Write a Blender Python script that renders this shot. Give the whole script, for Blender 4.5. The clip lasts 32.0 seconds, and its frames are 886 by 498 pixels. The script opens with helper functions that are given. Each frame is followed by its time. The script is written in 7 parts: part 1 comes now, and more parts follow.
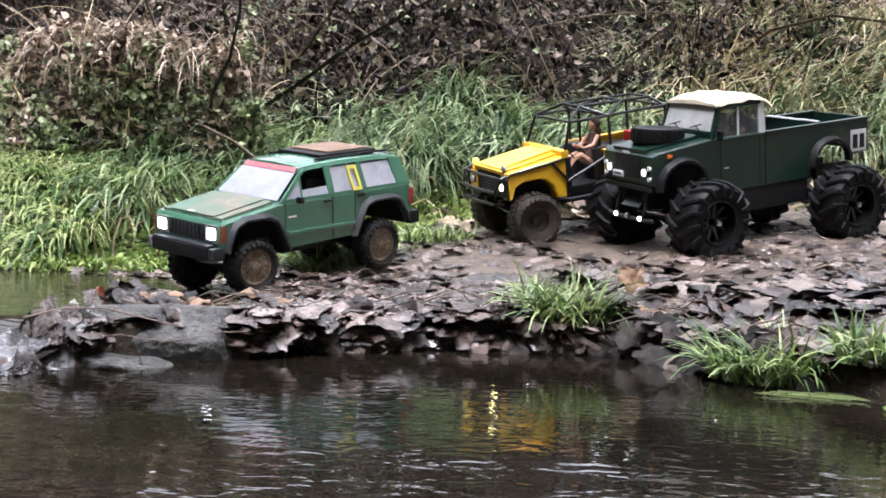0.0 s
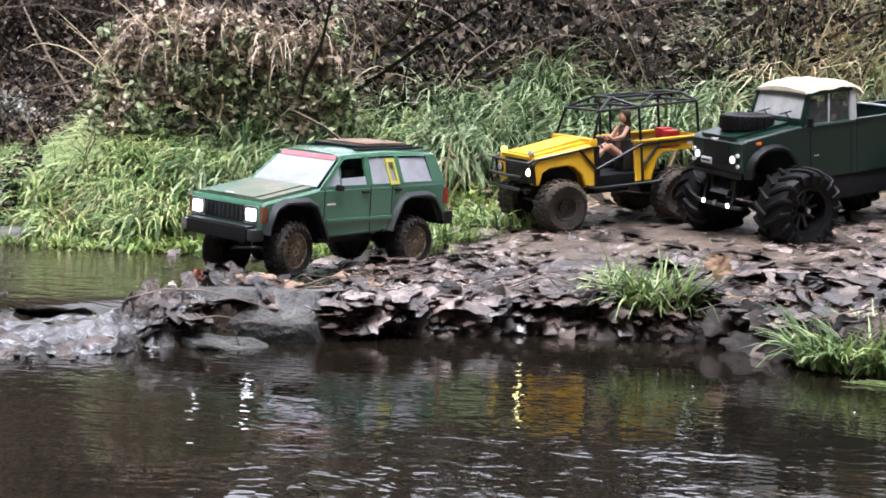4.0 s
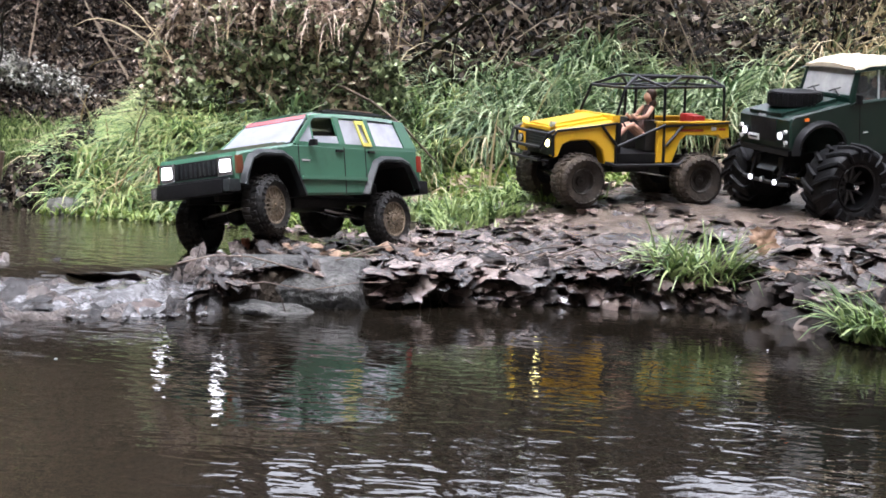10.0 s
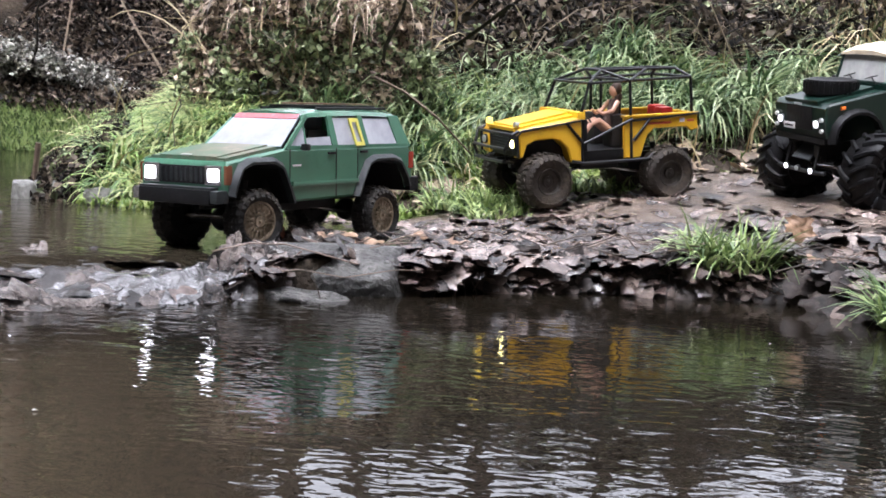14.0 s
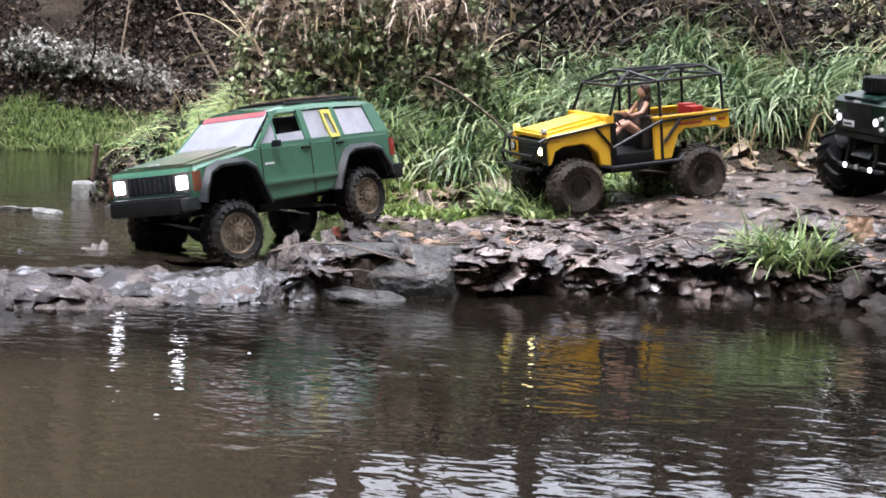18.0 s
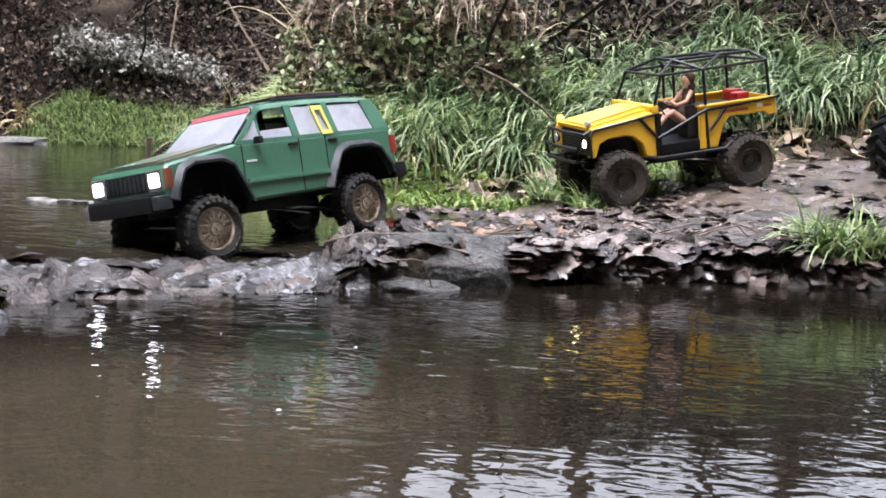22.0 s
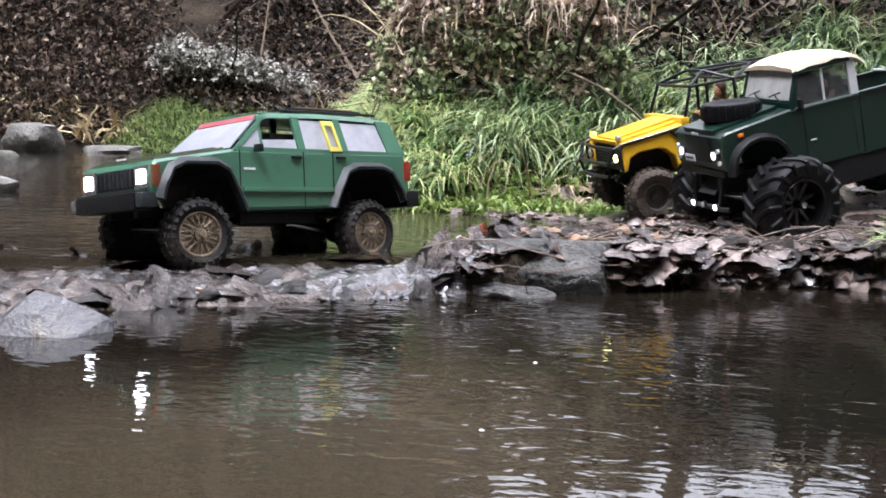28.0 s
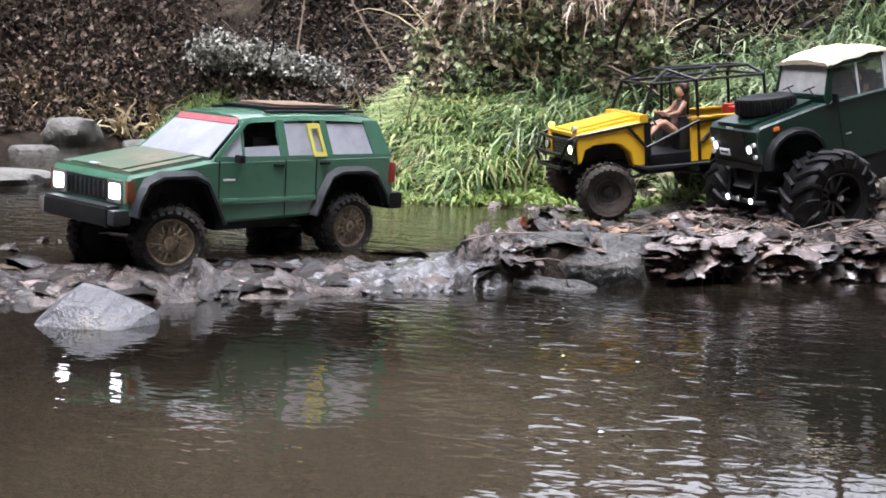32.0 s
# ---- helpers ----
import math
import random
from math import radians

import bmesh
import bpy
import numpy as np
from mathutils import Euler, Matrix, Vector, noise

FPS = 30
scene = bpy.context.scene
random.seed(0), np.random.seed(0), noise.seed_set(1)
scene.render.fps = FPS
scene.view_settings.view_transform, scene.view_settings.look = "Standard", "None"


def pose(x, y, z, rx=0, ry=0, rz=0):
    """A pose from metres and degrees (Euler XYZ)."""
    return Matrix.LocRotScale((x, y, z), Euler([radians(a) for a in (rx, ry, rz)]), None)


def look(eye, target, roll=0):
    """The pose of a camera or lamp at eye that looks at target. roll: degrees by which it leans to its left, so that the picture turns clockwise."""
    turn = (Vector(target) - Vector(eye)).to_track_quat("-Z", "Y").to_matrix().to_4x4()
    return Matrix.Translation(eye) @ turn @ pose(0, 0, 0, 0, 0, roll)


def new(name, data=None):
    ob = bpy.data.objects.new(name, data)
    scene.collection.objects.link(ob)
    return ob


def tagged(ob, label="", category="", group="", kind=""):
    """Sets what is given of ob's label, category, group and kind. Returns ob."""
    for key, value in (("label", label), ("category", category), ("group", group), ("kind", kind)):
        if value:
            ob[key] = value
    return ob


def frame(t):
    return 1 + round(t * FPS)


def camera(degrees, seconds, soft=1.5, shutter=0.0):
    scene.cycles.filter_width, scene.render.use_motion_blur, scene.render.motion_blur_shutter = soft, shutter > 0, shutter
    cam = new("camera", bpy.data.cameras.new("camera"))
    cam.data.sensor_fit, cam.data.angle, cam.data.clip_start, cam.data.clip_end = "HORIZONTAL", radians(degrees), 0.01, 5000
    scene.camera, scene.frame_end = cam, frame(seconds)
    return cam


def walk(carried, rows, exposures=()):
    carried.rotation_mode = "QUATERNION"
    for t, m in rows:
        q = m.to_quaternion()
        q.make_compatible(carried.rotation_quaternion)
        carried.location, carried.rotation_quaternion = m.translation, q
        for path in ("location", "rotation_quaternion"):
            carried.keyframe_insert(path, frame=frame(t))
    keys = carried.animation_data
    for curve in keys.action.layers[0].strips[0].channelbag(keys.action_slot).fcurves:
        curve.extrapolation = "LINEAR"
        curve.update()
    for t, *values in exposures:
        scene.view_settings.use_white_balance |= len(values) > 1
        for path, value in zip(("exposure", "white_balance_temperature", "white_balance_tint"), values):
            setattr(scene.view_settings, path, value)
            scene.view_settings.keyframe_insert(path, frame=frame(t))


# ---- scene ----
# ---- the camera: hand-held beside the lower pool ----
# t, x, y, z, yaw, pitch, roll
VIEW = [
    (0, 0.0016, 0.0490, 0.3464, -0.176, -3.905, -2.226),
    (0.5, 0.0010, 0.0448, 0.3463, 0.202, -4.135, -2.839),
    (1, -0.0005, 0.0388, 0.3481, 0.483, -4.295, -2.841),
    (1.5, -0.0018, 0.0352, 0.3507, 0.679, -4.396, -2.658),
    (2, -0.0048, 0.0319, 0.3529, 1.638, -4.412, -2.562),
    (2.5, -0.0058, 0.0285, 0.3510, 2.811, -4.557, -2.635),
    (4.5, -0.0059, 0.0147, 0.3523, 3.707, -4.932, -2.525),
    (5, -0.0077, 0.0099, 0.3500, 4.049, -5.190, -2.780),
    (5.5, -0.0093, 0.0060, 0.3456, 4.619, -5.640, -2.908),
    (6, -0.0061, 0.0045, 0.3429, 4.771, -5.965, -3.090),
    (6.5, -0.0030, 0.0050, 0.3416, 4.749, -6.028, -3.230),
    (7, -0.0017, 0.0023, 0.3402, 5.049, -6.092, -3.224),
    (7.5, -0.0018, 0.0026, 0.3359, 5.199, -6.156, -3.207),
    (8, -0.0005, 0.0046, 0.3350, 5.080, -5.937, -3.063),
    (8.5, -0.0002, 0.0034, 0.3359, 5.219, -5.731, -2.986),
    (9, -0.0001, 0.0017, 0.3363, 5.626, -5.617, -2.896),
    (9.5, 0.0000, 0.0001, 0.3356, 5.757, -5.632, -2.817),
    (10, 0.0017, 0.0024, 0.3342, 5.755, -5.635, -2.803),
    (10.5, 0.0024, 0.0012, 0.3333, 5.740, -5.592, -2.827),
    (11, 0.0025, 0.0014, 0.3339, 5.819, -5.540, -2.767),
    (11.5, 0.0011, -0.0026, 0.3323, 5.994, -5.664, -2.676),
    (12, -0.0006, -0.0010, 0.3306, 6.091, -5.763, -2.611),
    (12.5, 0.0002, -0.0006, 0.3292, 6.254, -5.817, -2.572),
    (13, 0.0008, 0.0007, 0.3282, 6.474, -5.874, -2.587),
    (13.5, 0.0004, -0.0005, 0.3277, 6.818, -5.925, -2.607),
    (14, -0.0028, -0.0008, 0.3260, 7.127, -5.983, -2.643),
    (14.5, -0.0027, -0.0012, 0.3242, 7.412, -6.121, -2.678),
    (16.5, -0.0078, -0.0026, 0.3262, 8.707, -6.067, -2.546),
    (17, -0.0082, -0.0034, 0.3266, 8.993, -6.131, -2.499),
    (17.5, -0.0083, -0.0026, 0.3261, 9.175, -6.045, -2.450),
    (18, -0.0087, -0.0038, 0.3251, 9.422, -6.063, -2.403),
    (18.5, -0.0104, -0.0048, 0.3253, 9.599, -6.118, -2.330),
    (19, -0.0121, -0.0040, 0.3234, 9.798, -6.157, -2.296),
    (19.5, -0.0130, -0.0060, 0.3226, 10.057, -6.230, -2.237),
    (20, -0.0133, -0.0090, 0.3222, 10.398, -6.365, -2.154),
    (20.5, -0.0151, -0.0089, 0.3207, 10.717, -6.509, -2.092),
    (21, -0.0158, -0.0089, 0.3227, 10.897, -6.499, -2.048),
    (21.5, -0.0154, -0.0081, 0.3230, 11.165, -6.436, -1.924),
    (22, -0.0185, -0.0121, 0.3223, 11.420, -6.508, -1.846),
    (22.5, -0.0222, -0.0140, 0.3215, 11.690, -6.611, -1.735),
    (23, -0.0219, -0.0144, 0.3226, 12.045, -6.666, -1.646),
    (23.5, -0.0219, -0.0132, 0.3224, 12.267, -6.630, -1.593),
    (24, -0.0225, -0.0102, 0.3219, 12.470, -6.580, -1.564),
    (24.5, -0.0242, -0.0160, 0.3225, 12.755, -6.597, -1.511),
    (25, -0.0276, -0.0185, 0.3225, 13.050, -6.650, -1.383),
    (25.5, -0.0300, -0.0199, 0.3234, 13.476, -6.669, -1.317),
    (26, -0.0309, -0.0184, 0.3242, 13.947, -6.543, -1.288),
    (26.5, -0.0319, -0.0181, 0.3245, 14.496, -6.439, -1.210),
    (28.5, -0.0319, -0.0146, 0.3239, 15.368, -6.414, -1.180),
    (29, -0.0331, -0.0170, 0.3239, 15.653, -6.486, -1.061),
    (29.5, -0.0354, -0.0205, 0.3231, 15.899, -6.663, -0.996),
    (30, -0.0365, -0.0266, 0.3236, 16.045, -6.782, -1.000),
    (30.5, -0.0377, -0.0234, 0.3229, 16.274, -6.815, -1.046),
    (31, -0.0383, -0.0260, 0.3254, 16.464, -6.777, -1.050),
    (31.5, -0.0392, -0.0240, 0.3237, 16.582, -6.720, -1.086),
    (32, -0.0396, -0.0246, 0.3238, 16.674, -6.706, -1.069),
]
cam = camera(38, 32.0, soft=1.7)
walk(cam, [(t, pose(x, y, z, 90 + p, r, w)) for t, x, y, z, w, p, r in VIEW], [(0, 2.61, 5950, 16), (32, 2.61, 5950, 16)])

# ---- light: a dull overcast winter day under trees ----
world = bpy.data.worlds.new("sky")
scene.world = world
world.use_nodes = True
wn = world.node_tree
sky = wn.nodes.new("ShaderNodeTexSky")
sky.sky_type, sky.sun_disc, sky.sun_elevation, sky.sun_rotation = "NISHITA", False, radians(58), radians(205)
sky.air_density, sky.dust_density, sky.ozone_density = 1.0, 6.0, 0.6
tone = wn.nodes.new("ShaderNodeHueSaturation")
tone.inputs["Saturation"].default_value = 0.06
wn.links.new(sky.outputs[0], tone.inputs["Color"])
wn.links.new(tone.outputs[0], wn.nodes["Background"].inputs[0])
wn.nodes["Background"].inputs[1].default_value = 0.15
sun = new("sun", bpy.data.lights.new("sun", "SUN"))
sun.data.energy, sun.data.angle, sun.data.color = 0.6, radians(40), (1.0, 0.97, 0.93)
sun.matrix_basis = look((-1.4, -0.6, 5.2), (0, 2.4, 0))

# ---- materials ----


def material(name, cols, rough=0.6, scale=40.0, fine=200.0, bump=0.2, metal=0.0, coat=0.0, spec=0.5, per="", spread=0.0, glow=0.0, detail=4.0, dist=0.004, thin=0.0):
    """cols: two or three colours mixed by noise at two scales; per: 'object' or 'island' adds a random shift of value."""
    m = bpy.data.materials.new(name)
    m.use_nodes = True
    nt = m.node_tree
    b = nt.nodes["Principled BSDF"]
    b.inputs["Roughness"].default_value, b.inputs["Metallic"].default_value = rough, metal
    b.inputs["Coat Weight"].default_value, b.inputs["Specular IOR Level"].default_value = coat, spec
    b.inputs["Coat Roughness"].default_value = 0.15
    co = nt.nodes.new("ShaderNodeTexCoord")
    n1, n2 = nt.nodes.new("ShaderNodeTexNoise"), nt.nodes.new("ShaderNodeTexNoise")
    for n, s in ((n1, scale), (n2, fine)):
        n.inputs["Scale"].default_value, n.inputs["Detail"].default_value, n.inputs["Roughness"].default_value = s, detail, 0.6
        nt.links.new(co.outputs["Object"], n.inputs["Vector"])
    mix = nt.nodes.new("ShaderNodeMath")
    mix.operation = "MULTIPLY_ADD"
    mix.inputs[1].default_value = 0.35
    nt.links.new(n2.outputs["Fac"], mix.inputs[0])
    sc = nt.nodes.new("ShaderNodeMath")
    sc.operation = "MULTIPLY"
    sc.inputs[1].default_value = 0.65
    nt.links.new(n1.outputs["Fac"], sc.inputs[0])
    nt.links.new(sc.outputs[0], mix.inputs[2])
    fac = mix.outputs[0]
    if per:
        src = nt.nodes.new("ShaderNodeObjectInfo" if per == "object" else "ShaderNodeNewGeometry")
        rnd = src.outputs["Random" if per == "object" else "Random Per Island"]
        ad = nt.nodes.new("ShaderNodeMath")
        ad.operation = "MULTIPLY_ADD"
        ad.inputs[1].default_value = spread
        nt.links.new(rnd, ad.inputs[0])
        sub = nt.nodes.new("ShaderNodeMath")
        sub.operation = "SUBTRACT"
        sub.inputs[1].default_value = spread / 2
        nt.links.new(fac, sub.inputs[0])
        nt.links.new(sub.outputs[0], ad.inputs[2])
        fac = ad.outputs[0]
    ramp = nt.nodes.new("ShaderNodeValToRGB")
    el = ramp.color_ramp.elements
    lo, hi = (0.3, 0.7)
    el[0].position, el[0].color = lo, (*cols[0], 1)
    el[1].position, el[1].color = hi, (*cols[-1], 1)
    for k, c in enumerate(cols[1:-1]):
        e = el.new(lo + (hi - lo) * (k + 1) / (len(cols) - 1))
        e.color = (*c, 1)
    nt.links.new(fac, ramp.inputs[0])
    nt.links.new(ramp.outputs[0], b.inputs["Base Color"])
    if bump:
        bp = nt.nodes.new("ShaderNodeBump")
        bp.inputs["Strength"].default_value, bp.inputs["Distance"].default_value = bump, dist
        nt.links.new(n2.outputs["Fac"], bp.inputs["Height"])
        nt.links.new(bp.outputs[0], b.inputs["Normal"])
    if thin:
        tr, mx = nt.nodes.new("ShaderNodeBsdfTranslucent"), nt.nodes.new("ShaderNodeMixShader")
        mx.inputs[0].default_value = thin
        nt.links.new(ramp.outputs[0], tr.inputs["Color"])
        nt.links.new(b.outputs[0], mx.inputs[1])
        nt.links.new(tr.outputs[0], mx.inputs[2])
        nt.links.new(mx.outputs[0], nt.nodes["Material Output"].inputs["Surface"])
    if glow:
        nt.links.new(ramp.outputs[0], b.inputs["Emission Color"])
        b.inputs["Emission Strength"].default_value = glow
    return m


def shade(c, k):
    return tuple(min(1.0, v * k) for v in c)


def paint(name, col, rough=0.3, mud=(0.16, 0.12, 0.08), coat=0.4):
    return material(name, (shade(col, 0.82), col, col, tuple(0.75 * a + 0.25 * b for a, b in zip(col, mud))), rough, 9, 90, 0.05, coat=coat)


M_MUD = material("wet_mud", ((0.034, 0.025, 0.0195), (0.11, 0.082, 0.0627), (0.228, 0.175, 0.135)), 0.32, 14, 60, 1.0, dist=0.016)
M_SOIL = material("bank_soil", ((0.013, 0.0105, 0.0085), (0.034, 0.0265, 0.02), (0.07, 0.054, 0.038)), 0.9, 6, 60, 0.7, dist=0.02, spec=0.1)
M_LEAF = material("wet_dead_leaf", ((0.012, 0.009, 0.008), (0.036, 0.027, 0.0235), (0.078, 0.061, 0.054), (0.15, 0.122, 0.108)), 0.24, 2.2, 7, 0.7, per="object", spread=0.45, coat=0.3, dist=0.02)
M_LITTER = material("leaf_litter", ((0.015, 0.0105, 0.009), (0.055, 0.0385, 0.032), (0.125, 0.09, 0.077), (0.26, 0.2, 0.172)), 0.26, 14, 95, 0.7, per="island", spread=0.38, coat=0.4)
M_DARKLITTER = material("dark_leaf_litter", ((0.01, 0.0075, 0.0065), (0.034, 0.025, 0.021), (0.08, 0.06, 0.05), (0.19, 0.145, 0.12)), 0.3, 14, 95, 0.7, per="island", spread=0.5, coat=0.3)
M_DRYLITTER = material("dry_leaf_litter", ((0.06, 0.04, 0.025), (0.2, 0.14, 0.09), (0.4, 0.31, 0.22)), 0.5, 14, 95, 0.4, per="island", spread=0.7)
# a darker, duller M_LITTER: the hollow's shade is put into its colours
M_HANGLITTER = material("shade_tinted_leaf_litter", ((0.008, 0.006, 0.005), (0.026, 0.019, 0.016), (0.06, 0.045, 0.038), (0.13, 0.1, 0.085)), 0.6, 14, 95, 0.7, per="island", spread=0.5, spec=0.25)
M_TAN = material("dry_tan_leaf", ((0.06, 0.036, 0.02), (0.17, 0.1, 0.06), (0.3, 0.19, 0.12)), 0.45, 2.2, 7, 0.4, per="object", spread=0.4)
M_RUSSET = material("russet_wet_leaf", ((0.045, 0.022, 0.016), (0.1, 0.055, 0.042), (0.2, 0.125, 0.1)), 0.3, 2.2, 7, 0.6, coat=0.3)
M_RUST = material("rust_leaf", ((0.12, 0.03, 0.012), (0.25, 0.07, 0.03)), 0.5, 2.2, 7, 0.4)
M_PALE = material("pale_leaf", ((0.5, 0.47, 0.44), (0.75, 0.72, 0.7)), 0.5, 2.2, 7, 0.3)
M_LIME = material("lime_leaf", ((0.55, 0.6, 0.06), (0.7, 0.72, 0.12)), 0.5, 2.2, 7, 0.2)
M_TWIG = material("wet_twig", ((0.03, 0.02, 0.015), (0.1, 0.07, 0.05), (0.17, 0.12, 0.09)), 0.5, 30, 150, 0.5, per="object", spread=0.5)
M_ROCK = material("grey_rock", ((0.016, 0.016, 0.0155), (0.05, 0.049, 0.046), (0.085, 0.082, 0.076), (0.16, 0.152, 0.14)), 0.42, 22, 90, 1.0, dist=0.014)
M_PALEROCK = material("pale_rock", ((0.04, 0.038, 0.037), (0.115, 0.113, 0.12), (0.13, 0.128, 0.135), (0.25, 0.225, 0.175)), 0.3, 16, 70, 1.0, dist=0.008)
M_BOULDER = material("mossy_boulder", ((0.06, 0.06, 0.05), (0.15, 0.145, 0.13), (0.22, 0.21, 0.19)), 0.7, 5, 30, 0.8, dist=0.02)
M_PALESTONE = material("pale_stone", ((0.06, 0.058, 0.05), (0.17, 0.168, 0.155), (0.33, 0.325, 0.3)), 0.6, 18, 90, 0.7, dist=0.006)
M_FARGRASS = material("far_shore_grass", ((0.08, 0.12, 0.04), (0.2, 0.29, 0.1), (0.38, 0.45, 0.19)), 0.45, 3, 30, 0.0, per="island", spread=0.8, thin=0.3)
M_GRASS = material("bank_grass", ((0.06, 0.115, 0.03), (0.19, 0.305, 0.085), (0.33, 0.44, 0.15), (0.46, 0.49, 0.22)), 0.4, 3, 30, 0.0, per="island", spread=0.8, thin=0.3)
M_BLUEGRASS = material("blade_grass", ((0.05, 0.095, 0.035), (0.2, 0.285, 0.13), (0.45, 0.52, 0.31)), 0.35, 3, 30, 0.0, per="island", spread=0.7, thin=0.3)
M_SLOPEGRASS = material("slope_grass", ((0.042, 0.072, 0.026), (0.11, 0.16, 0.065), (0.22, 0.265, 0.125), (0.37, 0.38, 0.205)), 0.45, 3, 30, 0.0, per="island", spread=0.8, thin=0.25)
M_STRAW = material("dry_straw", ((0.22, 0.16, 0.08), (0.42, 0.33, 0.18), (0.6, 0.5, 0.32)), 0.6, 4, 30, 0.0, per="island", spread=0.6, thin=0.25)
M_TUFT = material("fresh_tuft", ((0.055, 0.1, 0.027), (0.165, 0.25, 0.075), (0.34, 0.42, 0.165)), 0.4, 6, 40, 0.0, per="island", spread=0.8, thin=0.3)
M_WEED = material("lime_weed", ((0.09, 0.15, 0.025), (0.18, 0.27, 0.055), (0.3, 0.37, 0.11)), 0.45, 8, 60, 0.0, per="island", spread=0.7, thin=0.3)
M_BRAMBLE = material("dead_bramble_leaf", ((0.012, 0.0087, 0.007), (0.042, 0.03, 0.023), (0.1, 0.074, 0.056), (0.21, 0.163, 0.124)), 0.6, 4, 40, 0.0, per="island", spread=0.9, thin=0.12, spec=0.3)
# M_BRAMBLE darkened for wetter leaves and for the slope's shade, both in the colours
M_DARKBR = material("shade_tinted_bramble_leaf", ((0.007, 0.0055, 0.0043), (0.022, 0.0165, 0.0127), (0.054, 0.0415, 0.0315), (0.14, 0.112, 0.085)), 0.65, 4, 40, 0.0, per="island", spread=0.9, thin=0.1, spec=0.2)
M_HEDGE = material("dead_hedge_leaf", ((0.02, 0.014, 0.011), (0.065, 0.045, 0.034), (0.14, 0.1, 0.076), (0.25, 0.19, 0.145)), 0.65, 3, 30, 0.0, per="island", spread=0.7, thin=0.1, spec=0.2)
M_GREENBR = material("green_bramble_leaf", ((0.07, 0.087, 0.042), (0.23, 0.28, 0.135), (0.42, 0.48, 0.27)), 0.5, 4, 40, 0.0, per="island", spread=0.9, thin=0.2)
M_TAWNY = material("tawny_bramble_leaf", ((0.1, 0.072, 0.052), (0.36, 0.27, 0.195), (0.58, 0.465, 0.36)), 0.6, 6, 40, 0.0, per="island", spread=0.9, thin=0.15)
M_FROST = material("pale_bramble_leaf", ((0.06, 0.055, 0.045), (0.26, 0.245, 0.21), (0.5, 0.48, 0.43)), 0.6, 9, 40, 0.0, per="island", spread=0.8)
M_STEM = material("bramble_stem", ((0.015, 0.011, 0.008), (0.06, 0.042, 0.03), (0.2, 0.155, 0.11)), 0.7, 4, 40, 0.0, per="island", spread=0.9, spec=0.3)
M_BARK = material("bark", ((0.05, 0.035, 0.026), (0.11, 0.08, 0.06), (0.17, 0.13, 0.1)), 0.85, 5, 30, 0.9, dist=0.03)
M_FOAM = material("foam", ((0.6, 0.62, 0.66), (0.8, 0.82, 0.86)), 0.3, 60, 300, 0.4)

M_GREEN = paint("green_paint", (0.07, 0.18, 0.115), 0.27, coat=0.9)
M_HOOD = material("dusty_green_paint", ((0.035, 0.13, 0.075), (0.07, 0.13, 0.08), (0.15, 0.137, 0.097), (0.28, 0.22, 0.165)), 0.45, 13, 90, 0.05, coat=0.15)
M_YELLOW = paint("yellow_paint", (0.74, 0.43, 0.018), 0.3)
M_DARKGREEN = paint("dark_green_paint", (0.0038, 0.0185, 0.0128), 0.34, coat=0.14)
M_BLACK = material("black_plastic", ((0.004, 0.004, 0.0045), (0.01, 0.01, 0.011), (0.02, 0.019, 0.017)), 0.5, 20, 150, 0.2, spec=0.25)
M_TUBE = material("black_tube", ((0.004, 0.004, 0.005), (0.01, 0.01, 0.012)), 0.35, 20, 150, 0.1, spec=0.4)
M_FLARE = material("grey_plastic", ((0.012, 0.0145, 0.0155), (0.025, 0.0295, 0.031), (0.05, 0.051, 0.048)), 0.45, 20, 150, 0.25, spec=0.35)
M_TYRE = material("muddy_rubber", ((0.006, 0.006, 0.006), (0.016, 0.015, 0.014), (0.05, 0.04, 0.03)), 0.6, 16, 130, 0.5, spec=0.25)
M_MUDTYRE = material("mud_caked_rubber", ((0.01, 0.009, 0.008), (0.035, 0.028, 0.022), (0.1, 0.076, 0.054)), 0.65, 12, 130, 0.6, spec=0.25)
M_BIGTYRE = material("wet_black_rubber", ((0.002, 0.002, 0.0024), (0.0045, 0.0045, 0.0052), (0.011, 0.0103, 0.0096)), 0.5, 16, 130, 0.4, spec=0.18)
M_GOLD = material("muddy_gold_rim", ((0.055, 0.043, 0.031), (0.2, 0.152, 0.1), (0.38, 0.31, 0.225)), 0.5, 40, 160, 0.3, metal=0.15)
M_DARKRIM = material("dark_rim", ((0.02, 0.018, 0.016), (0.05, 0.043, 0.037), (0.09, 0.075, 0.06)), 0.5, 25, 160, 0.3, metal=0.4)
M_BLACKRIM = material("black_rim", ((0.003, 0.003, 0.003), (0.008, 0.008, 0.009)), 0.3, 25, 160, 0.1, spec=0.3)
M_SPOKE = material("grey_spoke", ((0.04, 0.04, 0.042), (0.06, 0.06, 0.063), (0.12, 0.12, 0.126)), 0.4, 25, 160, 0.2, metal=0.3)
M_STEEL = material("bright_steel", ((0.5, 0.5, 0.5), (0.7, 0.7, 0.72)), 0.25, 30, 200, 0.1, metal=0.9)
M_GLASS = material("milky_window", ((0.28, 0.29, 0.32), (0.4, 0.41, 0.45), (0.52, 0.53, 0.57)), 0.1, 14, 40, 0.02, coat=0.6)
M_SCREEN = material("bluish_windscreen", ((0.2, 0.21, 0.235), (0.29, 0.3, 0.33), (0.4, 0.41, 0.445)), 0.3, 9, 40, 0.02, spec=0.2)
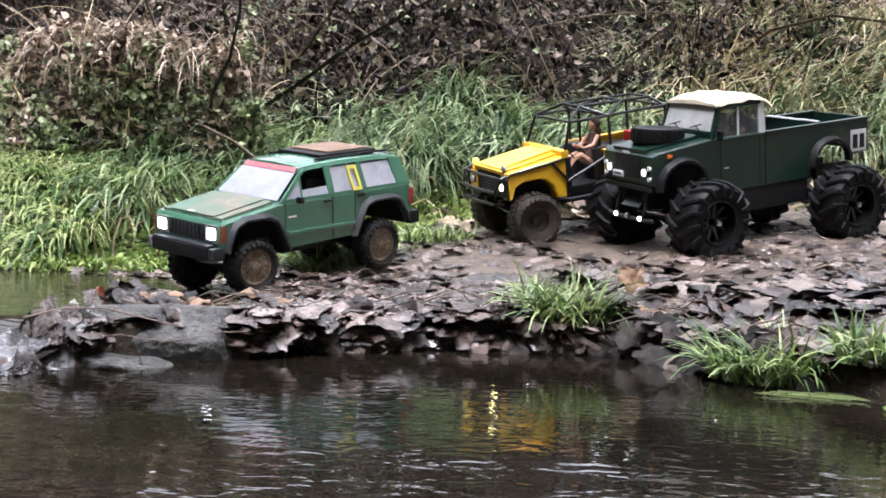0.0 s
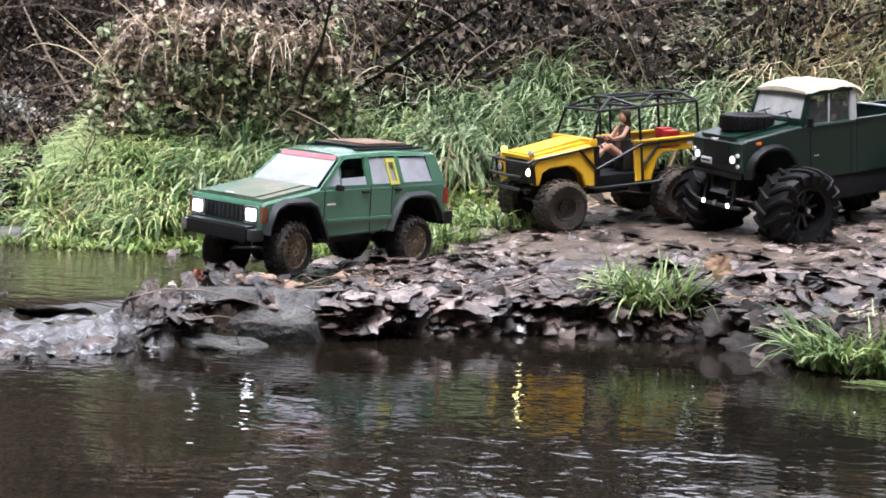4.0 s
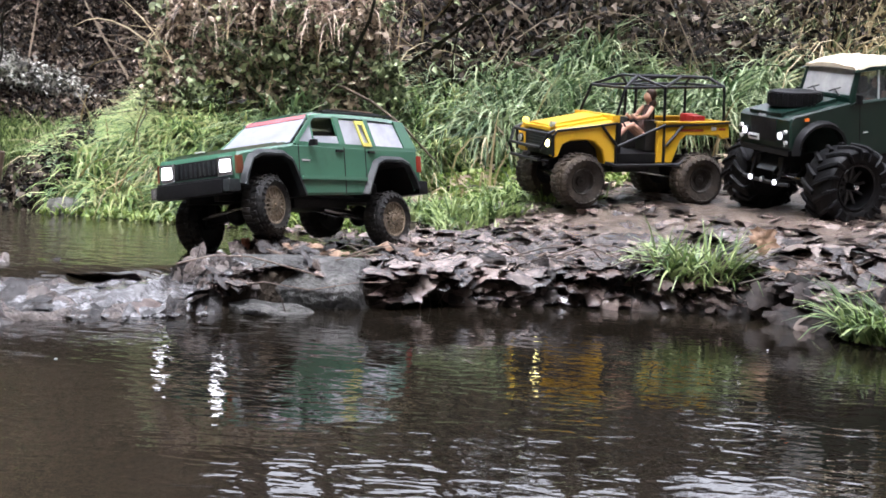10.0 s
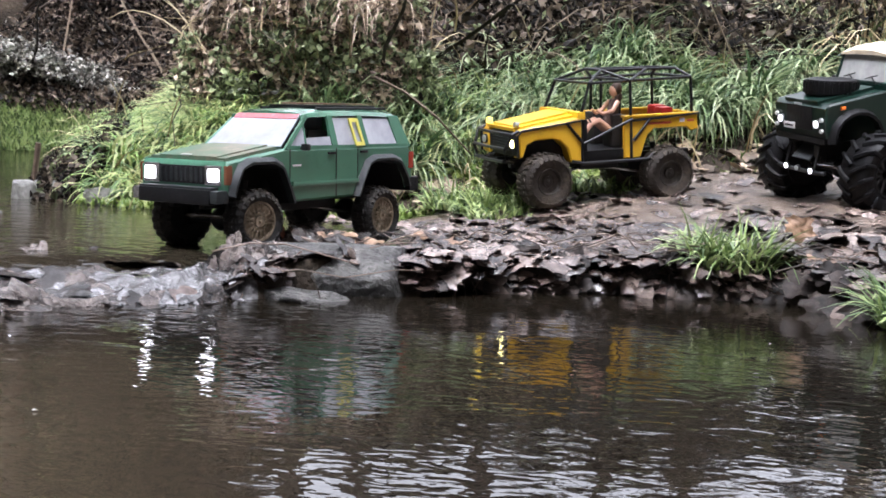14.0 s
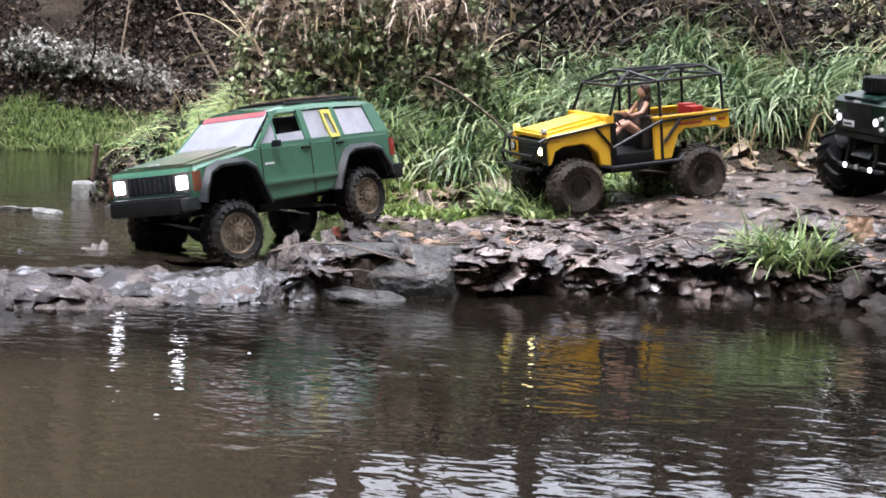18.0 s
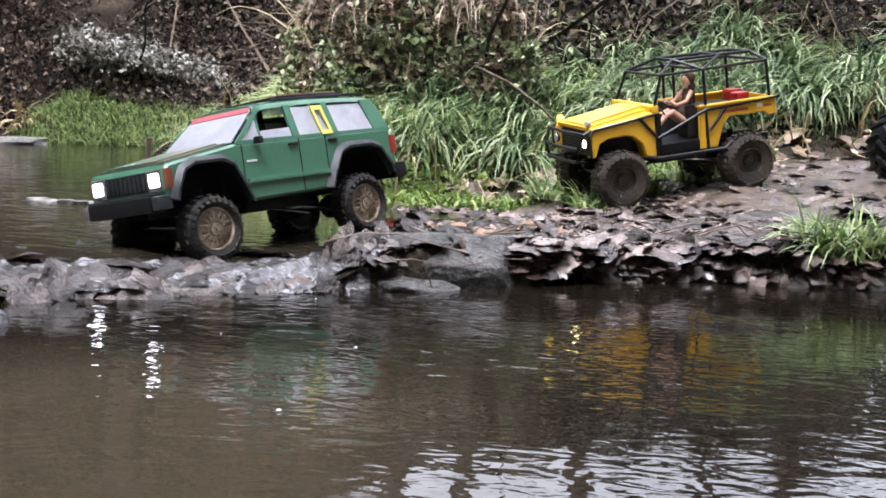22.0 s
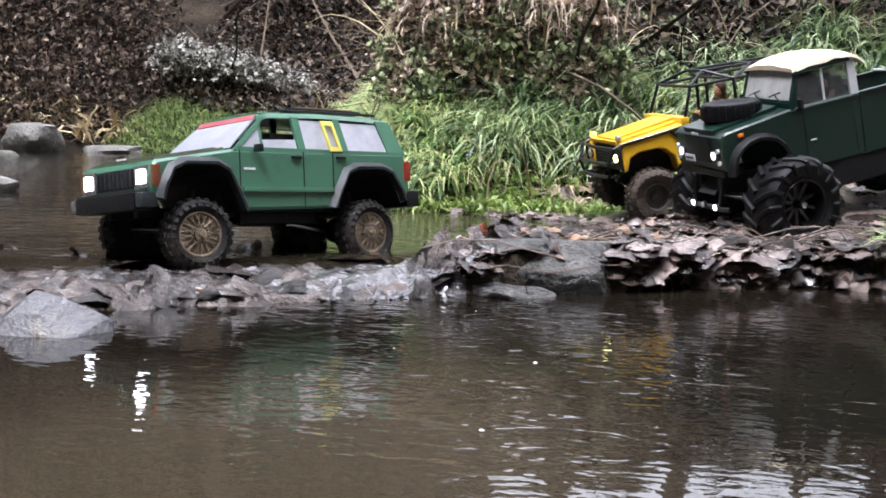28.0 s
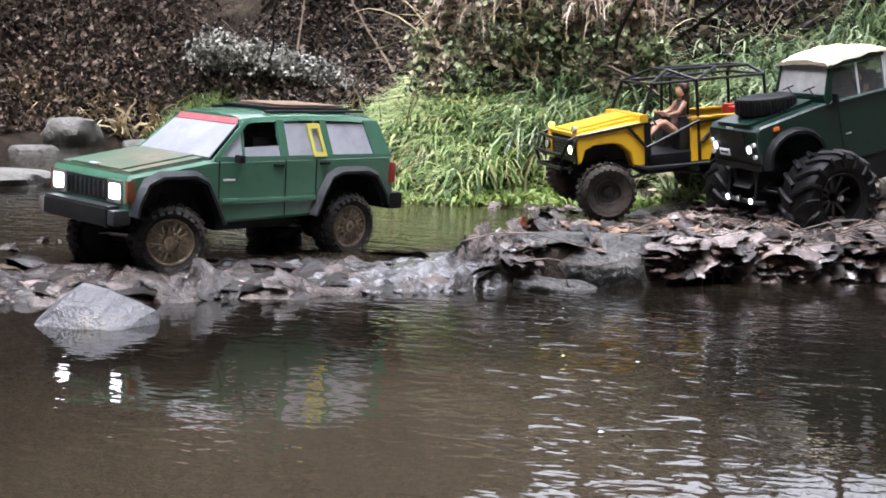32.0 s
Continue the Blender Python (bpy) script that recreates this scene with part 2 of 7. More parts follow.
M_GREYGLASS = material("grey_window", ((0.2, 0.205, 0.2), (0.35, 0.355, 0.345), (0.5, 0.495, 0.475)), 0.14, 9, 50, 0.02, coat=0.6)
M_CLEAR = material("smoky_clear_glass", ((0.3, 0.31, 0.3), (0.42, 0.43, 0.42)), 0.06, 9, 50, 0.0)
M_CLEAR.node_tree.nodes["Principled BSDF"].inputs["Transmission Weight"].default_value = 0.92
M_CLEAR.node_tree.nodes["Principled BSDF"].inputs["IOR"].default_value = 1.12
M_RED = material("red_banner", ((0.24, 0.2, 0.22), (0.4, 0.1, 0.11), (0.42, 0.13, 0.14)), 0.25, 26, 100, 0.0)
M_REDBOX = material("red_plastic", ((0.3, 0.012, 0.012), (0.42, 0.025, 0.022)), 0.35, 20, 100, 0.1)
M_AMBER = material("amber_lens", ((0.14, 0.045, 0.022), (0.2, 0.07, 0.035)), 0.2, 30, 100, 0.0, coat=0.5)
M_ORANGE = material("orange_lens", ((0.75, 0.16, 0.02), (0.85, 0.22, 0.03)), 0.25, 30, 100, 0.0, coat=0.5)
M_TAIL = material("red_lens", ((0.22, 0.02, 0.015), (0.34, 0.06, 0.03)), 0.25, 30, 100, 0.0, coat=0.5)
M_YMARK = material("yellow_tape", ((0.6, 0.54, 0.09), (0.7, 0.64, 0.14)), 0.45, 30, 150, 0.0)
M_LAMP = material("lit_lamp", ((1.0, 0.98, 0.96), (1.0, 1.0, 1.0)), 0.2, 10, 50, 0.0, glow=1.3)
M_YELLOWLAMP = material("lit_yellow_lamp", ((1.0, 0.86, 0.3), (1.0, 0.9, 0.36)), 0.2, 10, 50, 0.0, glow=2.6)
M_YLAMP = material("lit_yellow_lamp", ((1.0, 0.72, 0.06), (1.0, 0.8, 0.12)), 0.2, 10, 50, 0.0, glow=0.5)
M_HEAD = material("dim_lamp", ((0.7, 0.7, 0.68), (0.95, 0.95, 0.95)), 0.15, 40, 200, 0.3, glow=0.5, coat=0.5)
M_LENS = material("clear_lens", ((0.6, 0.6, 0.6), (0.8, 0.8, 0.8)), 0.15, 30, 100, 0.0, coat=0.6)
M_CREAM = material("cream_canvas", ((0.6, 0.5, 0.36), (0.74, 0.64, 0.48), (0.8, 0.72, 0.57)), 0.8, 25, 300, 0.3, dist=0.002)
M_BOARD = material("brown_board", ((0.12, 0.075, 0.045), (0.2, 0.125, 0.08), (0.27, 0.18, 0.12)), 0.6, 18, 120, 0.3)
M_WHITE = material("white_plate", ((0.62, 0.62, 0.63), (0.75, 0.75, 0.76)), 0.4, 30, 100, 0.0)
M_SIGN = material("grey_sign", ((0.4, 0.42, 0.42), (0.5, 0.52, 0.52)), 0.5, 30, 100, 0.0)
M_SKIN = material("doll_skin", ((0.5, 0.27, 0.18), (0.62, 0.36, 0.25)), 0.45, 30, 100, 0.0)
M_CLOTH = material("doll_cloth", ((0.035, 0.02, 0.016), (0.07, 0.04, 0.03)), 0.8, 40, 200, 0.2)
M_HAIR = material("doll_hair", ((0.03, 0.015, 0.01), (0.07, 0.035, 0.02)), 0.6, 40, 200, 0.2)
M_SEAT = material("dark_seat", ((0.008, 0.007, 0.006), (0.02, 0.015, 0.012)), 0.6, 30, 150, 0.2)
M_DECAL = material("red_decal", ((0.3, 0.04, 0.02), (0.4, 0.08, 0.03)), 0.5, 30, 150, 0.0)


def water(name, deep, silt, place, scale, stretch, bump, rough, gloss=0.5, chop=None):
    """Brown water: small ripples in its relief, a cloud of silt round one place, and choppier water below a spill."""
    m = bpy.data.materials.new(name)
    m.use_nodes = True
    nt = m.node_tree
    b = nt.nodes["Principled BSDF"]
    b.inputs["Roughness"].default_value, b.inputs["IOR"].default_value = rough, 1.45
    b.inputs["Specular IOR Level"].default_value = gloss
    co, mp, mq = nt.nodes.new("ShaderNodeTexCoord"), nt.nodes.new("ShaderNodeMapping"), nt.nodes.new("ShaderNodeMapping")
    mp.inputs["Scale"].default_value = (1.0, stretch, 1.0)
    mp.inputs["Rotation"].default_value = (0, 0, 0.12)
    mq.inputs["Location"].default_value = (-place[0] / place[2], -place[1] / place[2], 0)
    mq.inputs["Scale"].default_value = (1 / place[2], 1 / place[2], 1)
    nt.links.new(co.outputs["Object"], mp.inputs["Vector"])
    nt.links.new(co.outputs["Object"], mq.inputs["Vector"])
    n1, n2, n3, n4 = (nt.nodes.new("ShaderNodeTexNoise") for _ in range(4))
    for n, s, d in ((n1, scale, 1.5), (n2, scale * 2.7, 1.5), (n3, 3.0, 4.0), (n4, 2.1, 2.0)):
        n.inputs["Scale"].default_value, n.inputs["Detail"].default_value = s, d
        nt.links.new(co.outputs["Object"] if n in (n3, n4) else mp.outputs[0], n.inputs["Vector"])
    n1.inputs["Distortion"].default_value = 0.9
    ad = nt.nodes.new("ShaderNodeMath")
    ad.operation, ad.inputs[1].default_value = "MULTIPLY_ADD", 0.32
    nt.links.new(n2.outputs["Fac"], ad.inputs[0])
    nt.links.new(n1.outputs["Fac"], ad.inputs[2])
    gust = nt.nodes.new("ShaderNodeMapRange")
    gust.inputs["From Min"].default_value, gust.inputs["From Max"].default_value = 0.36, 0.68
    gust.inputs["To Min"].default_value, gust.inputs["To Max"].default_value = bump * 0.6, bump * 1.5
    nt.links.new(n4.outputs["Fac"], gust.inputs["Value"])
    bp = nt.nodes.new("ShaderNodeBump")
    bp.inputs["Distance"].default_value = 0.01
    force = gust.outputs[0]
    if chop:
        mc, gc, ma = nt.nodes.new("ShaderNodeMapping"), nt.nodes.new("ShaderNodeTexGradient"), nt.nodes.new("ShaderNodeMath")
        mc.inputs["Location"].default_value = (-chop[0] / chop[2], -chop[1] / chop[2], 0)
        mc.inputs["Scale"].default_value = (1 / chop[2], 1 / chop[2], 1)
        gc.gradient_type = "SPHERICAL"
        nt.links.new(co.outputs["Object"], mc.inputs["Vector"])
        nt.links.new(mc.outputs[0], gc.inputs["Vector"])
        ma.operation, ma.inputs[1].default_value = "MULTIPLY_ADD", chop[3]
        nt.links.new(gc.outputs["Fac"], ma.inputs[0])
        nt.links.new(force, ma.inputs[2])
        force = ma.outputs[0]
    nt.links.new(force, bp.inputs["Strength"])
    nt.links.new(ad.outputs[0], bp.inputs["Height"])
    nt.links.new(bp.outputs[0], b.inputs["Normal"])
    gr = nt.nodes.new("ShaderNodeTexGradient")
    gr.gradient_type = "QUADRATIC_SPHERE"
    nt.links.new(mq.outputs[0], gr.inputs["Vector"])
    cl = nt.nodes.new("ShaderNodeMath")
    cl.operation = "MULTIPLY_ADD"
    nt.links.new(gr.outputs["Fac"], cl.inputs[0])
    cl.inputs[1].default_value = 0.9
    nt.links.new(n3.outputs["Fac"], cl.inputs[2])
    ramp = nt.nodes.new("ShaderNodeValToRGB")
    ramp.color_ramp.elements[0].position, ramp.color_ramp.elements[0].color = 0.55, (*deep, 1)
    ramp.color_ramp.elements[1].position, ramp.color_ramp.elements[1].color = 1.0, (*silt, 1)
    nt.links.new(cl.outputs[0], ramp.inputs[0])
    nt.links.new(ramp.outputs[0], b.inputs["Base Color"])
    return m


M_WATER = water("brown_water", (0.008, 0.0062, 0.0042), (0.038, 0.030, 0.019), (-0.6, 0.9, 0.6), 21.0, 1.6, 0.075, 0.012, 0.6, (-0.56, 1.58, 0.5, 0.15))
M_POOL = water("still_brown_water", (0.011, 0.009, 0.006), (0.03, 0.024, 0.015), (-1.0, 2.3, 1.2), 13.0, 1.8, 0.3, 0.03, 0.28)
M_SPILL = material("spilling_water", ((0.03, 0.027, 0.026), (0.085, 0.08, 0.081), (0.34, 0.335, 0.35)), 0.2, 30, 110, 0.9, coat=0.8, dist=0.006)

# ---- building tools ----


def obj(name, bm, mats, parent=None, label="", m=None, smooth=True):
    me = bpy.data.meshes.new(name)
    bmesh.ops.recalc_face_normals(bm, faces=bm.faces)
    bm.to_mesh(me)
    bm.free()
    for x in mats if isinstance(mats, (list, tuple)) else [mats]:
        me.materials.append(x)
    if smooth:
        me.shade_smooth()
        me.set_sharp_from_angle(angle=radians(38))
    ob = new(name, me)
    if parent:
        ob.parent = parent
    if m is not None:
        ob.matrix_basis = m
    if label:
        tagged(ob, label)
    return ob


def part(name, bm, mat, parent, label="", m=None):
    return obj(name, bm, mat, parent, label, m)


def empty(name, label, category, group="", m=None):
    ob = tagged(new(name), label, category, group)
    ob.empty_display_size = 0.05
    if m is not None:
        ob.matrix_basis = m
    return ob


def slab(outline, y0, y1, bev=0.003):
    """A plate cut to an outline in x, z, from y0 to y1, with rounded rims."""
    bm = bmesh.new()
    pts = [Vector((x, 0, z)) for x, z in outline]
    n = len(pts)
    area = sum(pts[i].x * pts[(i + 1) % n].z - pts[(i + 1) % n].x * pts[i].z for i in range(n))
    s = 1 if area > 0 else -1
    inner = []
    for i in range(n):
        a, b, c = pts[i - 1], pts[i], pts[(i + 1) % n]
        d1, d2 = (b - a).normalized(), (c - b).normalized()
        nn = Vector((-d1.z, 0, d1.x)) + Vector((-d2.z, 0, d2.x))
        nn = nn.normalized() / max(0.4, math.sqrt(max(0.05, (1 + d1.dot(d2)) / 2)))
        inner.append(b + nn * s * bev)
    rings = []
    for y, src in ((y0, inner), (y0 + bev, pts), (y1 - bev, pts), (y1, inner)):
        rings.append([bm.verts.new((p.x, y, p.z)) for p in src])
    for a, b in zip(rings, rings[1:]):
        for i in range(n):
            bm.faces.new((a[i], a[(i + 1) % n], b[(i + 1) % n], b[i]))
    bm.faces.new(rings[0])
    bm.faces.new(rings[-1])
    return bm


def add(bm, other):
    me = bpy.data.meshes.new("joined")
    other.to_mesh(me)
    other.free()
    bm.from_mesh(me)
    bpy.data.meshes.remove(me)
    return bm


def block(x0, x1, y0, y1, z0, z1, bev=0.002, bm=None):
    b2 = bmesh.new()
    bmesh.ops.create_cube(b2, size=1, matrix=Matrix.Translation(((x0 + x1) / 2, (y0 + y1) / 2, (z0 + z1) / 2)) @ Matrix.Diagonal((abs(x1 - x0), abs(y1 - y0), abs(z1 - z0), 1)))
    if bev:
        bmesh.ops.bevel(b2, geom=list(b2.edges), offset=bev, segments=2, profile=0.7, affect="EDGES")
    return b2 if bm is None else add(bm, b2)


def plate(pts, thick, bm=None):
    """A sheet through three or four corners, thickened along its normal."""
    b2 = bmesh.new()
    p = [Vector(q) for q in pts]
    nn = (p[1] - p[0]).cross(p[2] - p[0]).normalized() * thick / 2
    a, b = [b2.verts.new(q + nn) for q in p], [b2.verts.new(q - nn) for q in p]
    b2.faces.new(a)
    b2.faces.new(b[::-1])
    for i in range(len(p)):
        b2.faces.new((a[i], b[i], b[(i + 1) % len(p)], a[(i + 1) % len(p)]))
    return b2 if bm is None else add(bm, b2)


def tube(pts, r, sides=7, bm=None, r1=None):
    b2 = bmesh.new()
    p = [Vector(q) for q in pts]
    rings = []
    up = Vector((0.13, 0.31, 0.94))
    for i, q in enumerate(p):
        d = (p[min(i + 1, len(p) - 1)] - p[max(i - 1, 0)]).normalized()
        u = d.cross(up)
        u = (u if u.length > 0.05 else d.cross(Vector((1, 0, 0)))).normalized()
        v = d.cross(u)
        rr = r if r1 is None else r + (r1 - r) * i / (len(p) - 1)
        rings.append([b2.verts.new(q + (u * math.cos(k * math.tau / sides) + v * math.sin(k * math.tau / sides)) * rr) for k in range(sides)])
    for a, b in zip(rings, rings[1:]):
        for k in range(sides):
            b2.faces.new((a[k], a[(k + 1) % sides], b[(k + 1) % sides], b[k]))
    b2.faces.new(rings[0])
    b2.faces.new(rings[-1])
    return b2 if bm is None else add(bm, b2)


def lathe(profile, seg=36, bm=None, caps=True):
    """Turns points (radius, y) about the y axis."""
    b2 = bmesh.new()
    rings = [[b2.verts.new((r * math.cos(k * math.tau / seg), y, r * math.sin(k * math.tau / seg))) for k in range(seg)] for r, y in profile]
    for a, b in zip(rings, rings[1:]):
        for k in range(seg):
            b2.faces.new((a[k], a[(k + 1) % seg], b[(k + 1) % seg], b[k]))
    if caps:
        b2.faces.new(rings[0])
        b2.faces.new(rings[-1])
    return b2 if bm is None else add(bm, b2)


def disc(c, r, axis, depth, seg=20, bm=None):
    """A short round rod from c along axis."""
    c, a = Vector(c), Vector(axis).normalized() * depth
    return tube([c, c + a * 0.85, c + a], r, seg, bm)


def mesh_from(name, verts, faces, mat, label, category="", kind="stuff", parent=None, smooth=False):
    me = bpy.data.meshes.new(name)
    me.from_pydata(verts, [], faces)
    me.materials.append(mat)
    if smooth:
        me.shade_smooth()
    ob = new(name, me)
    if parent:
        ob.parent = parent
    return tagged(ob, label, category, "", kind)


GRIDS = {}


def lattice(x, y, scale, seed):
    """Smooth value noise on arrays, -1 to 1."""
    if seed not in GRIDS:
        GRIDS[seed] = np.random.RandomState(seed).uniform(-1, 1, (257, 257))
    g = GRIDS[seed]
    u, v = np.asarray(x) * scale + 31.7, np.asarray(y) * scale + 17.3
    i, j = np.floor(u).astype(int), np.floor(v).astype(int)
    a, b = u - i, v - j
    a, b = a * a * (3 - 2 * a), b * b * (3 - 2 * b)
    i, j = i % 256, j % 256
    return (g[i, j] * (1 - a) + g[i + 1, j] * a) * (1 - b) + (g[i, j + 1] * (1 - a) + g[i + 1, j + 1] * a) * b

# ---- the place: a pool below a dam of leaves, a pool above it, mud, a grassy bank and a bramble slope ----
LOW, HIGH = 0.067, 0.094
SHORE = ((-6, 0.3), (-2.2, 0.95), (-1.3, 1.16), (-1.0, 1.28), (-0.9, 1.33), (-0.79, 1.4), (-0.66, 1.495), (-0.55, 1.59), (-0.45, 1.68), (-0.3, 1.79), (-0.14, 1.89), (0.0, 1.97), (0.12, 1.96),
         (0.28, 1.98), (0.36, 1.84), (0.48, 1.74), (0.57, 1.6), (0.8, 1.5), (1.4, 1.4), (6, 1.0))
OPEN = ((-3, -6), (5, -6), (5, 2.9), (1.6, 3.2), (0.7, 3.28), (0.15, 3.2), (-0.15, 3.0), (-0.38, 2.86), (-0.79, 2.74), (-1.08, 2.77), (-1.26, 2.76), (-1.62, 3.6), (-2.15, 5.1),
        (-2.9, 5.05), (-3.3, 4.8), (-3.05, 3.9), (-2.45, 3.0), (-2.0, 2.55), (-1.95, 2.2), (-2.6, 1.4))
POOL = ((-2.6, 1.2), (-1.3, 1.56), (-1.0, 1.7), (-0.78, 1.84), (-0.62, 1.96), (-0.42, 2.06), (-0.32, 2.2), (-0.36, 2.42), (-0.44, 2.62), (-0.5, 2.86), (-0.79, 2.74), (-1.08, 2.77),
        (-1.26, 2.76), (-1.62, 3.6), (-2.15, 5.1), (-2.9, 5.05), (-3.3, 4.8), (-3.05, 3.9), (-2.45, 3.0), (-2.0, 2.55), (-1.95, 2.2), (-2.6, 1.4))


def to_polygon(x, y, poly):
    """Signed distance to a polygon: negative inside."""
    d = np.full(x.shape, 1e9)
    inside = np.zeros(x.shape, bool)
    for (ax, ay), (bx, by) in zip(poly, poly[1:] + poly[:1]):
        ex, ey = bx - ax, by - ay
        t = np.clip(((x - ax) * ex + (y - ay) * ey) / (ex * ex + ey * ey), 0, 1)
        d = np.minimum(d, np.hypot(x - ax - t * ex, y - ay - t * ey))
        inside ^= ((ay > y) != (by > y)) & (x < ex * (y - ay) / (ey if ey else 1e-9) + ax)
    return np.where(inside, -d, d)


def ease(v, a, b):
    t = np.clip((v - a) / (b - a), 0, 1)
    return t * t * (3 - 2 * t)


def ground(x, y):
    x, y = np.asarray(x, float), np.asarray(y, float)
    d = y - np.interp(x, [p[0] for p in SHORE], [p[1] for p in SHORE]) + 0.025 * lattice(x, y, 9, 3)
    flat = np.interp(x, [-3, -1.2, -0.9, -0.5, -0.3, -0.2, -0.1, 0.0, 0.1, 0.2, 0.35, 0.5, 0.8, 1.4], [0.05, 0.055, 0.06, 0.075, 0.11, 0.127, 0.143, 0.154, 0.166, 0.173, 0.185, 0.193, 0.219, 0.25]) + 0.08 * np.clip(y - 2.62, -0.5, 0.4) * ease(x, -0.5, 0.0)
    flat = flat + 0.008 * lattice(x, y, 5, 4) + 0.005 * lattice(x, y, 17, 5) + 0.0055 * lattice(x, y, 45, 6)
    crest = 0.088 + 0.032 * ease(x, -0.6, -0.3) + (0.005 + 0.007 * ease(x, -0.6, -0.3)) * lattice(x, y, 8, 7)
    z = np.where(d < 0.3, crest + (flat - crest) * ease(d, 0.1, 0.3), flat)
    dp = to_polygon(x, y, POOL)
    z = np.where(dp < 0.06, z + (np.minimum(z, 0.062 + 0.012 * lattice(x, y, 6, 8)) - z) * ease(-dp, -0.06, 0.1), z)
    soft = 1 - ease(x, -0.52, -0.44)
    back = 0.018 * ease(x, -0.3, -0.22) * (1 - ease(x, 0.06, 0.2))
    z = z + 0.06 * np.exp(-((x + 0.48) ** 2 + (y - 2.1) ** 2) / (2 * 0.065 ** 2))
    z = -0.06 + (z + 0.06) * ease(d, -0.04 + back, 0.035 + back)
    mat = np.interp(d, [-0.12, -0.02, 0.0, 0.05, 0.12, 0.2, 0.3, 0.42], [-0.06, 0.045, 0.06, 0.072, 0.078, 0.083, 0.08, 0.06])
    mat = mat + (0.004 * lattice(x, y, 14, 11) + 0.003 * lattice(x, y, 37, 12)) * ease(d, -0.02, 0.06)
    z = np.where(d < 0.42, z + (mat - z) * soft, z)
    db = to_polygon(x, y, OPEN)
    # the ridge above the view is shaped to limit the sky mirrored in the pool
    rise = 0.42 * np.clip(db, 0, 0.5) + 0.42 * np.clip(db - 0.5, 0, 0.8) + (0.1 + 0.29 * ease(-x / np.maximum(y, 0.5), -0.13, -0.02) + 0.26 * ease(-x / np.maximum(y, 0.5), 0.06, 0.12) * (1 - ease(-x / np.maximum(y, 0.5), 0.15, 0.33)) + 1.1 * ease(-x / np.maximum(y, 0.5), 0.17, 0.46)) * np.clip(db - 1.3, 0, 3.5)
    rough = np.clip(db, 0, 0.6) * (0.09 * lattice(x, y, 2.1, 9) + 0.05 * lattice(x, y, 6, 10))
    # steep unseen slopes beside and behind the camera, added to block sky light
    side = ease(np.arctan2(np.abs(x), y), 0.8, 1.15)
    rise = rise + side * 1.8 * np.clip(db - 1.2, 0, 30)
    return np.where(db > 0, np.maximum(z, HIGH - 0.01) + rise + rough, z)


def span(*steps):
    out = []
    for a, b, s in steps:
        out.append(np.arange(a, b - 1e-9, s))
    return np.concatenate(out + [[steps[-1][1]]])


def sheet(name, xs, ys, height, mat, label, category, kind="structure"):
    gx, gy = np.meshgrid(xs, ys)
    gz = height(gx, gy)
    nx, ny = len(xs), len(ys)
    i = (np.arange(ny - 1)[:, None] * nx + np.arange(nx - 1)).ravel()
    me = bpy.data.meshes.new(name)
    me.from_pydata(np.stack([gx, gy, gz], -1).reshape(-1, 3).tolist(), [], np.stack([i, i + 1, i + nx + 1, i + nx], 1).tolist())
    me.materials.append(mat)
    me.shade_smooth()
    return tagged(new(name, me), label, category, "", kind)


GX = span((-60, -8, 4), (-8, -3.4, 0.3), (-3.4, -1.5, 0.06), (-1.5, 1.2, 0.013), (1.2, 3, 0.08), (3, 8, 0.4), (8, 60, 4))
GY = span((-60, -4, 4), (-4, 0.8, 0.3), (0.8, 1.2, 0.05), (1.2, 3.3, 0.014), (3.3, 6, 0.07), (6, 12, 0.4), (12, 60, 4))
land = sheet("ground", GX, GY, ground, M_MUD, "wet brown mud, sloping to the pools and the bank", "ground")
land.data.materials.append(M_SOIL)
cx = np.array([p.center[:2] for p in land.data.polygons])
# the shore face takes the dark soil too, standing in for the undercut's shade
soil = (to_polygon(cx[:, 0], cx[:, 1], OPEN) > 0.0) | (cx[:, 1] < np.interp(cx[:, 0], [p[0] for p in SHORE], [p[1] for p in SHORE]) + 0.1)
land.data.polygons.foreach_set("material_index", soil.astype(np.int32))


def waves(x, y):
    return 0.0005 * lattice(x, y * 2.0, 7, 21) + 0.0009 * lattice(x, y, 3.6, 23)


def calm(x, y):
    d = y - np.interp(x, [p[0] for p in SHORE], [p[1] for p in SHORE])
    brink = 0.045 * (1 - ease(d, 0.1, 0.42)) * (1 - ease(x, -0.5, -0.4))
    return 0.0002 * lattice(x, y * 2, 9, 24) + 0.0006 * lattice(x, y, 3, 25) - brink


lower = sheet("water_lower", span((-9, -2.4, 0.6), (-2.4, 1.7, 0.014), (1.7, 8, 0.6)), span((-8, 0.5, 0.4), (0.5, 2.15, 0.012)), waves, M_WATER, "dark brown rippled pool below the dam", "water")
lower.location = (0, 0, LOW)
upper = sheet("water_upper", span((-8, -3, 0.5), (-3, 0.2, 0.03)), span((0.95, 3.0, 0.03), (3.0, 5.6, 0.1)), calm, M_POOL, "still brown pool above the dam", "water")
upper.location = (0, 0, HIGH)


def cut_to(ob, keep):
    """Drops the faces of a water sheet that lie outside its basin."""
    bm = bmesh.new()
    bm.from_mesh(ob.data)
    c = np.array([f.calc_center_median()[:2] for f in bm.faces])
    k = keep(c[:, 0], c[:, 1])
    bmesh.ops.delete(bm, geom=[f for f, ok in zip(list(bm.faces), k) if not ok], context="FACES")
    bm.to_mesh(ob.data)
    bm.free()


cut_to(upper, lambda x, y: to_polygon(x, y, POOL) < 0.25)

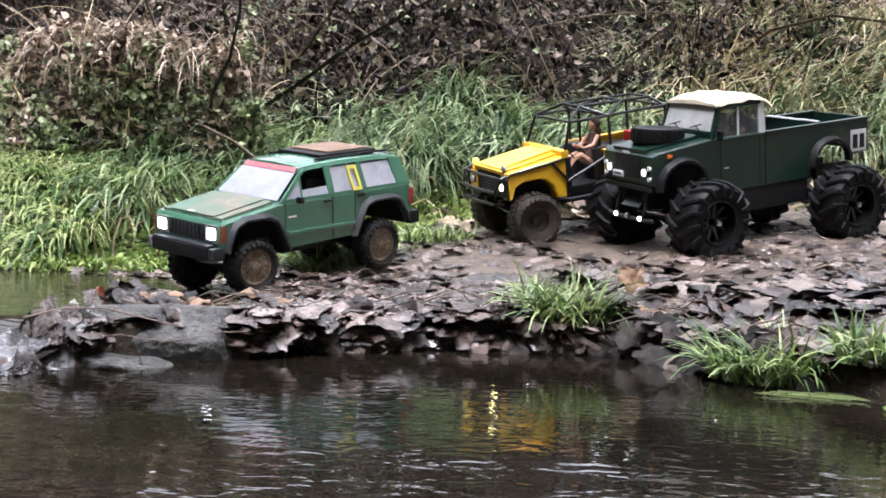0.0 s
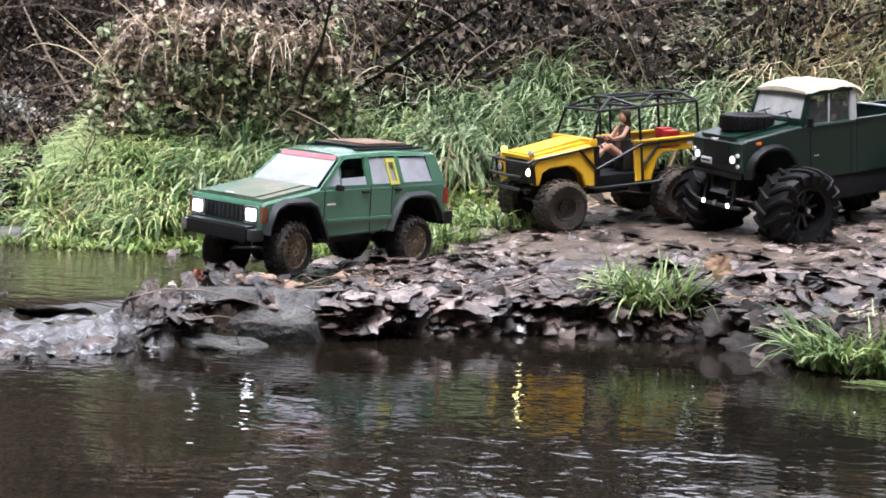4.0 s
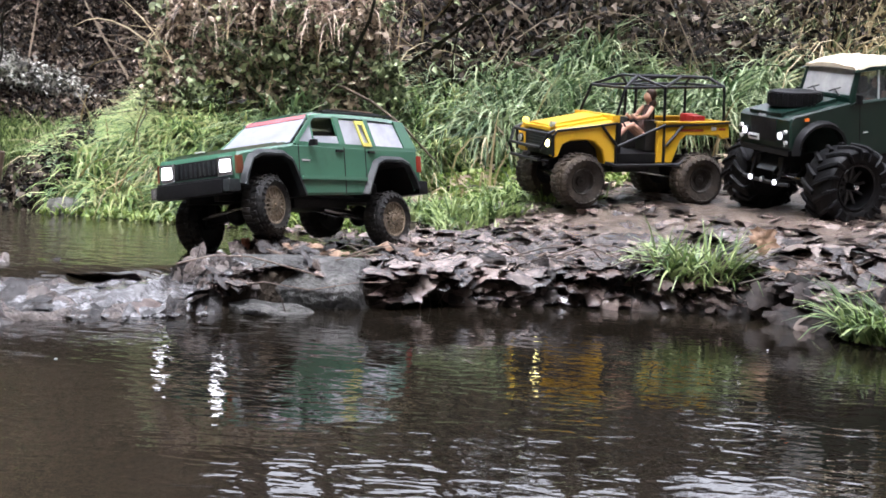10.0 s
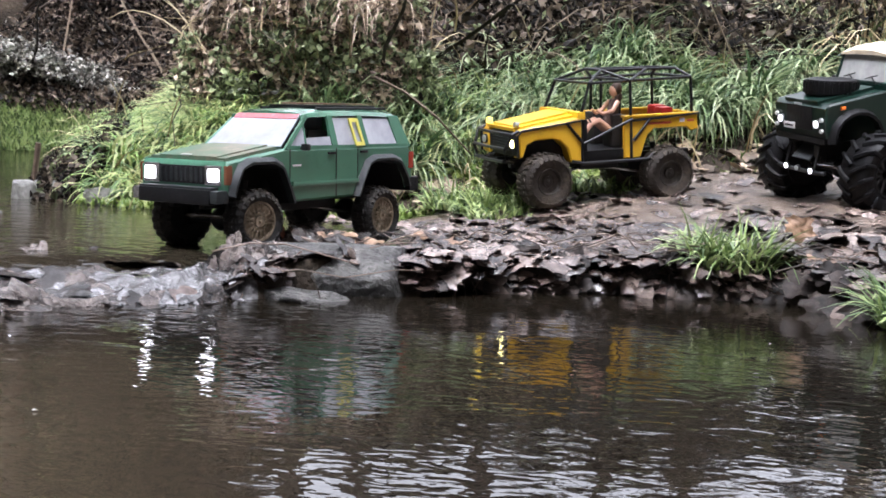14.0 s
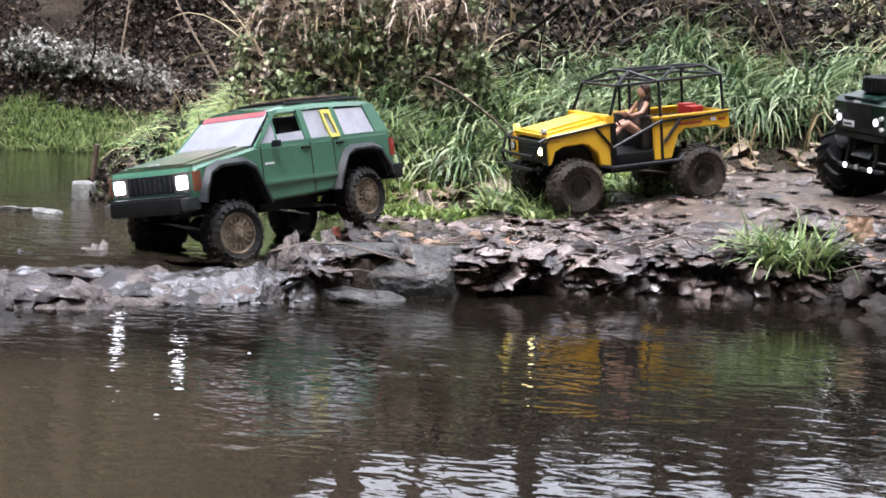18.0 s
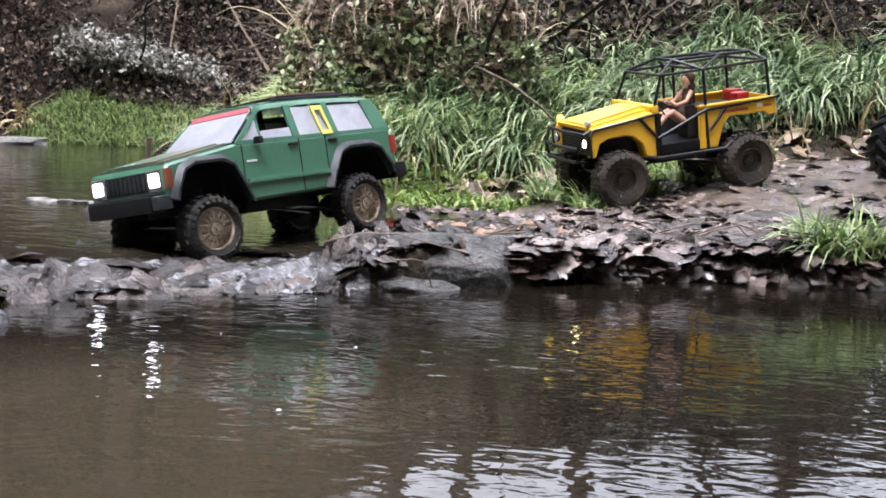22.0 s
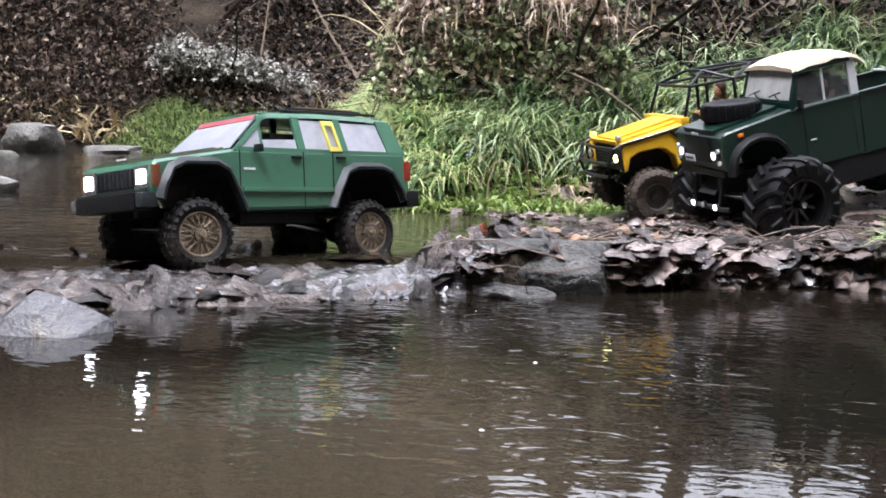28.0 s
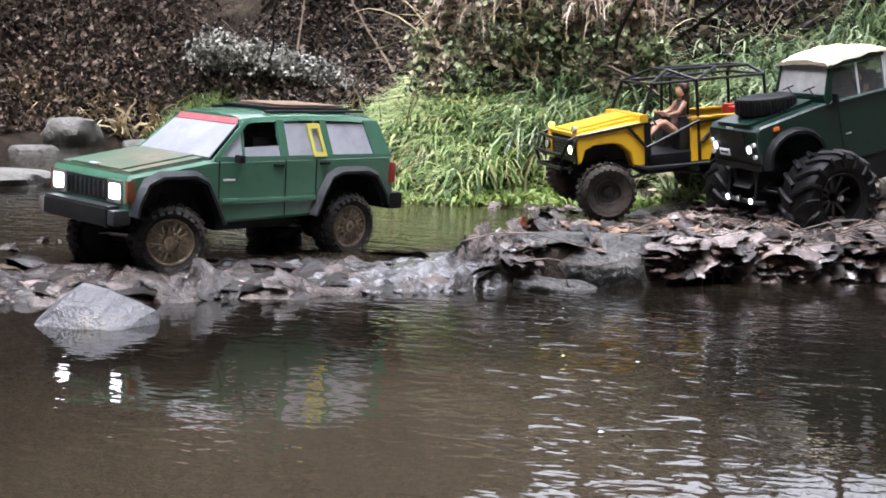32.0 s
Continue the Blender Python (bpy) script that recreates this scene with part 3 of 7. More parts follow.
# floating flecks that drift with the lower pool
rng = random.Random(11)
for k in range(14):
    x, y = rng.uniform(-1.5, 0.8), rng.uniform(0.75, 1.75)
    bm = bmesh.new()
    r, n = rng.uniform(0.001, 0.0026), 7
    ring = [bm.verts.new((r * rng.uniform(0.6, 1.3) * math.cos(a * math.tau / n), r * rng.uniform(0.5, 1) * math.sin(a * math.tau / n), 0)) for a in range(n)]
    top = bm.verts.new((0, 0, r * 0.5))
    for a in range(n):
        bm.faces.new((ring[a], ring[(a + 1) % n], top))
    part("foam_fleck", bm, M_FOAM, lower, m=pose(x, y, 0.001))


# ---- rocks ----
def stone(name, size, seed, rough=0.18, sub=4, mat=M_ROCK, flat=None, facets=0, planes=()):
    bm = bmesh.new()
    bmesh.ops.create_icosphere(bm, subdivisions=sub, radius=1)
    pick = random.Random(seed + 100)
    cuts = [(Vector((pick.gauss(0, 1), pick.gauss(0, 1), pick.gauss(0, 0.8))).normalized(), pick.uniform(0.66, 0.9)) for _ in range(facets)] + [(Vector(q[:3]).normalized(), q[3]) for q in planes]
    off = Vector((seed * 3.1, seed * 1.7, seed * 0.9))
    for v in bm.verts:
        p = v.co.copy()
        k = 1 + rough * noise.noise(p * 1.3 + off) * 1.6 + rough * 0.5 * noise.noise(p * 3.1 + off) + rough * 0.2 * noise.noise(p * 8 + off)
        p = p * k
        for n, d in cuts:
            over = p.dot(n) - d
            if over > 0:
                p -= n * over * 0.88
        if flat and p.z > flat:
            p.z = flat + (p.z - flat) * 0.22
        v.co = Vector((p.x * size[0], p.y * size[1], p.z * size[2]))
    return obj(name, bm, mat)


r1 = stone("dam_rock", (0.13, 0.1, 0.085), 1, 0.16, 5, M_ROCK, None, 3, ((0.08, -0.62, 0.78, 0.42), (0.0, 0.15, 1.0, 0.52), (0.05, -0.95, -0.3, 0.6), (-0.75, -0.45, 0.5, 0.62), (0.9, -0.35, 0.2, 0.8)))
r1.matrix_basis = pose(-0.382, 1.795, 0.088, 0, 0, 14)
tagged(r1, "dark grey flat-topped rock wedged in the leaf dam", "rock")
r2 = stone("dam_stone", (0.062, 0.04, 0.015), 2, 0.3, 4, M_ROCK, None, 9)
r2.matrix_basis = pose(-0.4, 1.7, 0.066, 0, 0, 8)
tagged(r2, "wet grey stone under the dam rock at the waterline", "rock")


r3 = stone("pale_stone", (0.076, 0.062, 0.068), 5, 0.12, 6, M_PALEROCK, None, 0, ((-0.62, -0.25, 0.74, 0.5), (0.42, -0.35, 0.84, 0.42), (-0.05, -0.86, 0.5, 0.52), (0.1, 0.8, 0.6, 0.5), (0.9, -0.3, 0.3, 0.78), (-0.1, -0.45, 0.88, 0.5)))
r3.matrix_basis = pose(-0.822, 1.225, 0.066, 0, 0, 6)
tagged(r3, "pale grey wet stone standing in the lower pool", "rock")
r4 = stone("wet_stone", (0.12, 0.07, 0.045), 6, 0.25, 4, M_PALEROCK, 0.5, 8)
r4.matrix_basis = pose(-1.04, 1.42, 0.05, 0, 5, 30)
tagged(r4, "low wet grey stone beside the leaf dam", "rock")
for k, (x, y, z, sx, sy, sz, lab) in enumerate(((-3.16, 4.85, 0.14, 0.13, 0.12, 0.105, "large mossy grey boulder at the far water's edge"), (-2.8, 4.9, 0.09, 0.13, 0.1, 0.05, "flat grey stone lying in the far water"),
                                                (-1.98, 2.62, 0.1, 0.16, 0.14, 0.05, "low pale stone on the water's edge"),
                                                (-1.28, 2.9, 0.1, 0.09, 0.06, 0.05, "grey stone under the grass bank"), (-1.09, 2.72, 0.1, 0.045, 0.035, 0.045, "brown stone under the grass bank"),
                                                (-3.0, 4.3, 0.08, 0.1, 0.08, 0.05, "low dark stone in the far water"))):
    s = stone("boulder", (sx, sy, sz), 10 + k, 0.2, 3, M_BOULDER, 0.6)
    s.matrix_basis = pose(x, y, z, 0, 0, 40 * k)
    tagged(s, lab, "rock")
pale = stone("pale_stone", (0.036, 0.032, 0.04), 31, 0.15, 3, M_PALESTONE, None, 0, ((0.0, -0.1, 1.0, 0.72), (-0.95, -0.2, 0.1, 0.7), (0.9, -0.35, 0.1, 0.72), (0.1, -0.97, 0.2, 0.7)))
pale.matrix_basis = pose(-1.292, 2.76, 0.104, 4, 0, 12)
tagged(pale, "pale blocky stone standing in the still water", "rock")
rng = random.Random(17)
for k in range(7):
    u = (k + rng.uniform(-0.3, 0.3)) / 6
    peb = stone("pebble", (rng.uniform(0.012, 0.026), rng.uniform(0.012, 0.02), rng.uniform(0.006, 0.011)), 40 + k, 0.3, 2, M_PALESTONE, 0.6)
    peb.matrix_basis = pose(-1.36 + 0.19 * u, 2.42 - 0.03 * u + rng.uniform(-0.015, 0.015), HIGH + 0.001, 0, 0, 50 * k)
    tagged(peb, "small pale pebble breaking the still water", "pebble", "pebbles in the still pool")

# ---- fallen leaves ----
def leaf_shape(seed, lobes):
    """A limp dead leaf about one unit long, lobed, with a midrib fold and a curled rim: rings of points round its middle."""
    r = random.Random(seed)
    n = 24
    rim = []
    for k in range(n):
        a = math.tau * k / n
        rad = 0.5 * (1 + 0.17 * math.cos(a * lobes + 0.4 * seed) + 0.09 * math.cos(a * (2 * lobes + 1) + seed)) * r.uniform(0.84, 1.12)
        rim.append((rad * math.cos(a), 0.82 * rad * math.sin(a)))
    bx, by, tw, fold, curl = r.uniform(-0.25, 0.3), r.uniform(-0.35, 0.3), r.uniform(-0.35, 0.35), r.uniform(-0.1, 0.25), r.uniform(-0.9, 0.9)
    off = Vector((seed * 2.7, seed * 1.3, 0))

    def bend(x, y, q):
        return bx * x * x + by * y * y + tw * x * y + fold * abs(y) - 0.03 + 0.2 * noise.noise(Vector((x * 2.6, y * 2.6, 0)) + off) + 0.09 * noise.noise(Vector((x * 6, y * 6, 3)) + off) + curl * max(0.0, q - 0.6) ** 2
    vs, fs = [(0, 0, bend(0, 0, 0))], []
    for q in (0.38, 0.72, 1.0):
        vs += [(x * q, y * q, bend(x * q, y * q, q)) for x, y in rim]
    for k in range(n):
        m = (k + 1) % n
        fs.append((0, 1 + k, 1 + m))
        for i in (0, n):
            fs.append((1 + i + k, 1 + i + n + k, 1 + i + n + m, 1 + i + m))
    return vs, fs


LEAVES = [leaf_shape(s, l) for s, l in ((1, 5), (2, 3), (3, 5), (4, 2), (5, 3), (6, 5), (7, 4), (8, 2))]


def leaf_mesh(k, mat):
    me = bpy.data.meshes.new("leaf")
    me.from_pydata(*LEAVES[k][:1], [], LEAVES[k][1])
    me.materials.append(mat)
    me.shade_smooth()
    return me


def dam_top(x, y):
    s = float(np.interp(x, [p[0] for p in SHORE], [p[1] for p in SHORE]))
    return float(ground(x, max(y, s + 0.125))) if -0.27 < x < 0.16 and s - 0.02 < y else float(ground(x, y))


def lie(x, y, lift=0.0):
    e = 0.02
    z, zx, zy = (dam_top(a, b) for a, b in ((x, y), (x + e, y), (x, y + e)))
    if abs(zy - z) > 0.05 or abs(zx - z) > 0.05:
        zx = zy = z
    return Vector((x, y, max(z, HIGH - 0.02 if y > float(np.interp(x, [p[0] for p in SHORE], [p[1] for p in SHORE])) + 0.2 else z) + lift)), Vector((-(zx - z) / e, -(zy - z) / e, 1)).normalized()


def shore_y(x):
    return float(np.interp(x, [p[0] for p in SHORE], [p[1] for p in SHORE]))


litter = empty("leaf_litter", "wet brown and grey fallen leaves matted along the dam and the mud's edge", "leaves")
rng = random.Random(5)
LM = [leaf_mesh(k, M_LEAF) for k in range(8)]
TM = [leaf_mesh(k, M_TAN) for k in range(8)]


def lay(x, y, z, nrm, s, flat, tan):
    """One leaf of its own on the mat, its face along nrm."""
    ob = new("leaf", (TM if rng.random() < tan else LM)[rng.randrange(8)])
    ob.parent = litter
    ob.matrix_basis = Matrix.Translation((x, y, z)) @ nrm.to_track_quat("Z", "Y").to_matrix().to_4x4() @ pose(0, 0, 0, 0, 0, rng.uniform(0, 360)) @ Matrix.Diagonal((s, s * rng.uniform(0.65, 1), s * flat, 1))


# large limp leaves of the drowned mat
for k in range(130):
    x = rng.choice((rng.uniform(-1.35, -0.46), rng.uniform(-1.1, -0.6)))
    y = shore_y(x) + rng.choice((rng.uniform(-0.015, 0.12), rng.uniform(0.0, 0.34)))
    p, nrm = lie(x, y, rng.uniform(0.001, 0.008))
    lay(x, y, max(p.z, LOW + 0.003), nrm.lerp(Vector((rng.uniform(-0.6, 0.6), rng.uniform(-0.9, 0.2), 0.8)), rng.uniform(0, 0.3)), rng.uniform(0.07, 0.14) if x < -0.66 else rng.uniform(0.035, 0.07), rng.uniform(0.35, 0.8), 0.04)
# leaf scraps standing out of the shallows behind the mat
for k in range(46):
    x = rng.uniform(-1.45, -0.7)
    y = shore_y(x) + rng.uniform(0.24, 0.5)
    lay(x, y, HIGH - rng.uniform(-0.002, 0.01) - 0.012 * (y < shore_y(x) + 0.36), Vector((rng.uniform(-0.5, 0.5), rng.uniform(-0.7, 0.3), 1)), rng.uniform(0.025, 0.07), 0.9, 0.06)
# the top of the dam and the mud's edge
for k in range(110):
    x = rng.uniform(-0.3, 0.75)
    y = shore_y(x) + rng.choice((rng.uniform(0.0, 0.1), rng.uniform(0.0, 0.3)))
    p, nrm = lie(x, y, rng.uniform(0.003, 0.01))
    lay(x, y, p.z, nrm.lerp(Vector((rng.uniform(-0.7, 0.7), rng.uniform(-1.0, 0.3), 0.6)), rng.uniform(0, 0.55) ** 1.6), rng.uniform(0.04, 0.1), rng.uniform(0.4, 1.1), 0.1)
# leaves sagging over the lip, and leaning at the waterline
for k in range(20):
    x = rng.uniform(-0.28, 0.42)
    y = shore_y(x) + rng.uniform(-0.012, 0.02)
    lay(x, y, dam_top(x, y) + rng.uniform(-0.014, 0.004), Vector((rng.uniform(-0.4, 0.4), rng.uniform(-0.9, 0.0), 1)), rng.uniform(0.04, 0.085), 0.8, 0.08)
# leaves draped over the rock's near end
for k in range(26):
    u, v = rng.random(), rng.random()
    lay(-0.545 + 0.115 * u, 1.77 - 0.06 * u - 0.015 * (1 - v), 0.075 + 0.05 * v, Vector((-0.9 + 0.9 * u + rng.uniform(-0.3, 0.3), -1, 0.35 + 0.6 * v)), rng.uniform(0.045, 0.085), 0.8, 0.04)
# the little heap behind the rock
for k in range(52):
    x, y = rng.gauss(-0.46, 0.075), rng.gauss(2.05, 0.06)
    p, nrm = lie(x, y, 0.004)
    lay(x, y, p.z, nrm.lerp(Vector((rng.uniform(-1, 1), rng.uniform(-1, 1), 0.6)), rng.uniform(0, 0.4)), rng.uniform(0.03, 0.075), 0.9, 0.4)
for k in range(10):
    lay(rng.uniform(-0.46, -0.32), rng.uniform(1.92, 2.02), 0.122 + rng.uniform(0, 0.01), Vector((rng.uniform(-0.4, 0.4), rng.uniform(-0.4, 0.4), 1)), rng.uniform(0.03, 0.065), 0.9, 0.5)


def scatter(count, seed, where, size, tilt=0.5):
    r = random.Random(seed)
    vs, fs = [], []
    done = 0
    while done < count:
        hit = where(r)
        if hit is None:
            continue
        done += 1
        p, nrm = hit
        s = r.uniform(*size)
        q = nrm.lerp(Vector((r.uniform(-1, 1), r.uniform(-1, 1), 0.5)), r.uniform(0, tilt)).to_track_quat("Z", "Y").to_matrix().to_4x4()
        m = Matrix.Translation(p) @ q @ pose(0, 0, 0, 0, 0, r.uniform(0, 360)) @ Matrix.Diagonal((s, s * r.uniform(0.6, 1), s * r.uniform(0.2, 0.6), 1))
        v, f = LEAVES[r.randrange(8)]
        b = len(vs)
        vs += [tuple(m @ Vector(c)) for c in v]
        fs += [tuple(b + i for i in c) for c in f]
    return vs, fs


def on_dam(r):
    x = r.uniform(-1.9, 1.1)
    if x < -0.48 and r.random() < 0.72:
        return None
    d = abs(r.gauss(0.0, 0.13)) + 0.035 if x > -0.45 else r.choice((r.uniform(-0.03, 0.1), r.uniform(0.0, 0.34)))
    return lie(x, shore_y(x) + d, r.uniform(0.0, 0.005))


def on_lip(r):
    x, u = r.uniform(-0.27, 0.26), r.random() ** 1.6
    edge = 0.02 * float(lattice(x, 0, 22, 36))
    return Vector((x, shore_y(x) + edge + r.uniform(-0.012, 0.06) * (1 - u) - 0.006 * u, dam_top(x, shore_y(x) + 0.03) + 0.003 - 0.03 * u)), Vector((r.uniform(-0.3, 0.3), -0.08 - 0.6 * u, 1)).normalized()


def on_face(r):
    x = r.uniform(-0.28, 0.24)
    if float(lattice(x, 0, 13, 40)) < r.uniform(-0.7, 0.2):
        return None
    u = r.random() ** 1.3
    return Vector((x, shore_y(x) - 0.022 + 0.026 * u, LOW + 0.05 * u)), Vector((r.uniform(-0.5, 0.5), -1, r.uniform(0.0, 1.1))).normalized()


def on_mud(r):
    x = r.uniform(-0.35, 1.2)
    y = r.uniform(shore_y(x) + 0.1, 3.15)
    if x > 0.05 and lattice(x, y, 3.2, 31) + r.uniform(-0.6, 0.6) < -0.05 or (y > 2.45 and r.random() < 0.55):
        return None
    return lie(x, y, 0.003)


mesh_from("leaf_bed", *scatter(2100, 7, on_dam, (0.03, 0.09), 0.1), M_LITTER, "matted wet leaves of the dam", parent=litter, smooth=True)
mesh_from("leaf_lip", *scatter(290, 9, on_lip, (0.04, 0.1), 0.08), M_LITTER, "matted leaves jutting over the dark hollow", parent=litter, smooth=True)
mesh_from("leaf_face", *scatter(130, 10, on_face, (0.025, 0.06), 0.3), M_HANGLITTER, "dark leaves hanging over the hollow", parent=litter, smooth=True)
def on_verge(r):
    x = r.uniform(0.2, 0.95)
    return lie(x, shore_y(x) + 0.03 + abs(r.gauss(0, 0.2)), r.uniform(0.0, 0.012))


def on_strand(r):
    x, y = r.uniform(-0.72, -0.12), r.uniform(2.28, 2.95)
    if lattice(x, y, 7, 53) + r.uniform(-0.5, 0.5) < -0.1 or x < -0.34 - 0.45 * (y - 2.2) + 0.05 * float(lattice(x, y, 9, 54)) and y < 2.6:
        return None
    return Vector((x, y, max(float(ground(x, y)), HIGH - 0.003) + 0.003)), Vector((r.uniform(-0.2, 0.2), r.uniform(-0.4, 0.1), 1)).normalized()


def on_foot(r):
    x, y = r.uniform(-0.75, 1.1), r.uniform(2.65, 3.5)
    d = float(to_polygon(np.array([x]), np.array([y]), OPEN)[0])
    return lie(x, y, 0.012) if -0.1 < d < 0.32 else None


def on_toe(r):
    x, u = r.uniform(0.06, 0.5), r.random()
    return Vector((x, shore_y(x) - 0.03 + 0.045 * u, LOW + 0.002 + 0.06 * u)), Vector((r.uniform(-0.5, 0.5), -1, r.uniform(0.2, 1.2))).normalized()


mesh_from("leaf_strand", *scatter(420, 13, on_strand, (0.015, 0.055), 0.4), M_LITTER, "wet leaves strewn on the muddy verge", parent=litter, smooth=True)
mesh_from("foot_leaves", *scatter(330, 14, on_foot, (0.03, 0.075), 0.6), M_DRYLITTER, "dry tan leaves caught in the grass", parent=litter, smooth=True)
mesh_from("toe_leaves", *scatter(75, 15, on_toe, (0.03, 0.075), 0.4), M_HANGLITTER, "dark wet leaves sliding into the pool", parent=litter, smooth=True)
mesh_from("leaf_verge", *scatter(520, 12, on_verge, (0.03, 0.085), 0.4), M_DARKLITTER, "dark wet leaves heaped along the mud's edge", parent=litter, smooth=True)
mesh_from("leaf_scatter", *scatter(2400, 8, on_mud, (0.01, 0.042), 0.4), M_LITTER, "trodden leaf scraps on the mud", parent=litter, smooth=True)


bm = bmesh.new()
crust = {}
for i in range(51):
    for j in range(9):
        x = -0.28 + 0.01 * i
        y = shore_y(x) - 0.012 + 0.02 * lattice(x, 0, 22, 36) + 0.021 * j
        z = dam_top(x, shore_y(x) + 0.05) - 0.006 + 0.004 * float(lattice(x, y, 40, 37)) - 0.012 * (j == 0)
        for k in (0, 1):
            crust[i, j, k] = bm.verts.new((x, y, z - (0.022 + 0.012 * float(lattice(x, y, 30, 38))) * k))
for i in range(50):
    for j in range(8):
        for k in (0, 1):
            bm.faces.new([crust[i + a, j + b, k] for a, b in ((0, 0), (1, 0), (1, 1), (0, 1))])
    bm.faces.new([crust[i + a, 0, k] for a, k in ((0, 0), (1, 0), (1, 1), (0, 1))])
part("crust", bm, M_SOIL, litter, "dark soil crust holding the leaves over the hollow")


def single(name, mat, k, x, y, z, s, rx, ry, rz, lab):
    ob = tagged(new(name, leaf_mesh(k, mat)), lab, "leaf")
    ob.matrix_basis = pose(x, y, z, rx, ry, rz) @ Matrix.Diagonal((s, s, s, 1))
    return ob


single("russet_leaf", M_RUSSET, 5, -0.88, 1.425, 0.086, 0.085, 16, -6, 60, "large russet wet leaf lying on the dam")
single("rust_leaf", M_RUST, 1, -0.52, 2.06, 0.118, 0.026, 70, 20, 30, "rust-red curled leaf on the dam")
single("pale_leaf", M_PALE, 3, -0.545, 2.0, 0.108, 0.014, 75, 10, 10, "whitish curled leaf scrap on the dam")
single("lime_leaf", M_LIME, 3, -0.482, 1.675, 0.08, 0.016, 80, 60, 0, "small lime-yellow leaf at the foot of the rock")
single("upright_leaf", M_TAN, 2, 0.31, 2.06, 0.175, 0.05, 75, 10, 15, "brown dry leaf standing beside the grass tuft")
single("upright_leaf", M_LEAF, 4, 0.42, 1.93, 0.14, 0.07, 60, 20, 80, "dark wet leaf standing on the mud's edge")
single("broad_leaf", M_TAN, 0, 0.44, 2.0, 0.14, 0.055, 30, 10, 100, "broad brown leaf lying on the mud's edge")
single("broad_leaf", M_TAN, 5, -0.26, 1.98, 0.135, 0.06, 20, 20, 50, "tan leaf lying on top of the rock")

# twigs and roots along the dam
rng = random.Random(21)
for k in range(46):
    x = rng.uniform(-0.45, 0.5)
    y = shore_y(x) + rng.uniform(-0.01, 0.2)
    p, _ = lie(x, y, 0.016)
    a, ln = rng.uniform(-0.5, 0.5), rng.uniform(0.06, 0.2)
    pts = [p + Vector((math.cos(a) * ln * (t - 0.5), math.sin(a) * ln * (t - 0.5), 0.012 * math.sin(t * 5 + k) + 0.004 * rng.uniform(-1, 1))) for t in (0, 0.25, 0.5, 0.75, 1)]
    part("twig", tube(pts, rng.uniform(0.0007, 0.0015), 5), M_TWIG, litter)
for k in range(15):
    x = rng.choice((rng.uniform(-0.29, -0.2), rng.uniform(-0.29, -0.16), rng.uniform(-0.02, 0.1)))
    y = shore_y(x) + 0.0
    low = rng.choice((0.05, 0.07, 0.08))
    pts = [(x, y + 0.02, 0.108), (x + 0.008 * rng.uniform(-1, 1), y - 0.012, 0.104), (x + 0.012 * rng.uniform(-1, 1), y - 0.016, 0.09), (x + 0.014 * rng.uniform(-1, 1), y - 0.014, low)]
    part("root", tube(pts, rng.uniform(0.0006, 0.0012), 5), M_TWIG, litter)
for pts, lab in (([(-0.53, 1.72, 0.075), (-0.46, 1.69, 0.1), (-0.4, 1.695, 0.108), (-0.34, 1.7, 0.1), (-0.28, 1.75, 0.108), (-0.22, 1.8, 0.105)], "thin brown root over the rock's face"), ([(-0.385, 1.695, 0.108), (-0.375, 1.685, 0.09), (-0.368, 1.685, 0.07)], "thin brown root hanging from the rock")):
    part("root", tube(pts, 0.0008, 6), M_TWIG, litter, lab)

# water spilling between the rock and the left of the dam
spill = empty("spill", "grey-white water running thinly over the wet leaves", "cascade")
rng = random.Random(33)
STRIPS = []
bm = bmesh.new()
grid = {}
nx, ny = 120, 60
for i in range(nx):
    for j in range(ny):
        x = -1.0 + 0.58 * i / (nx - 1)
        y = shore_y(x) + 0.25 - 0.3 * j / (ny - 1)
        main = math.exp(-((x + 0.54) / 0.075) ** 2)
        edge = min(1, min(i, nx - 1 - i) / 10)
        wob = 0.0055 * float(lattice(x * 2.2, y, 26, 34)) + 0.003 * float(lattice(x * 1.6, y, 62, 35))
        grid[i, j] = bm.verts.new((x, y, max(float(ground(x, y)) + edge * (0.008 + 0.007 * main) - 0.004 + wob * (1.1 + 0.5 * main), LOW - 0.004 + 0.5 * wob)))
for i in range(nx - 1):
    for j in range(ny - 1):
        bm.faces.new((grid[i, j], grid[i + 1, j], grid[i + 1, j + 1], grid[i, j + 1]))
part("water_sheet", bm, M_SPILL, spill)
for k in range(40):
    u = rng.random()
    x = -0.64 + 0.19 * u
    y0 = shore_y(x) + rng.uniform(-0.01, 0.1)
    w, ln = rng.uniform(0.003, 0.007), rng.uniform(0.012, 0.03)
    bm = bmesh.new()
    rows = []
    for i in range(6):
        yy = y0 - ln * i / 5
        zz = max(float(ground(x, yy)) + 0.006, LOW + 0.001) + 0.002 * rng.uniform(-1, 1)
        rows.append([bm.verts.new((w * (j - 1.5) / 1.5 * (0.6 + 0.5 * rng.random()), yy - y0, zz + 0.002 * (1 - abs(j - 1.5) / 1.5))) for j in range(4)])
    for a, b in zip(rows, rows[1:]):
        for j in range(3):
            bm.faces.new((a[j], a[j + 1], b[j + 1], b[j]))
    ob = part("water_strip", bm, M_SPILL, spill, m=pose(x, y0, 0))
    STRIPS.append((ob, x, y0, rng.uniform(0, 6)))


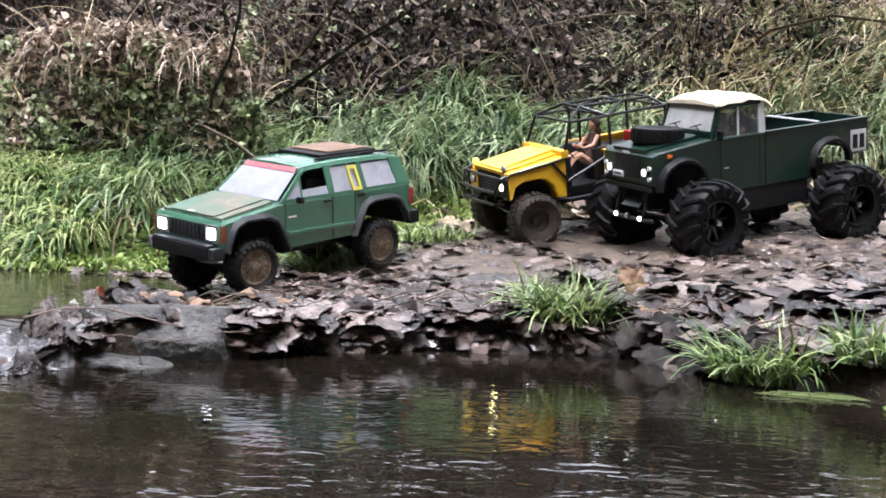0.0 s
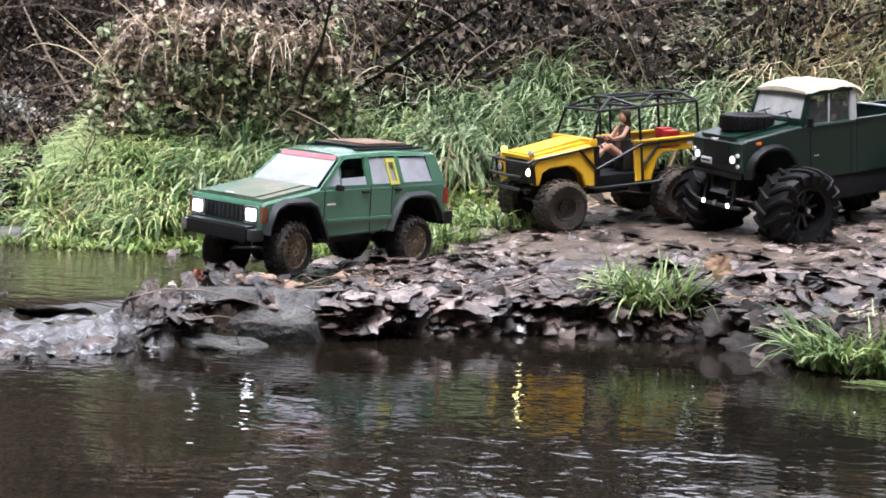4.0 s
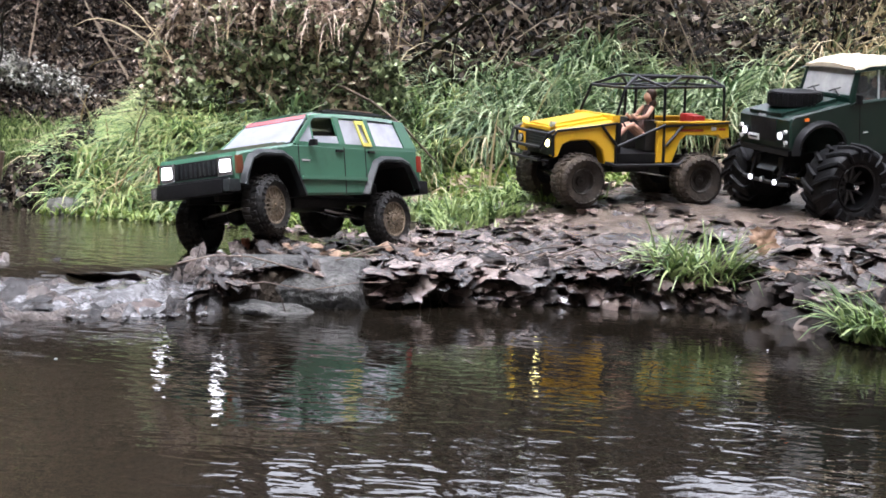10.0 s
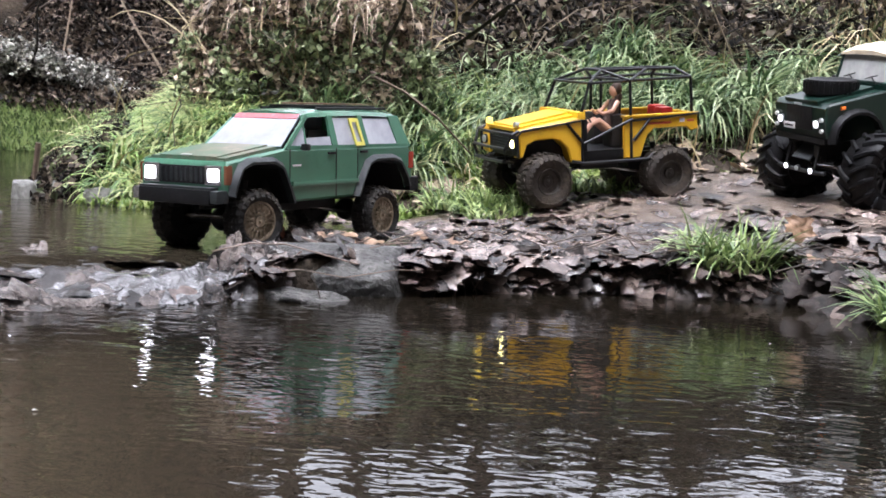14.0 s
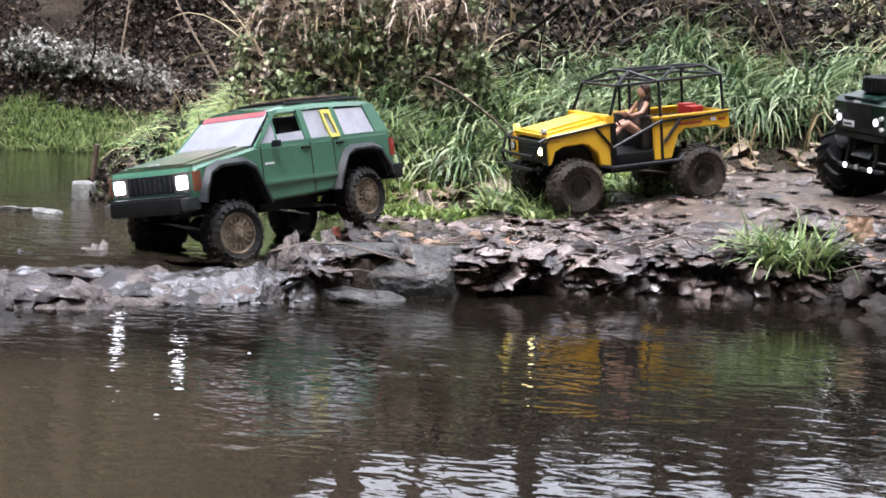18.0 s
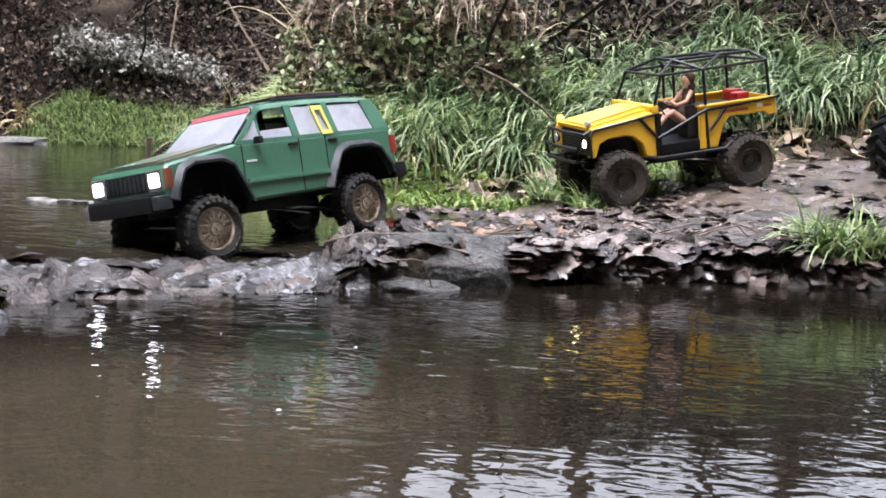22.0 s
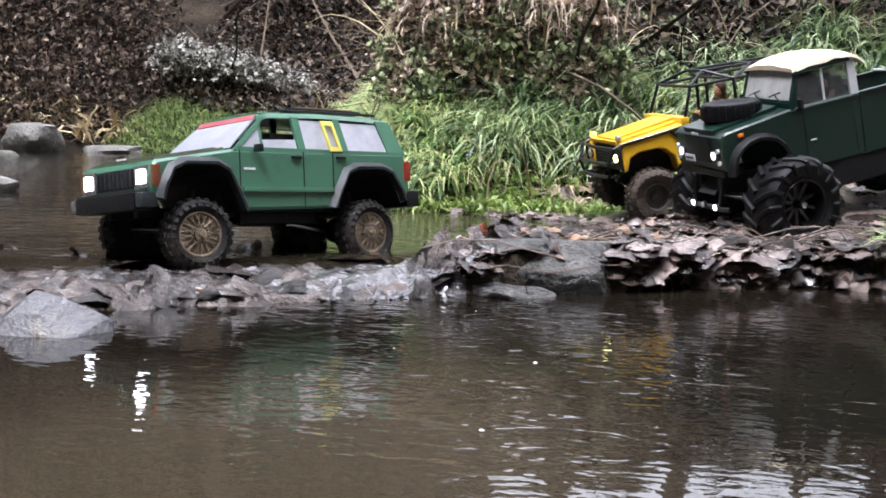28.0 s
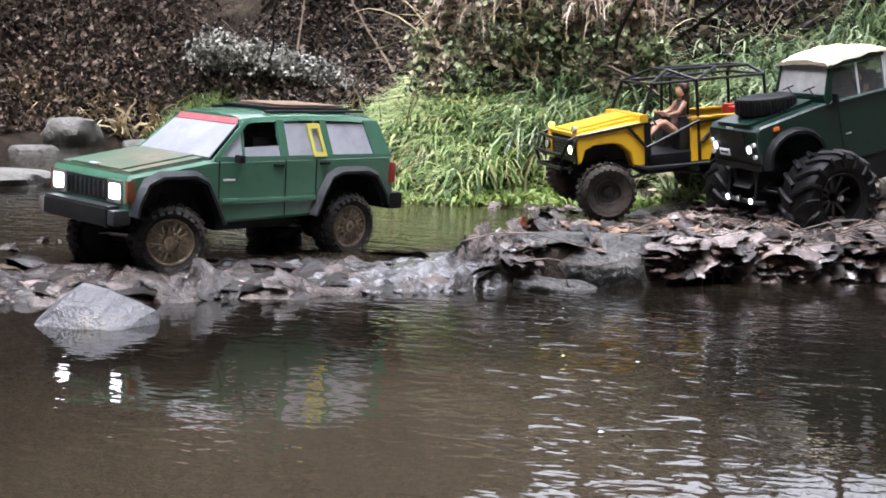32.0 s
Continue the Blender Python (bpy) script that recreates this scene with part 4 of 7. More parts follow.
# ---- grass ----
def blades(count, seed, where, length, width, droop, seg=4, swing=1.3):
    """Arching grass blades; where(r) gives a root and how far it leans."""
    r = random.Random(seed)
    vs, fs = [], []
    for p in where(np.random.RandomState(seed), count):
        ln, w, a = r.uniform(*length), r.uniform(*width), p[3] + r.gauss(0, swing)
        dx, dy = math.cos(a), math.sin(a)
        k = r.uniform(*droop)
        b = len(vs)
        px, pz, ang = 0.0, 0.0, r.uniform(0.1, 0.95)
        side = r.uniform(-0.4, 0.4)
        for i in range(seg + 1):
            ww = w * (1 - (i / seg) ** 1.6) * 0.5 + 0.0004
            cx_, cy_ = p[0] + dx * px - dy * side * px * 0.3, p[1] + dy * px + dx * side * px * 0.3
            vs += [(cx_ - dy * ww, cy_ + dx * ww, p[2] + pz), (cx_ + dy * ww, cy_ - dx * ww, p[2] + pz + ww * 0.5)]
            px += math.sin(ang) * ln / seg
            pz += math.cos(ang) * ln / seg
            ang += k / seg
        for i in range(seg):
            fs.append((b + 2 * i, b + 2 * i + 1, b + 2 * i + 3, b + 2 * i + 2))
    return vs, fs


def bank_root(x0, x1, near, far, clump=0.0, seed=41, lean=-1.57, foot=0.0):
    def where(r, n):
        x, y = r.uniform(x0, x1, n * 12), r.uniform(2.55, 4.5, n * 12)
        d = to_polygon(x, y, OPEN)
        ok = (d > near + foot * ease(x, -0.85, -0.6)) & (d < far) & (x > -0.405 * y + 0.05 * lattice(x, y, 9, 49))
        if clump:
            ok &= lattice(x, y, 5.5, seed) + r.uniform(-0.6, 0.6, len(x)) > clump
        x, y = x[ok][:n], y[ok][:n]
        return np.stack([x, y, ground(x, y) - 0.01, np.full(len(x), lean)], 1)
    return where


def tussocks(count, rad, base):
    """Roots gathered in tussocks: the blades fall outwards from each."""
    def where(r, n):
        c = base(r, count)
        k = r.randint(0, len(c), n)
        a, q = r.uniform(0, math.tau, n), rad * np.sqrt(r.uniform(0, 1, n))
        x, y = c[k, 0] + q * np.cos(a), c[k, 1] + q * np.sin(a)
        return np.stack([x, y, ground(x, y) - 0.01 + r.uniform(0, 0.03, len(c))[k], np.arctan2(np.sin(a) - 0.9, np.cos(a))], 1)
    return where


mesh_from("bank_grass", *blades(5000, 1, bank_root(-1.8, 0.35, -0.03, 0.6, -0.45, foot=0.24), (0.05, 0.14), (0.004, 0.01), (1.2, 2.9)), M_GRASS, "short green and yellowish grass on the bank", "grass")
mesh_from("bank_tussocks", *blades(27000, 8, tussocks(290, 0.035, bank_root(-1.75, 0.2, 0.0, 0.62, -0.5, foot=0.28)), (0.06, 0.17), (0.0045, 0.0095), (1.8, 3.4), 5, 0.7), M_GRASS, "drooping tussocks of yellow-green grass on the bank", "grass")
mesh_from("crest_grass", *blades(9000, 11, tussocks(100, 0.04, bank_root(-1.2, -0.3, 0.26, 0.54, -0.6)), (0.1, 0.2), (0.0045, 0.009), (1.6, 3.0), 5, 0.8), M_GRASS, "taller green grass standing before the bramble mound", "grass")
mesh_from("blade_grass", *blades(11500, 2, tussocks(110, 0.04, bank_root(-0.75, 2.0, 0.24, 0.6, -0.2, 43)), (0.1, 0.27), (0.005, 0.0105), (1.6, 3.2), 5, 0.8), M_BLUEGRASS, "long bluish-green grass blades on the bank", "grass")
mesh_from("straw", *blades(800, 3, bank_root(-1.9, 2.2, 0.0, 0.8, 0.0, 44), (0.08, 0.3), (0.003, 0.006), (0.8, 2.8)), M_STRAW, "dry straw-coloured grass among the green", "grass")
mesh_from("straw_thicket", *blades(900, 4, bank_root(0.62, 2.4, 0.25, 1.1, -0.1, 45), (0.2, 0.5), (0.004, 0.008), (0.9, 2.6)), M_STRAW, "tall dry yellow grass before the brambles", "grass")
mesh_from("slope_grass", *blades(9000, 9, tussocks(150, 0.06, bank_root(0.6, 2.8, 0.3, 1.7, -0.6, 47)), (0.16, 0.4), (0.006, 0.012), (1.5, 3.2), 5, 0.9), M_SLOPEGRASS, "long pale green grass hanging on the slope", "grass")
mesh_from("slope_straw", *blades(4200, 10, tussocks(90, 0.06, bank_root(0.72, 2.8, 0.35, 1.7, -0.5, 48)), (0.16, 0.42), (0.004, 0.009), (1.3, 3.2), 5, 0.9), M_STRAW, "dry straw hanging among the grass on the slope", "grass")
mesh_from("bank_edge_grass", *blades(4200, 5, bank_root(-0.9, 2.0, -0.12, 0.3, -0.1, 46), (0.015, 0.05), (0.003, 0.006), (0.3, 1.6), 3), M_TUFT, "short fresh grass along the foot of the bank", "grass")


def patch_root(r, n):
    x, y = r.uniform(-2.95, -1.85, n * 12), r.uniform(4.9, 6.0, n * 12)
    d = to_polygon(x, y, OPEN)
    ok = (d > -0.02) & (d < 0.55) & (x / y < -0.405 + 0.02 * lattice(x, y, 7, 52))
    x, y = x[ok][:n], y[ok][:n]
    return np.stack([x, y, ground(x, y) - 0.01, np.full(len(x), -1.57)], 1)


mesh_from("far_grass", *blades(7500, 6, patch_root, (0.03, 0.085), (0.006, 0.012), (0.5, 1.9), 3), M_FARGRASS, "bright grass on the far shore", "grass")


def weed_root(r, n):
    x = r.uniform(-1.13, -0.2, n)
    y = np.interp(x, [-1.45, -1.08, -0.79, -0.38, -0.2], [2.74, 2.75, 2.72, 2.84, 2.9]) - np.abs(r.normal(0, 0.045, n))
    return np.stack([x, y, HIGH + r.uniform(-0.004, 0.008, n), r.uniform(0, 6.28, n)], 1)


mesh_from("waterside_weed", *blades(1900, 7, weed_root, (0.012, 0.04), (0.005, 0.01), (0.8, 2.6), 3), M_WEED, "lime-green low weed along the water's edge", "weed")


def cover_root(r, n):
    x, y = r.uniform(-0.78, 0.15, n * 8), r.uniform(2.6, 3.3, n * 8)
    d = to_polygon(x, y, OPEN)
    ok = (d > -0.09) & (d < 0.3) & (lattice(x, y, 8, 57) + r.uniform(-0.5, 0.5, len(x)) > 0)
    x, y = x[ok][:n], y[ok][:n]
    return np.stack([x, y, np.maximum(ground(x, y), HIGH) + r.uniform(0.004, 0.03, len(x))], 1)


def tuft(name, x, y, z, rad, count, seed, length, lab, mat=M_TUFT):
    base = empty(name, lab, "grass", "", pose(x, y, max(z, float(ground(x, y)) - 0.006)))
    for k in range(5):
        def root(r, n):
            a, q = r.uniform(k * 1.2566, k * 1.2566 + 1.5, n), rad * np.sqrt(r.uniform(0, 1, n))
            return np.stack([q * np.cos(a) * 1.3, q * np.sin(a) * 0.8, 0 * a, np.arctan2(np.sin(a), np.cos(a) * 1.2)], 1)
        mesh_from("tussock", *blades(count // 5, seed + 100 * k, root, length, (0.003, 0.0062), (0.6, 2.2)), mat, "", "", "", base)
    return base


tuft("grass_tuft", 0.2, 1.99, 0.095, 0.05, 300, 51, (0.05, 0.12), "fresh green grass tuft growing on the mud's edge")
tuft("grass_clump", 0.46, 1.755, 0.07, 0.065, 460, 52, (0.05, 0.115), "fresh green grass clump growing at the waterline")
tuft("grass_clump", 0.58, 1.66, 0.07, 0.05, 200, 53, (0.04, 0.1), "fresh green grass clump growing at the waterline")
tuft("grass_tuft", 0.17, 2.16, 0.125, 0.03, 70, 54, (0.02, 0.05), "small grass tuft growing in the mud")
tuft("grass_tuft", -0.27, 2.74, 0.1, 0.08, 330, 55, (0.04, 0.1), "dark green grass tuft at the foot of the bank")
tuft("grass_tuft", -0.13, 2.7, 0.118, 0.06, 150, 57, (0.03, 0.07), "short green grass tuft on the muddy verge")
tuft("grass_tuft", -0.2, 2.55, 0.105, 0.05, 110, 58, (0.025, 0.06), "short green grass tuft on the muddy verge")
tuft("grass_tuft", 0.0, 2.85, 0.14, 0.07, 170, 59, (0.03, 0.08), "short green grass tuft on the muddy verge")
tuft("grass_tuft", -0.22, 2.66, 0.1, 0.07, 240, 60, (0.03, 0.08), "fresh green grass tuft on the muddy verge")
tuft("grass_tuft", -0.1, 2.95, 0.13, 0.07, 200, 56, (0.05, 0.11), "green grass tuft at the foot of the bank")
# blades lying on the water, and round leaves beside the clump
fl = empty("floating_blades", "pale green grass blades floating on the pool", "grass")
for k in range(9):
    x, y, a, ln = 0.41 + 0.012 * k, 1.655 + 0.007 * (k % 4), -0.16 + 0.05 * k - 0.02 * (k % 3), 0.09 + 0.012 * (k % 4)
    tip = (x + ln * math.cos(a), y - 0.03 + ln * math.sin(a) * 0.5, LOW + 0.0035)
    part("blade", plate([(x, y - 0.0016, LOW + 0.004), tip, (x, y + 0.0016, LOW + 0.003)], 0.0008), M_TUFT, fl)
for k, (x, y) in enumerate(((0.56, 1.57), (0.585, 1.555), (0.61, 1.58), (0.6, 1.53), (0.635, 1.54))):
    single("round_leaf", M_WEED, 1, x, y, 0.07 + 0.004 * k, 0.035, 15 * k, 10, 50 * k, "bright green round leaf at the waterline")


# ---- brambles ----
def bush_leaves(count, seed, where, size):
    r = np.random.RandomState(seed)
    pts = where(r, count)
    n = len(pts)
    s = r.uniform(*size, n)[:, None]
    a = r.normal(0, 1, (n, 3))
    a /= np.linalg.norm(a, axis=1)[:, None]
    b = np.cross(a, r.normal(0, 1, (n, 3)))
    b /= np.linalg.norm(b, axis=1)[:, None]
    c = np.cross(a, b)
    v = np.stack([pts - a * s, pts - b * s * 0.62 + c * s * 0.14 - a * s * 0.2, pts + b * s * 0.66 + c * s * 0.12 - a * s * 0.15, pts + a * s + c * s * 0.3 * r.uniform(-1, 1, n)[:, None], pts + c * s * r.uniform(-0.4, 0.3, n)[:, None]], 1).reshape(-1, 3)
    i = np.arange(n)[:, None] * 5
    f = np.concatenate([i + [0, 1, 4], i + [1, 3, 4], i + [3, 2, 4], i + [2, 0, 4]], 0)
    return v.tolist(), f.tolist()


def slope(x0, x1, d0, d1, tall, lump, seed):
    """Points in a lumpy thicket over the slope."""
    def where(r, n):
        x, y = r.uniform(x0, x1, n * 6), r.uniform(2.8, 8.5, n * 6)
        d = to_polygon(x, y, OPEN)
        ok = (d > d0) & (d < d1)
        x, y = x[ok][:n], y[ok][:n]
        top = tall * (0.6 + 0.55 * lattice(x, y, lump, seed) + 0.25 * lattice(x, y, lump * 3, seed + 1))
        top = np.maximum(top, 0.08)
        z = ground(x, y) + top * (1 - r.uniform(0, 1, len(x)) ** 2.2 * 0.9)
        return np.stack([x, y, z], 1)
    return where


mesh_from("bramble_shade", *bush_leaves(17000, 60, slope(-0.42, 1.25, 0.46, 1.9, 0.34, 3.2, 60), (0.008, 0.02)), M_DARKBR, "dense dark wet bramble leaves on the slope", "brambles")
mesh_from("bramble_thicket", *bush_leaves(22000, 61, slope(-1.75, -0.3, 0.6, 1.9, 0.34, 3.2, 61), (0.008, 0.02)), M_BRAMBLE, "dense brown dead bramble leaves on the slope", "brambles")
mesh_from("bramble_green", *bush_leaves(2000, 62, slope(-1.75, 2.6, 0.42, 1.5, 0.36, 3.1, 71), (0.008, 0.016)), M_GREENBR, "dull green bramble leaves among the brown", "brambles")
mesh_from("bramble_back", *bush_leaves(34000, 63, slope(-3.2, 4.0, 1.5, 4.5, 0.4, 1.4, 81), (0.014, 0.036)), M_BRAMBLE, "brown thicket higher on the slope", "brambles")
mesh_from("bramble_back_green", *bush_leaves(3500, 64, slope(-3.2, 4.0, 1.4, 4.2, 0.42, 1.6, 85), (0.014, 0.034)), M_GREENBR, "dull green leaves in the thicket", "brambles")


def bank_end(r, n):
    x, y = r.uniform(-1.9, -1.0, n * 6), r.uniform(2.65, 4.4, n * 6)
    d, q = to_polygon(x, y, OPEN), x / y + 0.02 * lattice(x, y, 9, 50)
    ok = (d > -0.03) & (d < 0.4) & (q < -0.395)
    x, y, d = x[ok][:n], y[ok][:n], d[ok][:n]
    return np.stack([x, y, ground(x, y) + (0.05 + 0.25 * np.clip(d + 0.03, 0, 0.3)) * r.uniform(0, 1, len(x)) ** 0.6], 1)


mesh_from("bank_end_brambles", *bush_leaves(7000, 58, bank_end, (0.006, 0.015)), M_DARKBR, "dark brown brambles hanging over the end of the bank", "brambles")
mesh_from("bank_end_leaves", *bush_leaves(700, 57, bank_end, (0.007, 0.016)), M_GREENBR, "dull green leaves at the end of the bank", "brambles")


def far_left(r, n):
    x, y = r.uniform(-6.0, -1.9, n * 5), r.uniform(3.2, 8.5, n * 5)
    d = to_polygon(x, y, OPEN)
    ok = (d > 0.12) & (d < 3) & ~((x > -2.98) & (y > 4.9) & (d < 1.15)) & ~((x > -3.4) & (x < -2.8) & (y > 6.0) & (y < 6.9))
    x, y = x[ok][:n], y[ok][:n]
    top = np.clip((to_polygon(x, y, OPEN) - 0.1) * 2, 0, 1) * (0.75 + 0.4 * lattice(x, y, 1.3, 91) + 0.25 * lattice(x, y, 4, 92))
    return np.stack([x, y, ground(x, y) + np.maximum(top, 0.05) * (1 - r.uniform(0, 1, len(x)) ** 2.2 * 0.9)], 1)


mesh_from("hedge_far", *bush_leaves(160000, 65, far_left, (0.008, 0.02)), M_HEDGE, "brown tangled hedge on the far bank", "hedge")


def pale_mound(r, n):
    t, a = r.uniform(0, 1, n), r.normal(0, 0.05, (n, 3))
    top = 0.03 * lattice(t * 3, 0 * t, 4, 95)
    c = np.stack([-2.86 + 0.6 * t, 5.5 + 0.2 * t, 0.545 - 0.15 * t + top], 1)
    return c + a * np.stack([1.0 + 0 * t, 0.9 + 0 * t, 0.8 - 0.35 * t], 1)


mesh_from("pale_bramble", *bush_leaves(9500, 66, pale_mound, (0.007, 0.016)), M_FROST, "pale grey-leaved bramble mound over the far shore", "brambles")


def mound_base(r, n):
    x, y = r.uniform(-2.98, -1.9, n), r.uniform(5.45, 6.6, n)
    return np.stack([x, y, ground(x, y) + r.uniform(0, 1, n) ** 1.5 * np.interp(x, [-2.98, -2.2, -1.9], [0.14, 0.08, 0.06])], 1)


mesh_from("mound_base", *bush_leaves(16000, 68, mound_base, (0.008, 0.022)), M_BRAMBLE, "dark dead leaves under the pale bramble mound", "brambles")


def mound(cx_, cz, wide, tall, count, rad):
    """Leaves gathered in drooping sprays over the face of the nearest bramble mound."""
    def where(r, n):
        c = np.stack([cx_ + wide * r.uniform(-1, 1, count), np.zeros(count), cz + tall * r.uniform(-1, 1, count)], 1)
        c[:, 1] = 3.22 + 0.05 * lattice(c[:, 0], c[:, 2], 7, 55) + 0.25 * (c[:, 2] - 0.45) + r.uniform(-0.02, 0.02, count)
        k = r.randint(0, count, n)
        u = r.uniform(0, 1, n)
        return c[k] + r.normal(0, 1, (n, 3)) * rad * np.array([0.8, 0.8, 0.5]) + np.stack([0 * u, -0.02 * u, -0.04 * u], 1)
    return where


mesh_from("dry_bramble", *bush_leaves(6000, 59, mound(-0.78, 0.56, 0.3, 0.1, 60, 0.026), (0.006, 0.014)), M_TAWNY, "pale tawny dead leaves in the nearest bramble mound", "brambles")
mesh_from("tawny_bramble", *bush_leaves(3000, 67, mound(-0.76, 0.54, 0.32, 0.085, 40, 0.024), (0.007, 0.014)), M_GREENBR, "dull pale green leaves in the nearest bramble mound", "brambles")
mesh_from("fresh_bramble", *bush_leaves(1300, 71, mound(-0.69, 0.52, 0.12, 0.06, 18, 0.022), (0.008, 0.016)), M_GREENBR, "pale green living bramble leaves hanging over the grass", "brambles")
mesh_from("low_bramble", *bush_leaves(1900, 75, mound(-0.78, 0.425, 0.33, 0.05, 34, 0.024), (0.007, 0.014)), M_GREENBR, "pale green bramble leaves hanging into the grass", "brambles")
mesh_from("low_dry_bramble", *bush_leaves(1500, 76, mound(-0.8, 0.43, 0.33, 0.05, 26, 0.024), (0.007, 0.014)), M_TAWNY, "pale tawny leaves hanging into the grass", "brambles")


def mound_top(r, n):
    x = r.uniform(-1.0, -0.5, n)
    return np.stack([x, 3.26 + r.uniform(-0.05, 0.06, n), 0.56 + 0.05 * lattice(x, 0 * x, 6, 56) + r.uniform(-0.05, 0.03, n), np.full(n, -1.57)], 1)


mesh_from("dead_stalks", *blades(260, 72, mound_top, (0.09, 0.24), (0.0025, 0.0055), (1.6, 3.2), 6, 1.0), M_TAWNY, "pale dead stalks arching over the bramble mound", "brambles")
mesh_from("bramble_clusters", *bush_leaves(1800, 69, slope(-1.75, 0.4, 0.42, 1.0, 0.34, 5.0, 63), (0.012, 0.024)), M_BRAMBLE, "larger curled brown bramble leaves at the thicket's edge", "brambles")


mesh_from("ground_cover", *bush_leaves(2400, 73, cover_root, (0.006, 0.013)), M_WEED, "low round-leaved bright green weeds at the foot of the bank", "weed")


def canes(count, seed, where, length, rad):
    r = random.Random(seed)
    vs, fs = [], []
    for p in where(np.random.RandomState(seed), count):
        a, ln, w = r.uniform(0, math.tau), r.uniform(*length), r.uniform(*rad)
        el, turn = r.uniform(0.2, 1.3), r.uniform(-1.4, 0.2)
        q = Vector(p)
        b = len(vs)
        seg = 6
        for i in range(seg + 1):
            d = Vector((math.cos(a) * math.cos(el), math.sin(a) * math.cos(el), math.sin(el)))
            u = d.cross(Vector((0, 0.3, 1))).normalized()
            v = d.cross(u)
            for k in range(3):
                vs.append(tuple(q + (u * math.cos(k * 2.094) + v * math.sin(k * 2.094)) * w * (1 - 0.7 * i / seg)))
            q = q + d * ln / seg
            el += turn * 1.6 / seg
            a += r.uniform(-0.3, 0.3)
        for i in range(seg):
            for k in range(3):
                fs.append((b + 3 * i + k, b + 3 * i + (k + 1) % 3, b + 3 * i + 3 + (k + 1) % 3, b + 3 * i + 3 + k))
    return vs, fs


def slope_root(x0, x1, d0, d1, y1=6.0):
    def where(r, n):
        x, y = r.uniform(x0, x1, n * 10), r.uniform(2.8, y1, n * 10)
        d = to_polygon(x, y, OPEN)
        ok = (d > d0) & (d < d1)
        x, y = x[ok][:n], y[ok][:n]
        return np.stack([x, y, ground(x, y)], 1)
    return where


mesh_from("bramble_canes", *canes(1000, 71, slope_root(-1.7, 2.6, 0.45, 1.7), (0.25, 0.75), (0.0016, 0.0045)), M_STEM, "arching brown bramble canes", "brambles")
mesh_from("far_canes", *canes(420, 72, slope_root(-5, 3, 0.6, 3.0, 8.0), (0.5, 1.4), (0.003, 0.008)), M_STEM, "long brown canes in the thicket", "brambles")


def mound_root(r, n):
    return np.stack([-0.78 + r.normal(0, 0.15, n), 3.32 + r.normal(0, 0.06, n), 0.47 + r.normal(0, 0.05, n)], 1)


mesh_from("tawny_canes", *canes(190, 73, mound_root, (0.12, 0.34), (0.0016, 0.0034)), M_STRAW, "tawny dead canes draped over the mound", "brambles")


def reed_root(r, n):
    x, y = r.uniform(-3.7, -2.9, n), r.uniform(5.05, 5.35, n)
    return np.stack([x, y, ground(x, y), np.full(n, -1.57)], 1)


mesh_from("dead_reeds", *blades(260, 74, reed_root, (0.06, 0.22), (0.012, 0.03), (0.8, 2.6), 3), M_STRAW, "dead pale leaves hanging at the far water's edge", "reeds")

# trees on the slope: bare, with forked limbs and twigs
rng = random.Random(77)
for k, (x, y, r0, h, lean) in enumerate(((-3.12, 6.55, 0.085, 2.6, 0.03), (-5.2, 9.0, 0.12, 4.0, -0.1), (1.6, 8.2, 0.1, 3.6, 0.15), (-1.5, 8.4, 0.07, 4.2, 0.05), (-0.75, 9.1, 0.09, 4.6, -0.04), (0.1, 8.6, 0.06, 4.0, 0.06), (0.75, 9.3, 0.1, 4.8, -0.05), (-2.2, 9.2, 0.11, 4.8, 0.02), (2.5, 9.0, 0.08, 4.2, -0.06), (-3.9, 8.6, 0.08, 4.2, 0.06))):
    t = empty("tree", "bare brown tree standing behind the brambles", "tree", "trees on the slope", pose(x, y, float(ground(x, y)) - 0.1))
    pts = [(lean * i * i * 0.1 + 0.03 * math.sin(i * 2 + k), 0.03 * math.cos(i), h * i / 8) for i in range(9)]
    part("trunk", tube(pts, r0, 12, None, r0 * 0.3), M_BARK, t)
    for j in range(11):
        a, z = j * 2.4 + k, h * (0.22 + 0.07 * j)
        root = Vector((lean * (z * 8 / h) ** 2 * 0.1, 0, z))
        ln = 0.9 * (1.25 - z / h) + 0.25
        mid, end = root + Vector((0.5 * ln * math.cos(a), 0.5 * ln * math.sin(a), 0.3 * ln)), root + Vector((ln * math.cos(a + 0.2), ln * math.sin(a + 0.2), 0.75 * ln))
        limb = tube([root, mid, end], r0 * 0.26, 6, None, r0 * 0.05)
        for q in range(5):
            u = rng.uniform(0.3, 1)
            p0 = mid.lerp(end, u)
            b = a + rng.uniform(-1.3, 1.3)
            tube([p0, p0 + Vector((0.22 * math.cos(b), 0.22 * math.sin(b), rng.uniform(0.05, 0.25)))], 0.006, 4, limb, 0.002)
        part("limb", limb, M_BARK, t)
for pts, r0, lab in (([(-2.9, 6.2, 0.75), (-2.55, 6.1, 1.05), (-2.0, 6.0, 1.22), (-1.5, 5.9, 1.28)], 0.012, "long bare curved branch reaching over the brambles"), ([(-2.6, 6.1, 0.8), (-2.35, 6.05, 1.05), (-2.1, 6.0, 1.2)], 0.009, "thin bare branch in the brambles")):
    b = tagged(obj("branch", tube(pts, r0, 7, None, 0.004), M_STEM), lab, "branch")
stick = tagged(obj("stick", tube([(-1.52, 3.3, 0.06), (-1.5, 3.29, 0.2)], 0.008, 7), M_TWIG), "short dark stick standing in the upper pool", "stick")

